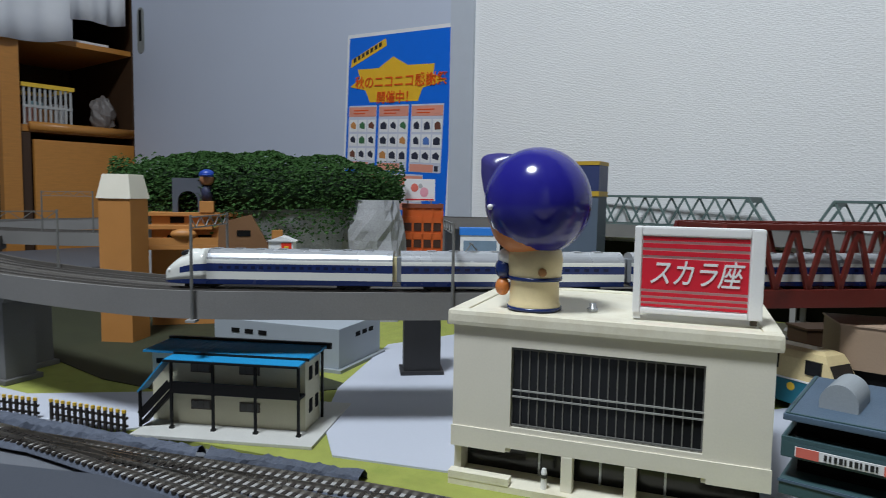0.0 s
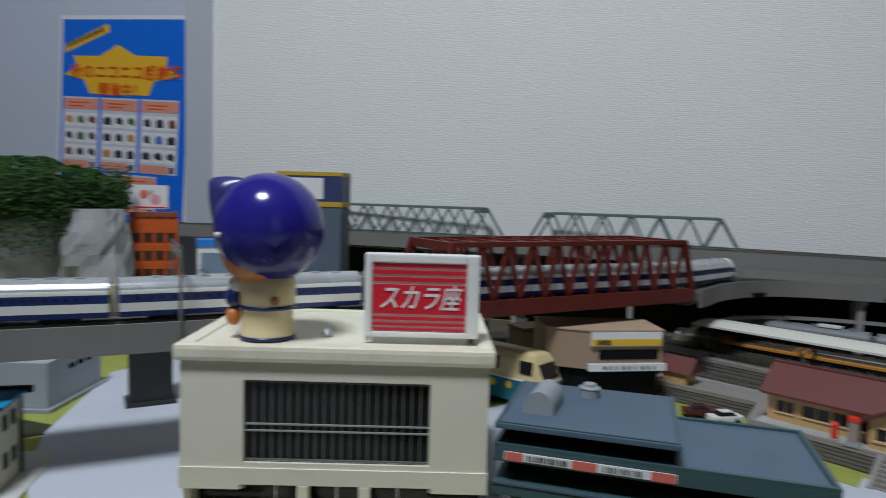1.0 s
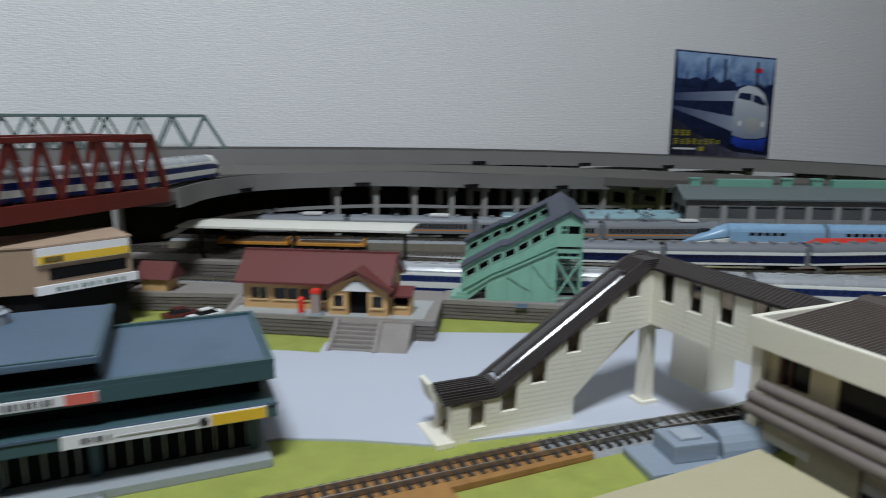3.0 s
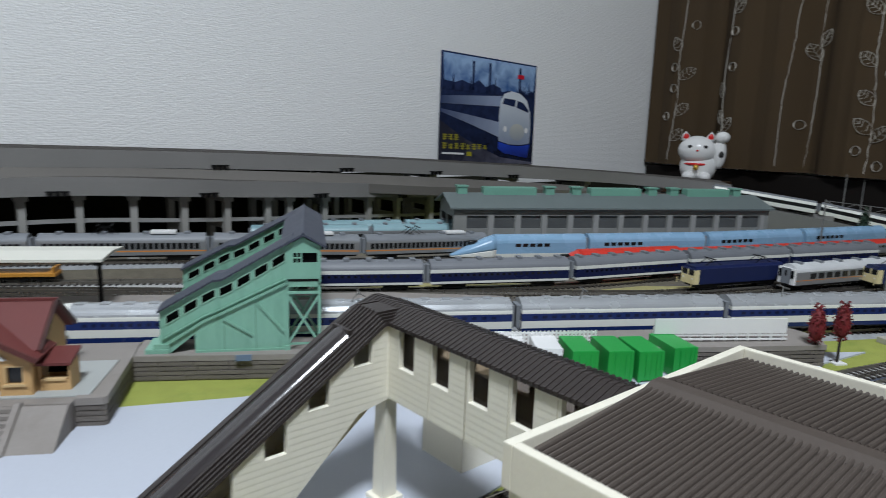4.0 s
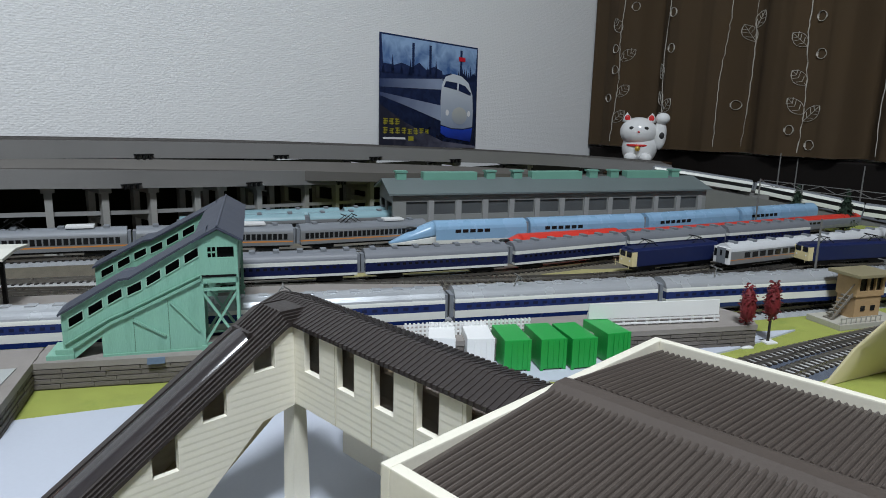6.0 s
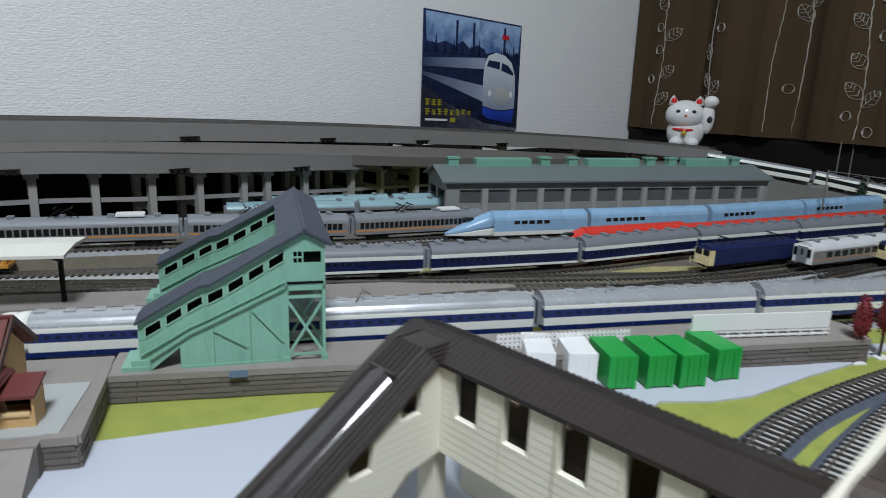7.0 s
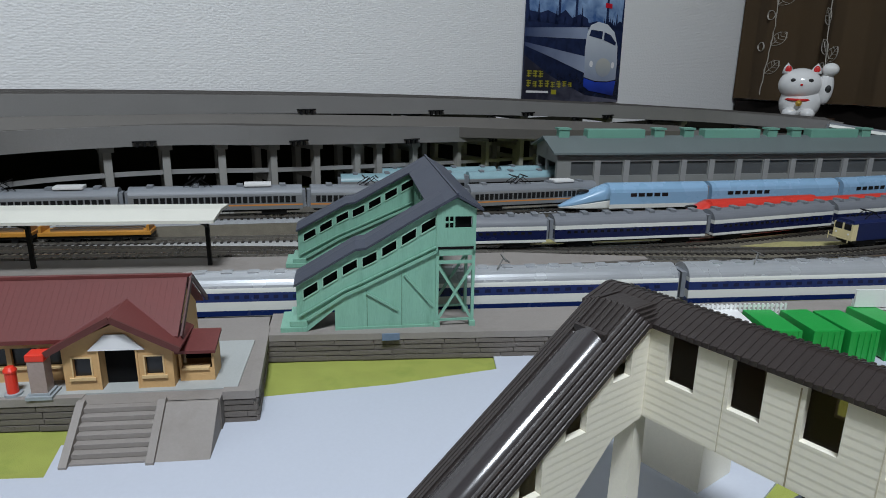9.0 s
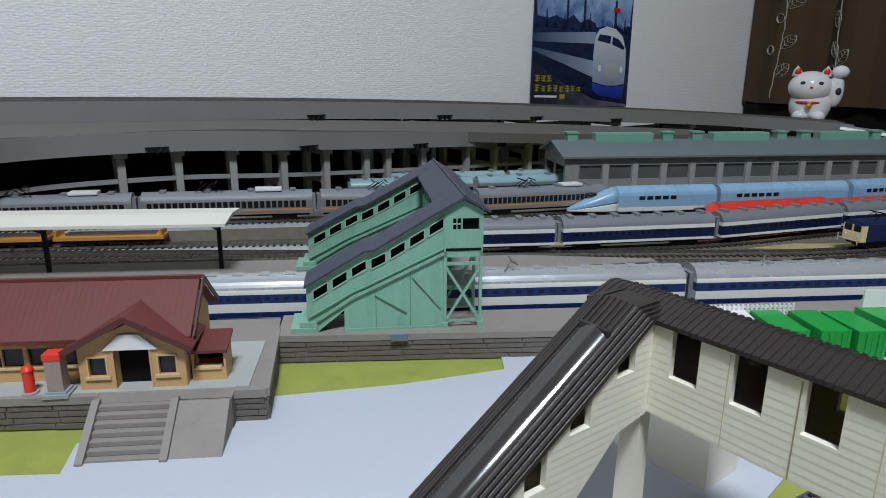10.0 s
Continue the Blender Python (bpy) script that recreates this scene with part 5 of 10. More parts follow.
platform("island_platform", [(-0.42, 0.6745), (0.12, 0.6745), (0.215, 0.683), (0.215, 0.690), (0.12, 0.7065), (-0.42, 0.7065)], 0.0145, "grey-brown island platform between the tracks", [((-0.42, 0.6745), (0.12, 0.6745))], 3, 31)

steps = thing("stone_steps", L(0, 0), "brown-grey stone steps with a ramp before the station", "steps")
for i in range(7):
    y0 = 0.4785 + 0.0031 * i
    part("tread", B((-0.1015, -0.0735, y0, 0.5005, PZ * i / 7, PZ * (i + 1) / 7 - 0.0002)), M_PLAT, steps)
part("ramp", extrude_x([(0.4765, 0.0), (0.5005, 0.0), (0.5005, PZ), (0.4990, PZ)], -0.0705, -0.0500), M_PLAT, steps, "smooth ramp")
for x in (-0.1045, -0.0733):
    part("cheek_wall", extrude_x([(0.4765, 0.0), (0.5005, 0.0), (0.5005, PZ + 0.002), (0.4985, PZ + 0.002), (0.4765, 0.0022)], x, x + 0.0030), M_PLAT, steps, "sloping cheek wall")


def station_house():
    s = thing("station_house", L(0, 0, PZ), "tan station house with a maroon tiled roof and gabled porch", "building")
    a, b, f, k = -0.182, -0.0700, 0.5215, 0.5560
    zt = 0.0225
    part("floor_slab", B((a - 0.004, -0.0440, 0.5085, k + 0.002, 0.0, 0.0006)), M_PLATLIGHT, s, "pale grey paving")
    # main walls with window openings
    wz0, wz1 = 0.0075, 0.0160
    wins = [(-0.176, -0.164), (-0.158, -0.140), (-0.138, -0.1165)]
    bm = B((a, b, f, f + 0.0015, 0.0006, wz0), (a, b, f, f + 0.0015, wz1, zt))
    xs = [a] + [q for w in wins for q in w] + [b]
    for p, q in zip(xs[0::2], xs[1::2]):
        add_box(bm, p, q, f, f + 0.0015, wz0, wz1)
    part("front_wall", bm, M_TAN, s)
    part("window_pane", B((a + 0.002, b - 0.002, f + 0.0016, f + 0.0019, wz0, wz1)), M_WINDOW, s)
    for p, q in wins:
        part("window_sill", B((p - 0.001, q + 0.001, f - 0.0010, f, wz0 - 0.0009, wz0)), mat_palewood, s, "pale window sill")
        part("window_bar", B(((p + q) / 2 - 0.0003, (p + q) / 2 + 0.0003, f + 0.0004, f + 0.0015, wz0, wz1)), mat_palewood, s)
    boxes("side_wall", M_TAN, s, (a, a + 0.0015, f + 0.0015, k, 0.0006, zt), (b - 0.0015, b, f + 0.0015, k, 0.0006, zt))
    part("back_wall", B((a + 0.0015, b - 0.0015, k - 0.0015, k, 0.0006, zt)), M_TAN, s)
    vm, zr, ze = (f + k) / 2, 0.0405, 0.0215
    for x in (a, b - 0.0015):
        part("gable", extrude_x([(f, zt), (k, zt), (vm, zr - 0.003)], x, x + 0.0015), M_TAN, s)
    roof = extrude_x([(f - 0.0065, ze - 0.0012), (vm, zr - 0.0012), (k + 0.0065, ze - 0.0012), (k + 0.0065, ze + 0.0006), (vm, zr + 0.0008), (f - 0.0065, ze + 0.0006)], a - 0.004, b + 0.0020)
    part("roof", roof, M_MAROON, s, "maroon tiled roof")
    bm = bmesh.new()
    n = 46
    for i in range(n):
        x = a - 0.0035 + (b - a + 0.005) * i / (n - 1)
        add_beam(bm, (x, f - 0.0064, ze + 0.0007), (x, vm, zr + 0.0009), 0.0005, 0.0001)
    tagged(part("tile_ridge", bm, M_MAROON, s), "fine ridges of roof tiles", kind="stuff")
    part("ridge_tile", beams(((a - 0.0042, vm, zr + 0.0010), (b + 0.0037, vm, zr + 0.0010), 0.0020, 0.0014)), M_MAROON, s)
    part("barge_board", beams(((b + 0.0036, f - 0.0066, ze + 0.0002), (b + 0.0036, vm, zr + 0.0004), 0.0008, 0.0024), ((b + 0.0036, k + 0.0066, ze + 0.0002), (b + 0.0036, vm, zr + 0.0004), 0.0008, 0.0024)), mat("dark_maroon_board", (0.07, 0.02, 0.018), 0.5), s)
    # porch
    pa, pb, pf = -0.1135, -0.0700, 0.5115
    um = (pa + pb) / 2
    d0, d1 = um - 0.0072, um + 0.0072
    w1, w2 = (pa + 0.0040, d0 - 0.0035), (d1 + 0.0035, pb - 0.0040)
    boxes("porch_wall", M_TAN, s, (pa, d0, pf, pf + 0.0015, 0.0006, wz0 - 0.001), (d1, pb, pf, pf + 0.0015, 0.0006, wz0 - 0.001), (pa, d0, pf, pf + 0.0015, wz1 - 0.001, 0.0205), (d1, pb, pf, pf + 0.0015, wz1 - 0.001, 0.0205))
    boxes("porch_pier", M_TAN, s, *((p, q, pf, pf + 0.0015, wz0 - 0.001, wz1 - 0.001) for p, q in ((pa, w1[0]), (w1[1], d0), (d1, w2[0]), (w2[1], pb))))
    for p, q in (w1, w2):
        part("porch_window", B((p, q, pf + 0.0016, pf + 0.0019, wz0 - 0.001, wz1 - 0.001)), M_WINDOW, s, "small dark window")
        part("window_frame", B((p - 0.0006, p, pf - 0.0004, pf, wz0 - 0.001, wz1 - 0.001), (q, q + 0.0006, pf - 0.0004, pf, wz0 - 0.001, wz1 - 0.001), (p - 0.0006, q + 0.0006, pf - 0.0004, pf, wz1 - 0.001, wz1 - 0.0003), (p - 0.0016, q + 0.0016, pf - 0.0010, pf, wz0 - 0.0022, wz0 - 0.001)), mat_palewood, s)
    # black sheet stands for the shade behind the open door
    part("doorway", B((d0, d1, pf + 0.006, pf + 0.0064, 0.0006, 0.019)), M_DARK, s, "doorway closed by a near-black sheet for its shade")
    part("door_jamb", B((d0 - 0.0008, d0, pf - 0.0004, pf + 0.006, 0.0006, 0.0185), (d1, d1 + 0.0008, pf - 0.0004, pf + 0.006, 0.0006, 0.0185)), M_TAN, s)
    part("pediment", extrude_y([(pa + 0.0105, 0.0185), (pb - 0.0105, 0.0185), (um + 0.004, 0.0255), (um - 0.004, 0.0255)], pf - 0.0010, pf - 0.0002), M_SIGNWHITE, s, "white name panel over the doorway")
    part("porch_gable", extrude_y([(pa, 0.0205), (pb, 0.0205), (um, 0.0300)], pf, pf + 0.0015), M_TAN, s)
    boxes("porch_side", M_TAN, s, (pa, pa + 0.0012, pf + 0.0015, f, 0.0006, 0.0205), (pb - 0.0012, pb, pf + 0.0015, f, 0.0006, 0.0205))
    pr = extrude_y([(pa - 0.0040, 0.0182), (um, 0.0320), (pb + 0.0040, 0.0182), (pb + 0.0044, 0.0198), (um, 0.0340), (pa - 0.0044, 0.0198)], pf - 0.0040, f + 0.011)
    part("porch_roof", pr, M_MAROON, s, "maroon porch gable roof")
    part("porch_barge", beams(((pa - 0.0044, pf - 0.0042, 0.0190), (um, pf - 0.0042, 0.0333), 0.0009, 0.0026), ((pb + 0.0044, pf - 0.0042, 0.0190), (um, pf - 0.0042, 0.0333), 0.0009, 0.0026)), mat("dark_maroon_board_b", (0.10, 0.028, 0.024), 0.5), s)
    # side shelter
    ka, kb, kf, kk = -0.0690, -0.0545, 0.5165, 0.5290
    part("shelter_wall", B((ka, kb, kf, kf + 0.0010, 0.0006, 0.0062), (kb - 0.0010, kb, kf + 0.001, kk, 0.0006, 0.0145), (ka, kb, kk - 0.001, kk, 0.0006, 0.0145)), M_TAN, s, "tan half-height shelter wall")
    part("shelter_bench", B((ka + 0.001, kb - 0.002, kf - 0.0008, kf + 0.004, 0.0058, 0.0068)), mat_palewood, s)
    part("shelter_inside", B((ka, kb - 0.0012, kk - 0.0018, kk - 0.0012, 0.0062, 0.0145)), M_DARK, s)
    part("shelter_post", B((ka, ka + 0.0010, kf, kf + 0.001, 0.006, 0.0145), (kb - 0.0010, kb, kf, kf + 0.001, 0.006, 0.0145)), M_TAN, s)
    part("shelter_roof", extrude_x([(kf - 0.002, 0.0140), (kk + 0.001, 0.0180), (kk + 0.001, 0.0192), (kf - 0.002, 0.0154)], ka - 0.001, kb + 0.0012), M_MAROON, s, "maroon lean-to roof")


mat_palewood = mat("pale_orange_trim", (0.66, 0.47, 0.24), 0.55)
station_house()

post_box = thing("post_box", L(-0.1335, 0.5105, PZ), "bright red round post box before the station", "post box")
part("body", lathe([(0.0022, 0.0015), (0.0022, 0.0105), (0.0026, 0.0108), (0.0026, 0.0116), (0.0016, 0.0130), (0, 0.0134)], 14), M_POST, post_box, smooth=False)
part("base", lathe([(0.0034, 0.0), (0.0034, 0.0015), (0.0026, 0.0016)], 14), M_SHOPGREY, post_box)
booth = thing("phone_booth", L(-0.1215, 0.5095, PZ), "clear phone booth with a red cap on a grey step", "phone booth")
part("step", B((-0.0052, 0.0052, -0.0045, 0.0045, 0, 0.0016), (-0.0042, 0.0042, -0.0036, 0.0036, 0.0016, 0.0026)), M_SHOPGREY, booth)
part("glass", B((-0.0032, 0.0032, -0.0030, 0.0030, 0.0026, 0.0165)), mat("grey_translucent_plastic", (0.33, 0.25, 0.22), 0.25, bump=0), booth, "greyish booth walls")
part("cap", B((-0.0036, 0.0036, -0.0034, 0.0034, 0.0165, 0.0195), bevel=0.0006), M_POST, booth)


def overpass():
    """Pale green station overpass: two stairs going down to the same side, joined by a roofed bridge."""
    o = thing("station_overpass", L(0.057, 0.57, PZ, 1.5) @ pose(-0.057, -0.57, 0), "pale green covered station overpass with slate roofs and two stairs", "footbridge")
    tu0, tu1 = 0.0470, 0.0675          # tower along the platform
    lean = -0.004

    def stair(v0, v1, u0):
        u1 = tu0
        k = (u1 - u0) / 0.071
        knee = u0 + 0.0300 * k
        flat = knee + 0.0052
        rise = (0.0645 - 0.0254 - 0.0006) / (u1 - u0 - 0.0052)

        def eav(u):
            if u < knee:
                return 0.0254 + (u - u0) * rise
            low = 0.0254 + (knee - u0) * rise
            return low + 0.0006 * (u - knee) / 0.0052 if u < flat else low + 0.0006 + (u - flat) * rise
        wins = [(u0 + k * (0.0034 + 0.00998 * i), u0 + k * (0.0110 + 0.00998 * i)) for i in range(7)]
        ends = [u0] + [q for w in wins for q in w] + [u1]
        for v in (v0, v1 - 0.0014):
            pts = [(u0, 0.0), (u0 + 0.0049, 0.0), (u0 + 0.019 * k, 0.0115), (u0 + 0.019 * k, 0.0), (u1, 0.0), (u1, eav(u1) - 0.0098), (flat, eav(flat) - 0.0098), (knee, eav(knee) - 0.0098), (u0, eav(u0) - 0.0098)]
            part("side_wall", extrude_y(pts, v, v + 0.0014), M_GREEN, o, "pale green board wall")
            part("top_rail", extrude_y([(u0, eav(u0) - 0.0045), (knee, eav(knee) - 0.0045), (flat, eav(flat) - 0.0045), (u1, eav(u1) - 0.0045), (u1, eav(u1)), (flat, eav(flat)), (knee, eav(knee)), (u0, eav(u0))], v, v + 0.0014), M_GREEN, o)
            for a, b in zip(ends[0::2], ends[1::2]):
                part("window_post", extrude_y([(a, eav(a) - 0.0102), (b, eav(b) - 0.0102), (b, eav(b) - 0.0042), (a, eav(a) - 0.0042)], v, v + 0.0014), M_GREEN, o)
            for a, b in wins:
                w = v - 0.0003
                part("window_frame", beams(*(((p, w, eav(p) - p2), (q, w, eav(q) - q2), 0.0005, 0.0005) for p, p2, q, q2 in ((a, 0.0098, b, 0.0098), (a, 0.0045, b, 0.0045), (a, 0.0098, a, 0.0045), (b, 0.0098, b, 0.0045)))), M_PALEGREEN, o)
        # added black sheet, so the stair looks shaded through its windows
        part("stair_inside", extrude_y([(u0 + 0.002, 0.004), (u1, 0.040), (u1, 0.0630), (u0 + 0.002, 0.0250)], v0 + 0.0030, v0 + 0.0040), M_DARK, o, "near-black sheet for the shade inside the stair")
        vf = v0 - 0.0010
        part("string_board", beams(((u0 + 0.005, vf, 0.0068), (knee - 0.006, vf, 0.0192), 0.0012, 0.0014), ((knee - 0.006, vf, 0.0192), (knee + 0.0016, vf, 0.0225), 0.0012, 0.0014), ((knee + 0.0016, vf, 0.0225), (u1, vf, 0.0412), 0.0012, 0.0014)), M_GREEN, o, "raised string board")
        part("string_board", beams(((u0 + 0.001, vf, 0.0088), (knee - 0.006, vf, 0.0222), 0.0010, 0.0007), ((knee - 0.006, vf, 0.0222), (knee + 0.0016, vf, 0.0253), 0.0010, 0.0007), ((knee + 0.0016, vf, 0.0253), (u1, vf, 0.0440), 0.0010, 0.0007)), M_GREEN, o, "thin upper string")
        part("brace", beams(((0.0113, vf + 0.0004, 0.0202), (0.0275, vf + 0.0004, 0.0100), 0.0010, 0.0012)), M_GREEN, o)
        part("brace", beams(((0.0309, vf + 0.0004, 0.0294), (0.0456, vf + 0.0004, 0.0117), 0.0010, 0.0012)), M_GREEN, o)
        for u in (0.0115, 0.0295):
            part("board_joint", B((u - 0.0002, u + 0.0002, v0 - 0.00012, v0, 0.0004, 0.0195 + 0.48 * (u - 0.0076))), M_GREENDARK, o)
        part("bottom_rail", B((u0 + 0.019 * k, u1, v0 - 0.0006, v0, 0.0, 0.0013)), M_GREEN, o)
        part("foot_block", B((u0 - 0.0086, u0 + 0.0049, v0 - 0.0015, v1 + 0.0015, 0.0, 0.0030), bevel=0.0004), M_GREEN, o)
        part("foot_block", B((u0 - 0.0040, u0 + 0.0049, v0 - 0.0008, v1 + 0.0008, 0.0030, 0.0060), bevel=0.0004), M_GREEN, o)
        vm = (v0 + v1) / 2
        prof = [(v0 - 0.0026, 0.0), (vm, 0.0011), (v1 + 0.0026, 0.0), (v1 + 0.0028, 0.0013), (vm, 0.0024), (v0 - 0.0028, 0.0013)]
        part("stair_roof", loft([[(u, v, eav(u) + q) for v, q in prof] for u in (u0 - 0.0010, knee, flat, u1 + 0.004)]), M_SLATE, o, "slate-blue stair roof")

    stair(0.5700, 0.5900, -0.0240)
    stair(0.6805, 0.7005, -0.0300)
    # towers and bridge deck
    for v0, v1 in ((0.5690, 0.5910), (0.6795, 0.7015)):
        for u in (tu0, tu1 - 0.0016):
            for v in (v0, v1 - 0.0016):
                part("post", B((u, u + 0.0016, v, v + 0.0016, 0.0, 0.0420)), M_GREEN, o)
                part("post_shoe", B((u - 0.0008, u + 0.0024, v - 0.0008, v + 0.0024, 0.0, 0.0028)), M_GREEN, o)
        for v in (v0 + 0.0004, v1 - 0.0010):
            part("cross_brace", beams(((tu0 + 0.0015, v, 0.0045), (tu1 - 0.0015, v, 0.0330), 0.0008, 0.0014), ((tu1 - 0.0015, v + 0.0003, 0.0045), (tu0 + 0.0015, v + 0.0003, 0.0330), 0.0008, 0.0014)), M_GREEN, o)
            boxes("tie", M_GREEN, o, (tu0, tu1, v, v + 0.0008, 0.0345, 0.0362), (tu0, tu1, v, v + 0.0008, 0.0030, 0.0042))
    part("sill_slot", B((tu0 + 0.001, tu1 - 0.001, 0.5686, 0.5690, 0.0425, 0.0438)), M_DARK, o, "near-black strip for the shaded recess under the tower room")
    part("bridge_floor", B((tu0, tu1, 0.569, 0.7015, 0.0390, 0.0415)), M_GREEN, o)
    for v0, v1 in ((0.5690, 0.5705), (0.7000, 0.7015)):
        part("end_wall", B((tu0, tu1, v0, v1, 0.0415, 0.0535), (tu0, tu1, v0, v1, 0.0596, 0.0635), (tu0, tu0 + 0.0046, v0, v1, 0.0535, 0.0596), (tu1 - 0.0020, tu1, v0, v1, 0.0535, 0.0596)), M_GREEN, o, "boarded end wall with a small window")
        part("window_bar", B((tu0 + 0.0088, tu0 + 0.0096, v0, v1, 0.0535, 0.0596), (tu0 + 0.0046, tu0 + 0.0096, v0, v1, 0.0562, 0.0568), (tu0 + 0.0064, tu0 + 0.0069, v0, v1, 0.0535, 0.0596)), M_GREEN, o)
        part("end_gable", extrude_y([(tu0, 0.0635), (tu1, 0.0635), ((tu0 + tu1) / 2, 0.0690)], v0, v1), M_GREEN, o)
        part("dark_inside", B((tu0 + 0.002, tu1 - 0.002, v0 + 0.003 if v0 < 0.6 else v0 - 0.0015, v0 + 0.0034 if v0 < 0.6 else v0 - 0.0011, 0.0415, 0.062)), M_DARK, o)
    for u in (tu0, tu1 - 0.0014):
        part("bridge_wall", B((u, u + 0.0014, 0.5905 if u == tu0 else 0.5705, 0.6800 if u == tu0 else 0.7000, 0.0415, 0.0520), (u, u + 0.0014, 0.5905 if u == tu0 else 0.5705, 0.6800 if u == tu0 else 0.7000, 0.0590, 0.0635)), M_GREEN, o, "pale green bridge wall")
        for i in range(8):
            v = 0.592 + 0.0121 * i
            part("window_post", B((u, u + 0.0014, v - 0.0012, v + 0.0012, 0.0520, 0.0590)), M_GREEN, o)
    um = (tu0 + tu1) / 2
    prof = [(tu0 - 0.0032, 0.0625), (um, 0.0700), (tu1 + 0.0032, 0.0625), (tu1 + 0.0034, 0.0638), (um, 0.0716), (tu0 - 0.0034, 0.0638)]
    part("bridge_roof", extrude_y(prof, 0.5665, 0.7040), M_SLATE, o, "slate-blue bridge roof")
    part("ridge", beams(((um, 0.5662, 0.0717), (um, 0.7043, 0.0717), 0.0012, 0.0009)), M_SLATE, o)
    part("name_plate", B((0.0185, 0.0275, 0.5596, 0.5606, -0.0026, 0.0010)), mat("slate_name_plate", (0.12, 0.17, 0.25), 0.5), o, "small blue-grey name plate")


overpass()


def canopy():
    c = thing("platform_canopy", L(0, 0, 0.0145), "long white platform canopy on black posts", "canopy")
    part("roof", extrude_x([(0.6640, 0.0350), (0.6890, 0.0370), (0.7140, 0.0350), (0.7140, 0.0370), (0.6890, 0.0390), (0.6640, 0.0370)], -0.3150, -0.0830), mat("cream_white_canopy", (0.72, 0.71, 0.63), 0.55, var=0.05), c, "cream-white shallow roof")
    for u in (-0.093, -0.205, -0.303):
        part("post", B((u - 0.0013, u + 0.0013, 0.6880, 0.6905, 0.0, 0.0355)), M_BLACKP, c)
        part("bracket", beams(((u, 0.6890, 0.0270), (u, 0.6690, 0.0350), 0.0010, 0.0016), ((u, 0.6890, 0.0270), (u, 0.7090, 0.0350), 0.0010, 0.0016)), M_BLACKP, c)
    part("purlin", B((-0.312, -0.086, 0.6882, 0.6898, 0.0345, 0.0365)), M_BLACKP, c)


canopy()


M_YARDBED = mat("dark_yard_gravel", (0.13, 0.115, 0.085), 0.85, var=0.3, fine=1500, coarse=160, bump=0.8)
M_PALEBALLAST = mat("pale_grey_gravel", (0.36, 0.36, 0.35), 0.85, var=0.25, fine=1800, coarse=250, bump=0.6)


def track(name, line, label, bed=M_BALLAST, width=0.0125, sleepers=M_SLEEPER, single=False, step=0.0056):
    """Nine-millimetre track: ballast bed, sleepers and two rails."""
    t = thing(name, pose(0, 0, 0), label, "track", kind="structure")
    part("ballast", sweep(line, [(-width, 0.0), (-width * 0.72, 0.0026), (width * 0.72, 0.0026), (width, 0.0)]), bed, t)
    if bed is M_DARKROCK:
        part("ballast_top", sweep(line, [(-0.0072, 0.0026), (-0.0070, 0.0032), (0.0070, 0.0032), (0.0072, 0.0026)]), M_PALEBALLAST, t, "pale gravel between the sleepers")
    for g in (-0.0045, 0.0045):
        part("rail", sweep(line, [(g - 0.0004, 0.0034), (g - 0.0004, 0.0056), (g + 0.0004, 0.0056), (g + 0.0004, 0.0034)]), M_RAIL, t, "nickel-silver rail")
    n = int(length_of(line) / step)
    bm = None if single else bmesh.new()
    ob = None
    for i in range(n):
        p, a = along(line, step * (i + 0.5))
        m = pose(p.x, p.y, p.z + 0.0022, 0, 0, a)
        if single:
            if ob is None:
                ob = part("sleeper", B((-0.0013, 0.0013, -0.0088, 0.0088, 0, 0.0014)), sleepers, t, at=m)
            else:
                again(ob, t, m)
        else:
            add_box(bm, -0.0011, 0.0011, -0.0082, 0.0082, 0, 0.0014, m)
    if not single:
        tagged(part("sleepers", bm, sleepers, t), kind="stuff")
    return t


def Lline(pts, z=0.0):
    return smooth_line([(*LP(u, v), z) for u, v in pts], 0.02)


track("track", Lline([(-0.50, 0.6115), (0.0, 0.6115), (0.45, 0.6115), (0.75, 0.640)]), "straight track beside the long platform")
track("track", Lline([(-0.50, 0.6480), (0.05, 0.6480), (0.30, 0.6480), (0.42, 0.640), (0.60, 0.625)]), "straight track beside the island platform")
track("track", Lline([(-0.45, 0.7250), (0.05, 0.7250), (0.25, 0.712), (0.45, 0.685), (0.70, 0.655)]), "track behind the island platform", bed=M_PALEBALLAST, width=0.0165)
track("track", Lline([(-0.45, 0.7480), (-0.02, 0.7480), (0.152, 0.752), (0.302, 0.764), (0.437, 0.795), (0.694, 0.843), (0.85, 0.875)]), "yard track under the blue coaches", bed=M_YARDBED)
track("track", Lline([(-0.45, 0.7700), (-0.20, 0.7700), (0.05, 0.752), (0.30, 0.735), (0.40, 0.735), (0.52, 0.757), (0.75, 0.80)]), "yard track under the blue locomotive", bed=M_YARDBED)
LOCAL = smooth_line([(*LP(u, v), z) for u, v, z in ((-0.40, 0.803, 0.011), (-0.294, 0.813, 0.011), (-0.188, 0.824, 0.011), (-0.03, 0.846, 0.0085), (0.11, 0.868, 0.0035), (0.28, 0.912, 0.0), (0.40, 0.935, 0.0))], 0.02)
track("track", LOCAL, "yard track under the silver commuter train")
setting("track_bed", sweep(LOCAL, [(-0.024, -0.0125), (-0.016, 0.0), (0.016, 0.0), (0.024, -0.0125)]), M_YARDBED, "low brown gravel bank under the commuter track", "ground")
track("track", Lline([(-0.45, 0.788), (-0.24, 0.7925), (0.0, 0.797), (0.12, 0.803)]), "yard track on pale gravel under the orange wagons", bed=M_PALEBALLAST, width=0.0155)
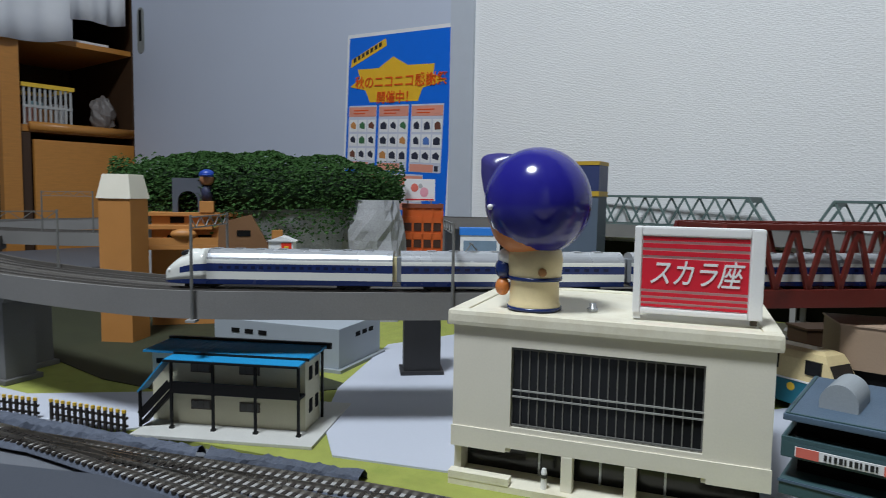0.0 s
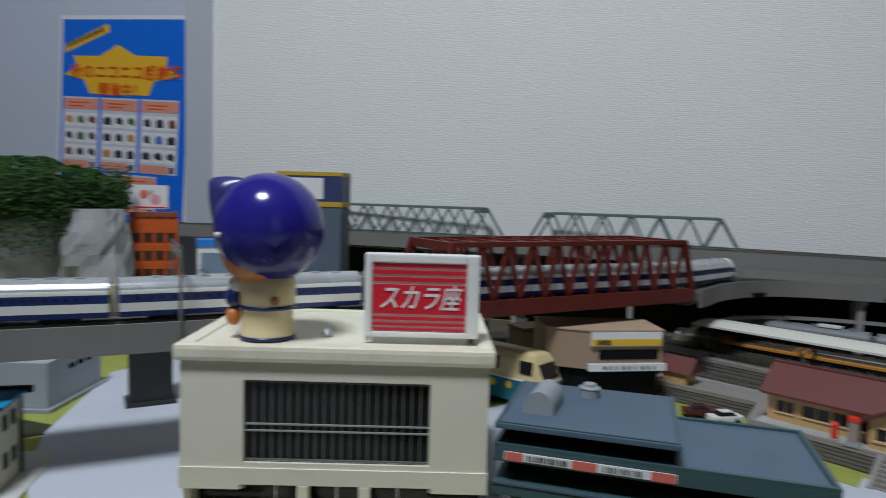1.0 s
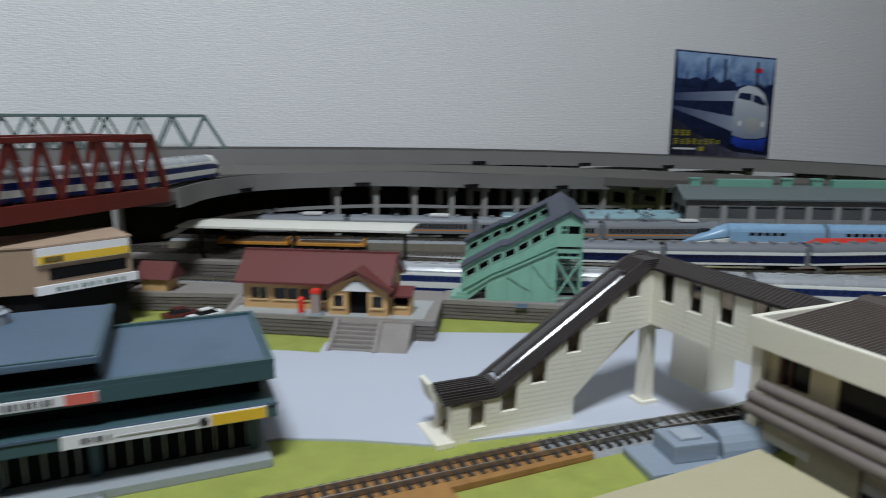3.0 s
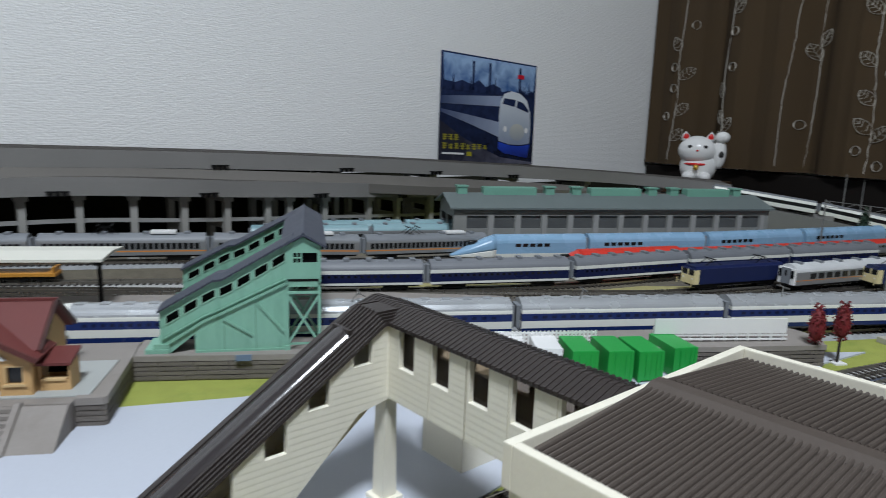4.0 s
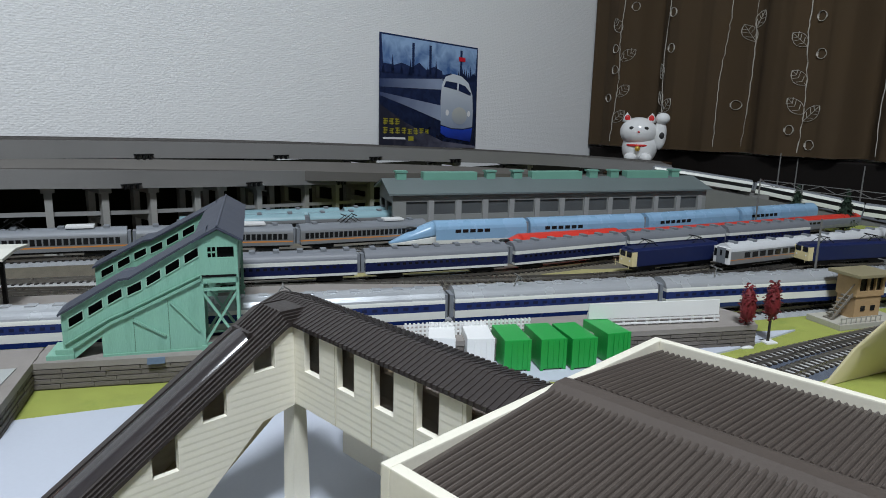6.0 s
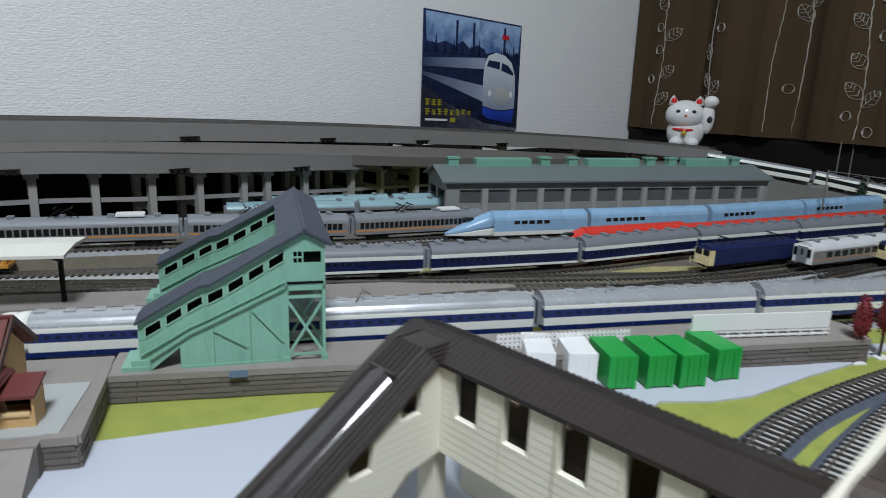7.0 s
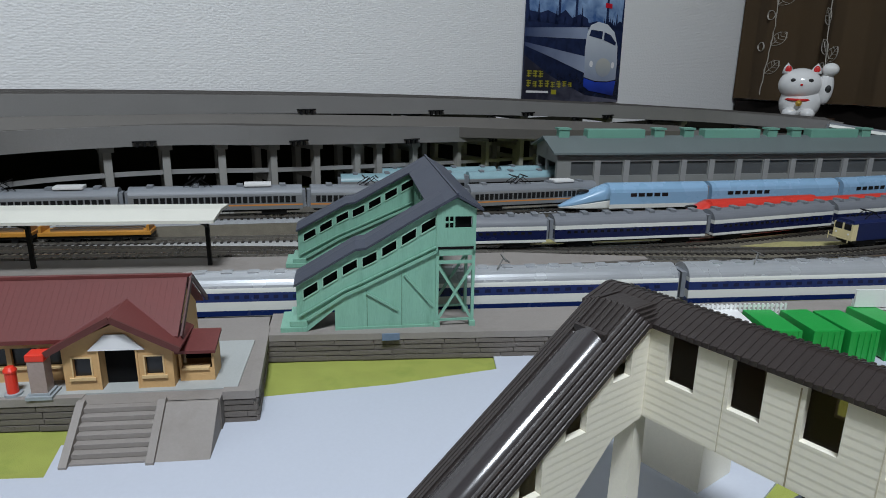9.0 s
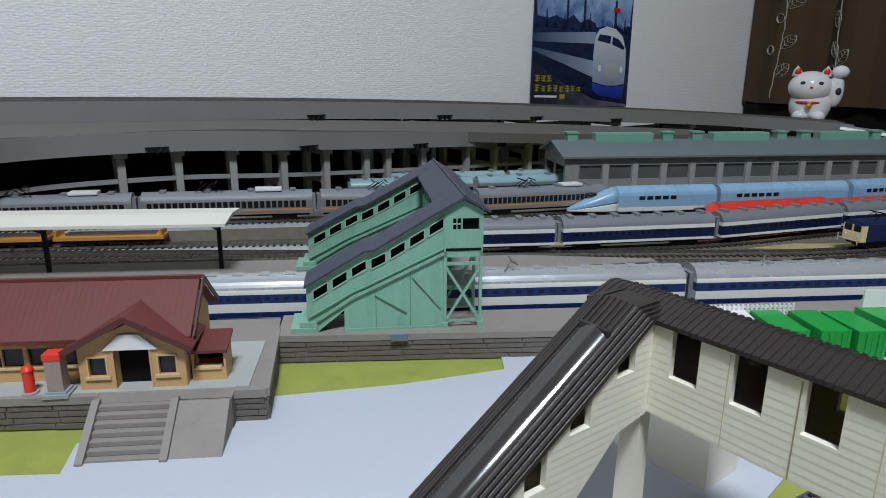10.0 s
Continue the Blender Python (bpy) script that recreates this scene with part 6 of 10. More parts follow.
track("track", Lline([(0.15, 0.86), (0.30, 0.885), (0.50, 0.90), (0.82, 0.965)]), "yard track under the sky-blue train")
track("track", Lline([(0.20, 0.80), (0.30, 0.822), (0.55, 0.865), (0.82, 0.92)]), "yard track under the red train")
track("track", Lline([(0.30, 0.70), (0.50, 0.728), (0.72, 0.777), (0.86, 0.81)]), "yard track under the railcar")
track("track", Lline([(0.45, 0.685), (0.60, 0.735), (0.69, 0.735), (0.85, 0.74)]), "yard track under the second locomotive")
track("track", Lline([(-0.06, 0.948), (0.10, 0.962), (0.25, 0.979)]), "track leading into the engine shed")
track("track", Lline([(-0.06, 0.984), (0.10, 0.996), (0.25, 1.012)]), "track leading into the engine shed")
track("front_track", smooth_line([(-0.085, 0.2835, 0), (-0.02, 0.2880, 0), (0.060, 0.2886, 0)], 0.02), "near straight track on pale ballast", single=True, width=0.010, bed=M_PALEBALLAST)
track("front_track", smooth_line([(0.060, 0.2886, 0), (0.14, 0.2886, 0), (0.215, 0.2882, 0)], 0.02), "near straight track on ochre ballast", single=True, width=0.011, bed=M_BALLASTBROWN)
track("front_track", smooth_line([(0.215, 0.2882, 0), (0.25, 0.2880, 0), (0.285, 0.2870, 0)], 0.02), "near straight track on grey ballast", single=True, width=0.011)
track("front_track", smooth_line([(0.285, 0.2870, 0), (0.36, 0.280, 0), (0.43, 0.272, 0), (0.51, 0.270, 0), (0.60, 0.252, 0), (0.72, 0.215, 0), (0.90, 0.15, 0)], 0.02), "curved track past the station building", single=True, bed=M_DARKROCK)
track("front_track", smooth_line([(0.32, 0.265, 0), (0.40, 0.240, 0), (0.50, 0.240, 0), (0.60, 0.231, 0), (0.74, 0.19, 0), (0.92, 0.12, 0)], 0.02), "curved track past the station building", bed=M_DARKROCK)
track("siding_track", smooth_line([(-0.64, 0.092, 0), (-0.53, 0.132, 0), (-0.4713, 0.1497, 0), (-0.4213, 0.1610, 0), (-0.3663, 0.1709, 0), (-0.3216, 0.1795, 0), (-0.2795, 0.1857, 0), (-0.20, 0.196, 0)], 0.02), "siding branch curving off along the board edge", single=True, bed=M_DARKROCK, width=0.010)
track("siding_track", smooth_line([(-0.4213, 0.1615, 0), (-0.3959, 0.1685, 0), (-0.352, 0.1831, 0), (-0.2989, 0.1987, 0), (-0.2525, 0.210, 0), (-0.17, 0.232, 0), (-0.085, 0.2560, 0)], 0.02), "siding with a turnout on dark ballast", single=True, bed=M_DARKROCK, width=0.010)
track("siding_track", smooth_line([(-0.4713, 0.1480, 0), (-0.4426, 0.1570, 0), (-0.40, 0.1735, 0), (-0.3514, 0.1905, 0), (-0.2972, 0.2125, 0), (-0.2489, 0.2316, 0), (-0.218, 0.243, 0), (-0.085, 0.2835, 0)], 0.02), "siding with a turnout on dark ballast", single=True, bed=M_DARKROCK, width=0.012)


# -- yard trains --
def line_cars(pts, start, pitch, n, z, make):
    return string_cars(Lline(pts), start, pitch, n, 0.0, z, make)


M_NAVY = mat("navy_coach_paint", (0.008, 0.013, 0.060), 0.28, var=0.08, bump=0.02)
B583 = [(0.0060, 0.0082, M_SHINWHITE, "lower_side"), (0.0082, 0.0160, M_NAVY, "window_band"), (0.0160, 0.0192, M_SHINWHITE, "upper_side"), (0.0192, 0.0268, M_ROOF583, "roof")]
coach = car("sleeper_coach", pose(0, 0, 0), 0.137, 0.0098, 0.0270, B583, "dark blue and white express coach with a grey roof", "express coaches", 7, (0.0128, 0.0148, 20, 0.5, 0.012, 0.126))
first = []


def from_first(ob):
    def make(i, m):
        if ob.name in first:
            return copy_thing(ob, m)
        first.append(ob.name)
        ob.matrix_basis = m
        return ob
    return make


line_cars([(-0.12, 0.7480), (0.012, 0.7490), (0.152, 0.752), (0.302, 0.764), (0.437, 0.795), (0.694, 0.843), (0.85, 0.875)], 0.140, 0.1405, 5, 0.0056, from_first(coach))

BLOCAL = [(0.0065, 0.0098, M_STEEL, "lower_side"), (0.0098, 0.0111, M_ORBAND, "stripe"), (0.0111, 0.0205, M_STEEL, "window_side"), (0.0205, 0.0262, M_TRAINGREY, "roof")]
local = car("commuter_car", pose(0, 0, 0), 0.146, 0.0098, 0.0265, BLOCAL, "silver commuter train car with orange stripes", "commuter train cars", 4, (0.0124, 0.0182, 26, 0.74, 0.006, 0.140))
bm = bmesh.new()
for x in (0.045, 0.050):
    add_beam(bm, (x, -0.005, 0.0265), (x + 0.010, -0.004, 0.0335), 0.0006)
    add_beam(bm, (x, 0.005, 0.0265), (x + 0.010, 0.004, 0.0335), 0.0006)
    add_beam(bm, (x + 0.018, -0.005, 0.0265), (x + 0.008, -0.004, 0.0335), 0.0006)
add_beam(bm, (0.050, -0.008, 0.0338), (0.050, 0.008, 0.0338), 0.0009)
add_beam(bm, (0.062, -0.008, 0.0338), (0.062, 0.008, 0.0338), 0.0009)
part("pantograph", bm, M_BLACKP, local)
part("cooler", B((0.095, 0.118, -0.006, 0.006, 0.0262, 0.0288), bevel=0.0008), M_WHITE, local, "white roof cooler")
string_cars(LOCAL, 0.0635, 0.150, 4, 0.0, 0.0056, from_first(local))

BTEAL = [(0.0065, 0.0120, M_STEEL, "lower_side"), (0.0120, 0.0160, M_WINDOW, "window_band"), (0.0160, 0.0195, M_STEEL, "upper_side"), (0.0195, 0.0262, M_TEAL, "roof")]
teal = car("teal_roof_car", pose(0, 0, 0), 0.137, 0.0098, 0.0265, BTEAL, "stored train car with a pale teal roof", "stored train cars", 4)
mk = from_first(teal)
line_cars([(-0.06, 0.948), (0.10, 0.962), (0.30, 0.985)], 0.046, 0.140, 2, 0.0056, mk)
line_cars([(-0.06, 0.984), (0.10, 0.996), (0.30, 1.018)], 0.090, 0.140, 2, 0.0056, mk)


def bullet(m, w, h, nose_len, body, roof, lower, label, windows=True, flip=False):
    """A streamlined end car with its nose towards -x."""
    c = thing("streamlined_car", m, label, "train car")
    ln = 0.157
    part("lower_side", strip(0.0040, 0.0082, w, h, nose_len, ln), lower, c)
    part("side", strip(0.0082, h * 0.80, w, h, nose_len, ln), body, c)
    part("roof", strip(h * 0.80, h * 0.995, w, h, nose_len, ln), roof, c)
    ts = [0, 0.12, 0.25, 0.4, 0.55, 0.7, 0.82, 0.92, 1.0]

    def ring(t, lo, hi):
        ww = w * max(0.10, 1 - t**2.2) ** 0.6
        hh = h * (1 - 0.78 * t**1.15)
        zz = [lo + (hi - lo) * i / 6 for i in range(7)]
        p = [(half_width(z, w, h) / w * ww, 0.0040 + (z - 0.0040) * max(0.12, (hh - 0.004) / (h - 0.0040))) for z in zz]
        return p + [(-y, z) for y, z in reversed(p)]
    lip = 0.0125 if windows else 0.0082
    part("nose_lower", loft([[(nose_len * (1 - t), y, z) for y, z in ring(t, 0.0040, lip)] for t in ts]), lower, c, smooth=True)
    part("nose", loft([[(nose_len * (1 - t), y, z) for y, z in ring(t, lip, h * 0.995)] for t in ts]), body, c, "long sloping nose", smooth=True)
    part("windscreen", ball(0.0040, (nose_len * 0.50, 0, h * 0.715), (1.7, 1.1, 0.50)), M_WINDOW, c, smooth=True)
    if windows:
        n = 5
        for i in range(n):
            for s in (-1, 1):
                y = s * w
                part("window", B((nose_len + 0.022 + 0.0085 * i, nose_len + 0.0285 + 0.0085 * i, min(y, y - s * 0.001) - (0.0002 if s < 0 else 0), max(y, y - s * 0.001) + (0.0002 if s > 0 else 0), h * 0.55, h * 0.68), bevel=0.0), M_WINDOW, c)
    bogies(c, ln)
    return c


def mid_bullet(name, w, h, body, roof, lower, label, group, win=True):
    bands = [(0.0040, 0.0082, lower, "lower_side"), (0.0082, h * 0.80, body, "side"), (h * 0.80, h * 0.995, roof, "roof")]
    return car(name, pose(0, 0, 0), 0.157, w, h, bands, label, group, 0, (h * 0.55, h * 0.68, 6, 0.72, 0.020, 0.072) if win else None)


BL = [(0.206, 0.878), (0.30, 0.885), (0.50, 0.90), (0.82, 0.965), (0.98, 1.00)]
lead = bullet(pose(0, 0, 0), 0.0106, 0.0285, 0.050, M_LIGHTBLUE, M_LIGHTBLUE, M_SHINWHITE, "sky-blue bullet train end car with a long sloping nose")
mids = mid_bullet("sky_blue_car", 0.0106, 0.0285, M_LIGHTBLUE, M_LIGHTBLUE, M_SHINWHITE, "sky-blue double-deck bullet train car", "sky-blue train cars")
mkm = from_first(mids)


def blue_make(i, m):
    if i == 0:
        lead.matrix_basis = m
        return lead
    return mkm(i, m)


line_cars(BL, 0.0, 0.160, 4, 0.0056, blue_make)

RD = [(0.300, 0.818), (0.55, 0.860), (0.82, 0.915), (0.95, 0.94)]
rlead = bullet(pose(0, 0, 0), 0.0100, 0.0225, 0.034, M_TRAINRED, M_TRAINRED, M_TRAINRED, "bright red train end car with a low nose", windows=False)
rmid = mid_bullet("red_car", 0.0100, 0.0200, M_TRAINGREY, M_TRAINRED, M_STEEL, "grey train car with a bright red roof", "red train cars")
rmk = from_first(rmid)


def red_make(i, m):
    if i == 0:
        rlead.matrix_basis = m
        return rlead
    return rmk(i, m)


line_cars(RD, 0.0, 0.140, 4, 0.0056, red_make)


def locomotive(m):
    l = thing("electric_locomotive", m, "dark blue electric locomotive with cream ends", "locomotive", "electric locomotives")
    ln, w, h = 0.112, 0.0095, 0.0235
    part("body", B((0.006, ln - 0.006, -w, w, 0.0065, h - 0.002), bevel=0.0008), M_LOCOBLUE, l)
    for x0, x1 in ((0.0, 0.006), (ln - 0.006, ln)):
        part("cab_front", B((x0, x1, -w * 0.97, w * 0.97, 0.0065, 0.0150), bevel=0.0008), M_LOCOCREAM, l, "cream lower cab front")
        part("cab_pillar", B((x0 + 0.0001, x1 - 0.0001, -w * 0.96, -w * 0.78, 0.0150, 0.0205), (x0 + 0.0001, x1 - 0.0001, w * 0.78, w * 0.96, 0.0150, 0.0205), (x0 + 0.0001, x1 - 0.0001, -0.0009, 0.0009, 0.0150, 0.0205)), M_LOCOCREAM, l, "cream window pillars")
        part("cab_upper", B((x0 + 0.0004, x1 - 0.0004, -w * 0.95, w * 0.95, 0.0145, h - 0.0022), bevel=0.0008), M_LOCOBLUE, l)
        for y in (-0.0045, 0.0045):
            part("windscreen", B((x0 - 0.0002, x1 + 0.0002, y - 0.0032, y + 0.0032, 0.0158, 0.0200)), M_WINDOW, l)
            part("headlight", lathe([(0.0009, -0.0005), (0.0009, ln * 0.055)], 8), M_WHITE, l, at=pose(x0 + 0.0002, y * 1.3, 0.0118, 0, 90, 0))
    part("roof", extrude_x([(-w * 0.95, h - 0.0022), (w * 0.95, h - 0.0022), (w * 0.7, h), (-w * 0.7, h)], 0.002, ln - 0.002), M_LOCOBLUE, l)
    for x in (0.025, ln - 0.025):
        part("pantograph", beams(((x - 0.009, -0.005, h), (x, -0.004, h + 0.0055), 0.0005), ((x - 0.009, 0.005, h), (x, 0.004, h + 0.0055), 0.0005), ((x + 0.009, -0.005, h), (x, -0.004, h + 0.0055), 0.0005), ((x + 0.009, 0.005, h), (x, 0.004, h + 0.0055), 0.0005), ((x, -0.008, h + 0.0058), (x, 0.008, h + 0.0058), 0.0008)), M_BLACKP, l)
    part("underframe", B((0.004, ln - 0.004, -w * 0.85, w * 0.85, 0.0040, 0.0065)), M_BLACKP, l)
    part("railing", beams(((-0.004, -w, 0.0085), (-0.004, w, 0.0085), 0.0005), ((-0.004, -w, 0.0055), (-0.004, -w, 0.0115), 0.0005), ((-0.004, w, 0.0055), (-0.004, w, 0.0115), 0.0005)), M_LOCOCREAM, l)
    bogies(l, ln)
    return l


loco = locomotive(L(0.408, 0.7365, 0.0056, 11))
copy_thing(loco, L(0.6025, 0.7320, 0.0056, 2))

BDC = [(0.0065, 0.0105, M_STEEL, "lower_side"), (0.0105, 0.0112, M_ORBAND, "stripe"), (0.0112, 0.0190, M_STEEL, "window_side"), (0.0190, 0.0260, mat("pale_grey_railcar_roof", (0.55, 0.56, 0.57), 0.5), "roof")]
dc = car("silver_railcar", pose(0, 0, 0), 0.137, 0.0098, 0.0262, BDC, "silver railcar with a white front and dark windows", "silver railcars", 5, (0.0122, 0.0175, 9, 0.7, 0.02, 0.12))
part("front", B((-0.0008, 0.0016, -0.0094, 0.0094, 0.0065, 0.0225), bevel=0.0006), M_WHITE, dc, "white front end")
part("front_door", B((-0.0014, -0.0008, -0.0018, 0.0018, 0.008, 0.0215)), M_WHITE, dc)
part("door_window", B((-0.0017, -0.0014, -0.0010, 0.0010, 0.0145, 0.0200)), M_WINDOW, dc)
part("coupler", B((-0.0045, -0.0008, -0.0016, 0.0016, 0.0050, 0.0072)), M_BLACKP, dc)
for y in (-0.0058, 0.0058):
    part("front_window", B((-0.0012, -0.0008, y - 0.0026, y + 0.0026, 0.0130, 0.0205)), M_WINDOW, dc)
line_cars([(0.508, 0.7300), (0.72, 0.777), (0.86, 0.81)], 0.0, 0.1405, 2, 0.0056, from_first(dc))

# train on the far curve
far = car("far_coach", pose(0, 0, 0), 0.150, 0.0100, 0.0217, [(0.0035, 0.0095, M_SHINWHITE, "lower_side"), (0.0095, 0.0150, M_WINDOW, "window_band"), (0.0150, 0.0192, M_SHINWHITE, "upper_side"), (0.0192, 0.0215, M_TRAINGREY, "roof")], "white train car with a dark window band on the far curve", "far train cars", 0)
tl = smooth_line([(1.170, 0.640, 0.049), (1.211, 0.555, 0.039), (1.262, 0.470, 0.025), (1.291, 0.402, 0.013), (1.307, 0.327, 0.002), (1.312, 0.24, 0.000), (1.31, 0.10, 0.000)], 0.02)
string_cars(tl, 0.0, 0.154, 3, 0.0, 0.003, from_first(far))
emb = thing("curve_embankment", pose(0, 0, 0), "grey embankment under the far curve", "embankment", kind="structure")
part("bed", sweep(tl, [(-0.022, -0.05), (-0.016, 0.0), (0.016, 0.0), (0.022, -0.05)]), M_PIERDARK, emb)


# -- engine shed --
def shed():
    s = thing("engine_shed", L(0.222, 0.9440, 0, 3.0), "long grey engine shed with green roof vents", "building")
    ln, w, ze, zr = 0.436, 0.074, 0.0560, 0.0690
    wall = mat("grey_shed_wall", (0.235, 0.240, 0.230), 0.6, var=0.1)
    win = [(0.016 + 0.0345 * i, 0.042 + 0.0345 * i) for i in range(12)]
    bm = B((0, ln, 0, 0.002, 0, 0.030), (0, ln, 0, 0.002, 0.0455, ze))
    x = 0.0
    for a, b in win:
        add_box(bm, x, a, 0, 0.002, 0.030, 0.0455)
        x = b
    add_box(bm, x, ln, 0, 0.002, 0.030, 0.0455)
    part("side_wall", bm, wall, s, "grey wall with a long row of windows")
    part("window_strip", B((0.002, ln - 0.002, 0.0022, 0.0028, 0.029, 0.047)), mat("grey_shed_glass", (0.085, 0.088, 0.09), 0.35, var=0.25), s)
    for a, b in win:
        part("buttress", B((b + 0.001, b + 0.0075, -0.0016, 0.0, 0.0, 0.047)), M_GREYSIDE, s)
    part("back_wall", B((0, ln, w - 0.002, w, 0, ze)), wall, s)
    for x in (0.0, ln - 0.002):
        part("end_frame", B((x, x + 0.002, 0.002, 0.006, 0, ze), (x, x + 0.002, w / 2 - 0.003, w / 2 + 0.003, 0, ze), (x, x + 0.002, w - 0.006, w - 0.002, 0, ze), (x, x + 0.002, 0.006, w - 0.006, 0.044, ze)), wall, s, "gable end frame with two track doors")
        part("end_gable", extrude_x([(0, ze), (w, ze), (w / 2, zr - 0.001)], x, x + 0.002), wall, s)
    # added black sheet for the shade deep in the shed
    part("dark_inside", B((0.05, 0.052, 0.003, w - 0.003, 0, ze)), M_DARK, s)
    part("roof", extrude_x([(-0.006, ze - 0.002), (w / 2, zr - 0.001), (w + 0.006, ze - 0.002), (w + 0.006, ze), (w / 2, zr + 0.001), (-0.006, ze)], -0.006, ln + 0.004), mat("grey_green_shed_roof", (0.135, 0.165, 0.165), 0.6, var=0.1), s, "grey-green roof")
    vent = mat("pale_green_vent", (0.16, 0.36, 0.28), 0.5, var=0.08)
    for a, b in ((0.045, 0.115), (0.190, 0.262), (0.330, 0.395)):
        part("long_vent", B((a, b, w / 2 - 0.007, w / 2 + 0.007, zr - 0.003, zr + 0.0085), bevel=0.0012), vent, s, "long pale green ridge vent")
    for x in (0.018, 0.134, 0.171, 0.280, 0.312, 0.408):
        part("small_vent", B((x - 0.006, x + 0.006, w / 2 - 0.005, w / 2 + 0.005, zr - 0.003, zr + 0.0080), (x - 0.0075, x + 0.0075, w / 2 - 0.0062, w / 2 + 0.0062, zr + 0.0080, zr + 0.0100)), vent, s, "small pale green roof vent")


shed()


# -- fences, containers, small things in the yard --
def picket(m, n, label, h=0.0088, material=M_WHITE):
    f = thing("picket_fence", m, label, "fence")
    ob = part("picket", B((0, 0.0012, 0, 0.0008, 0, h)), material, f)
    for i in range(1, n):
        again(ob, f, pose(i * 0.00265, 0, 0))
    for z in (h * 0.22, h * 0.5, h * 0.80):
        part("rail", B((-0.0005, n * 0.00265 - 0.0009, 0.0008, 0.0015, z - 0.0005, z + 0.0006)), material, f)
    return f


picket(L(0.1630, 0.5680, PZ, -1.8), 31, "white picket fence along the platform")
bd = thing("white_board_fence", L(0.2835, 0.5640, PZ, -3.4), "long white blank board on a low fence", "fence")
part("board", B((0, 0.0935, 0, 0.0012, 0.0058, 0.0160)), M_WHITE, bd)
for i in range(12):
    part("post", B((i * 0.0083, i * 0.0083 + 0.0014, 0.0012, 0.0026, 0, 0.0100)), M_WHITE, bd)
for z in (0.0012, 0.0040):
    part("rail", B((-0.001, 0.0945, 0.0002, 0.0012, z, z + 0.0011)), M_WHITE, bd)


def container(m, material, label):
    c = thing("freight_container", m, label, "container", "freight containers")
    w, ln, h = 0.0160, 0.030, 0.0195
    part("body", B((0, w, 0, ln, 0.0008, h), bevel=0.0006), material, c)
    for x in (0.0, w - 0.0016):
        part("corner_post", B((x - 0.0002, x + 0.0018, -0.0004, 0.0012, 0.0, h), bevel=0.0002), material, c)
    part("door_seam", B((w / 2 - 0.0002, w / 2 + 0.0002, -0.0003, 0.0, 0.002, h - 0.001)), material, c)
    for x in (0.0045, 0.0115):
        part("locking_bar", beams(((x, -0.0004, 0.0025), (x, -0.0004, h - 0.0015), 0.0005)), material, c)
    bm = bmesh.new()
    for i in range(9):
        y = 0.003 + i * 0.0030
        add_box(bm, -0.00006, 0.0, y, y + 0.0010, 0.0022, h - 0.0014)
        add_box(bm, w, w + 0.00006, y, y + 0.0010, 0.0022, h - 0.0014)
    tagged(part("side_rib", bm, material, c), "faint side ribs", kind="stuff")
    for x in (0.0008, w - 0.0034):
        part("foot", B((x, x + 0.0026, 0.0005, 0.004, 0.0, 0.0010)), M_BLACKP, c)
    return c


g = container(L(0.2166, 0.5364, 0.0012, -3), M_CONTAINER, "bright green freight container on the paper road")
for u, v, r in ((0.2387, 0.5344, -1), (0.2576, 0.5320, 1), (0.2830, 0.5365, 4)):
    copy_thing(g, L(u, v, 0.0012, r))
wc = container(L(0.1960, 0.5440, 0.0012, -8), M_WHITE, "white freight container on the paper road")
copy_thing(wc, L(0.1735, 0.5500, 0.0012, -14))


def red_tree(m, seed, label):
    rng = random.Random(seed)
    t = thing("red_tree", m, label, "tree", "red trees")
    part("base", B((-0.0045, 0.0045, -0.0045, 0.0045, 0, 0.0012), bevel=0.0003), M_WHITE, t, "white base plate")
    part("trunk", lathe([(0.0010, 0.001), (0.0008, 0.018), (0.0005, 0.040), (0, 0.043)], 8), M_SLEEPER, t)
    part("inner_crown", lathe([(0.0008, 0.0175), (0.0042, 0.0215), (0.0052, 0.0270), (0.0042, 0.0340), (0.0024, 0.0390), (0.0, 0.0430)], 12), M_REDTREE, t, smooth=True)
    bm = bmesh.new()
    for i in range(300):
        z = 0.0165 + 0.0275 * rng.random()
        k = (z - 0.0165) / 0.0275
        r = 0.0058 * math.sqrt(max(0.05, math.sin(math.pi * (0.12 + 0.80 * k)))) * (0.55 + 0.5 * rng.random())
        a = rng.random() * 6.283
        c = Vector((r * math.cos(a), r * math.sin(a), z))
        s = 0.0008 + 0.0006 * rng.random()
        ax = Vector((rng.uniform(-1, 1), rng.uniform(-1, 1), rng.uniform(-0.6, 1))).normalized()
        q = ax.to_track_quat("Z", "Y").to_matrix()
        vs = [bm.verts.new(c + q @ Vector(p) * s) for p in ((-1, 0, 0), (0, -0.55, 0.25), (1, 0, 0), (0, 0.55, 0.25))]
        bm.faces.new(vs)
    part("crown", bm, M_REDTREE, t, "dark red leaf clusters")
    return t


red_tree(L(0.3920, 0.5495, 0.0), 5, "small dark red model tree on a white base")
red_tree(L(0.4150, 0.5540, 0.0), 9, "small dark red model tree on a white base")


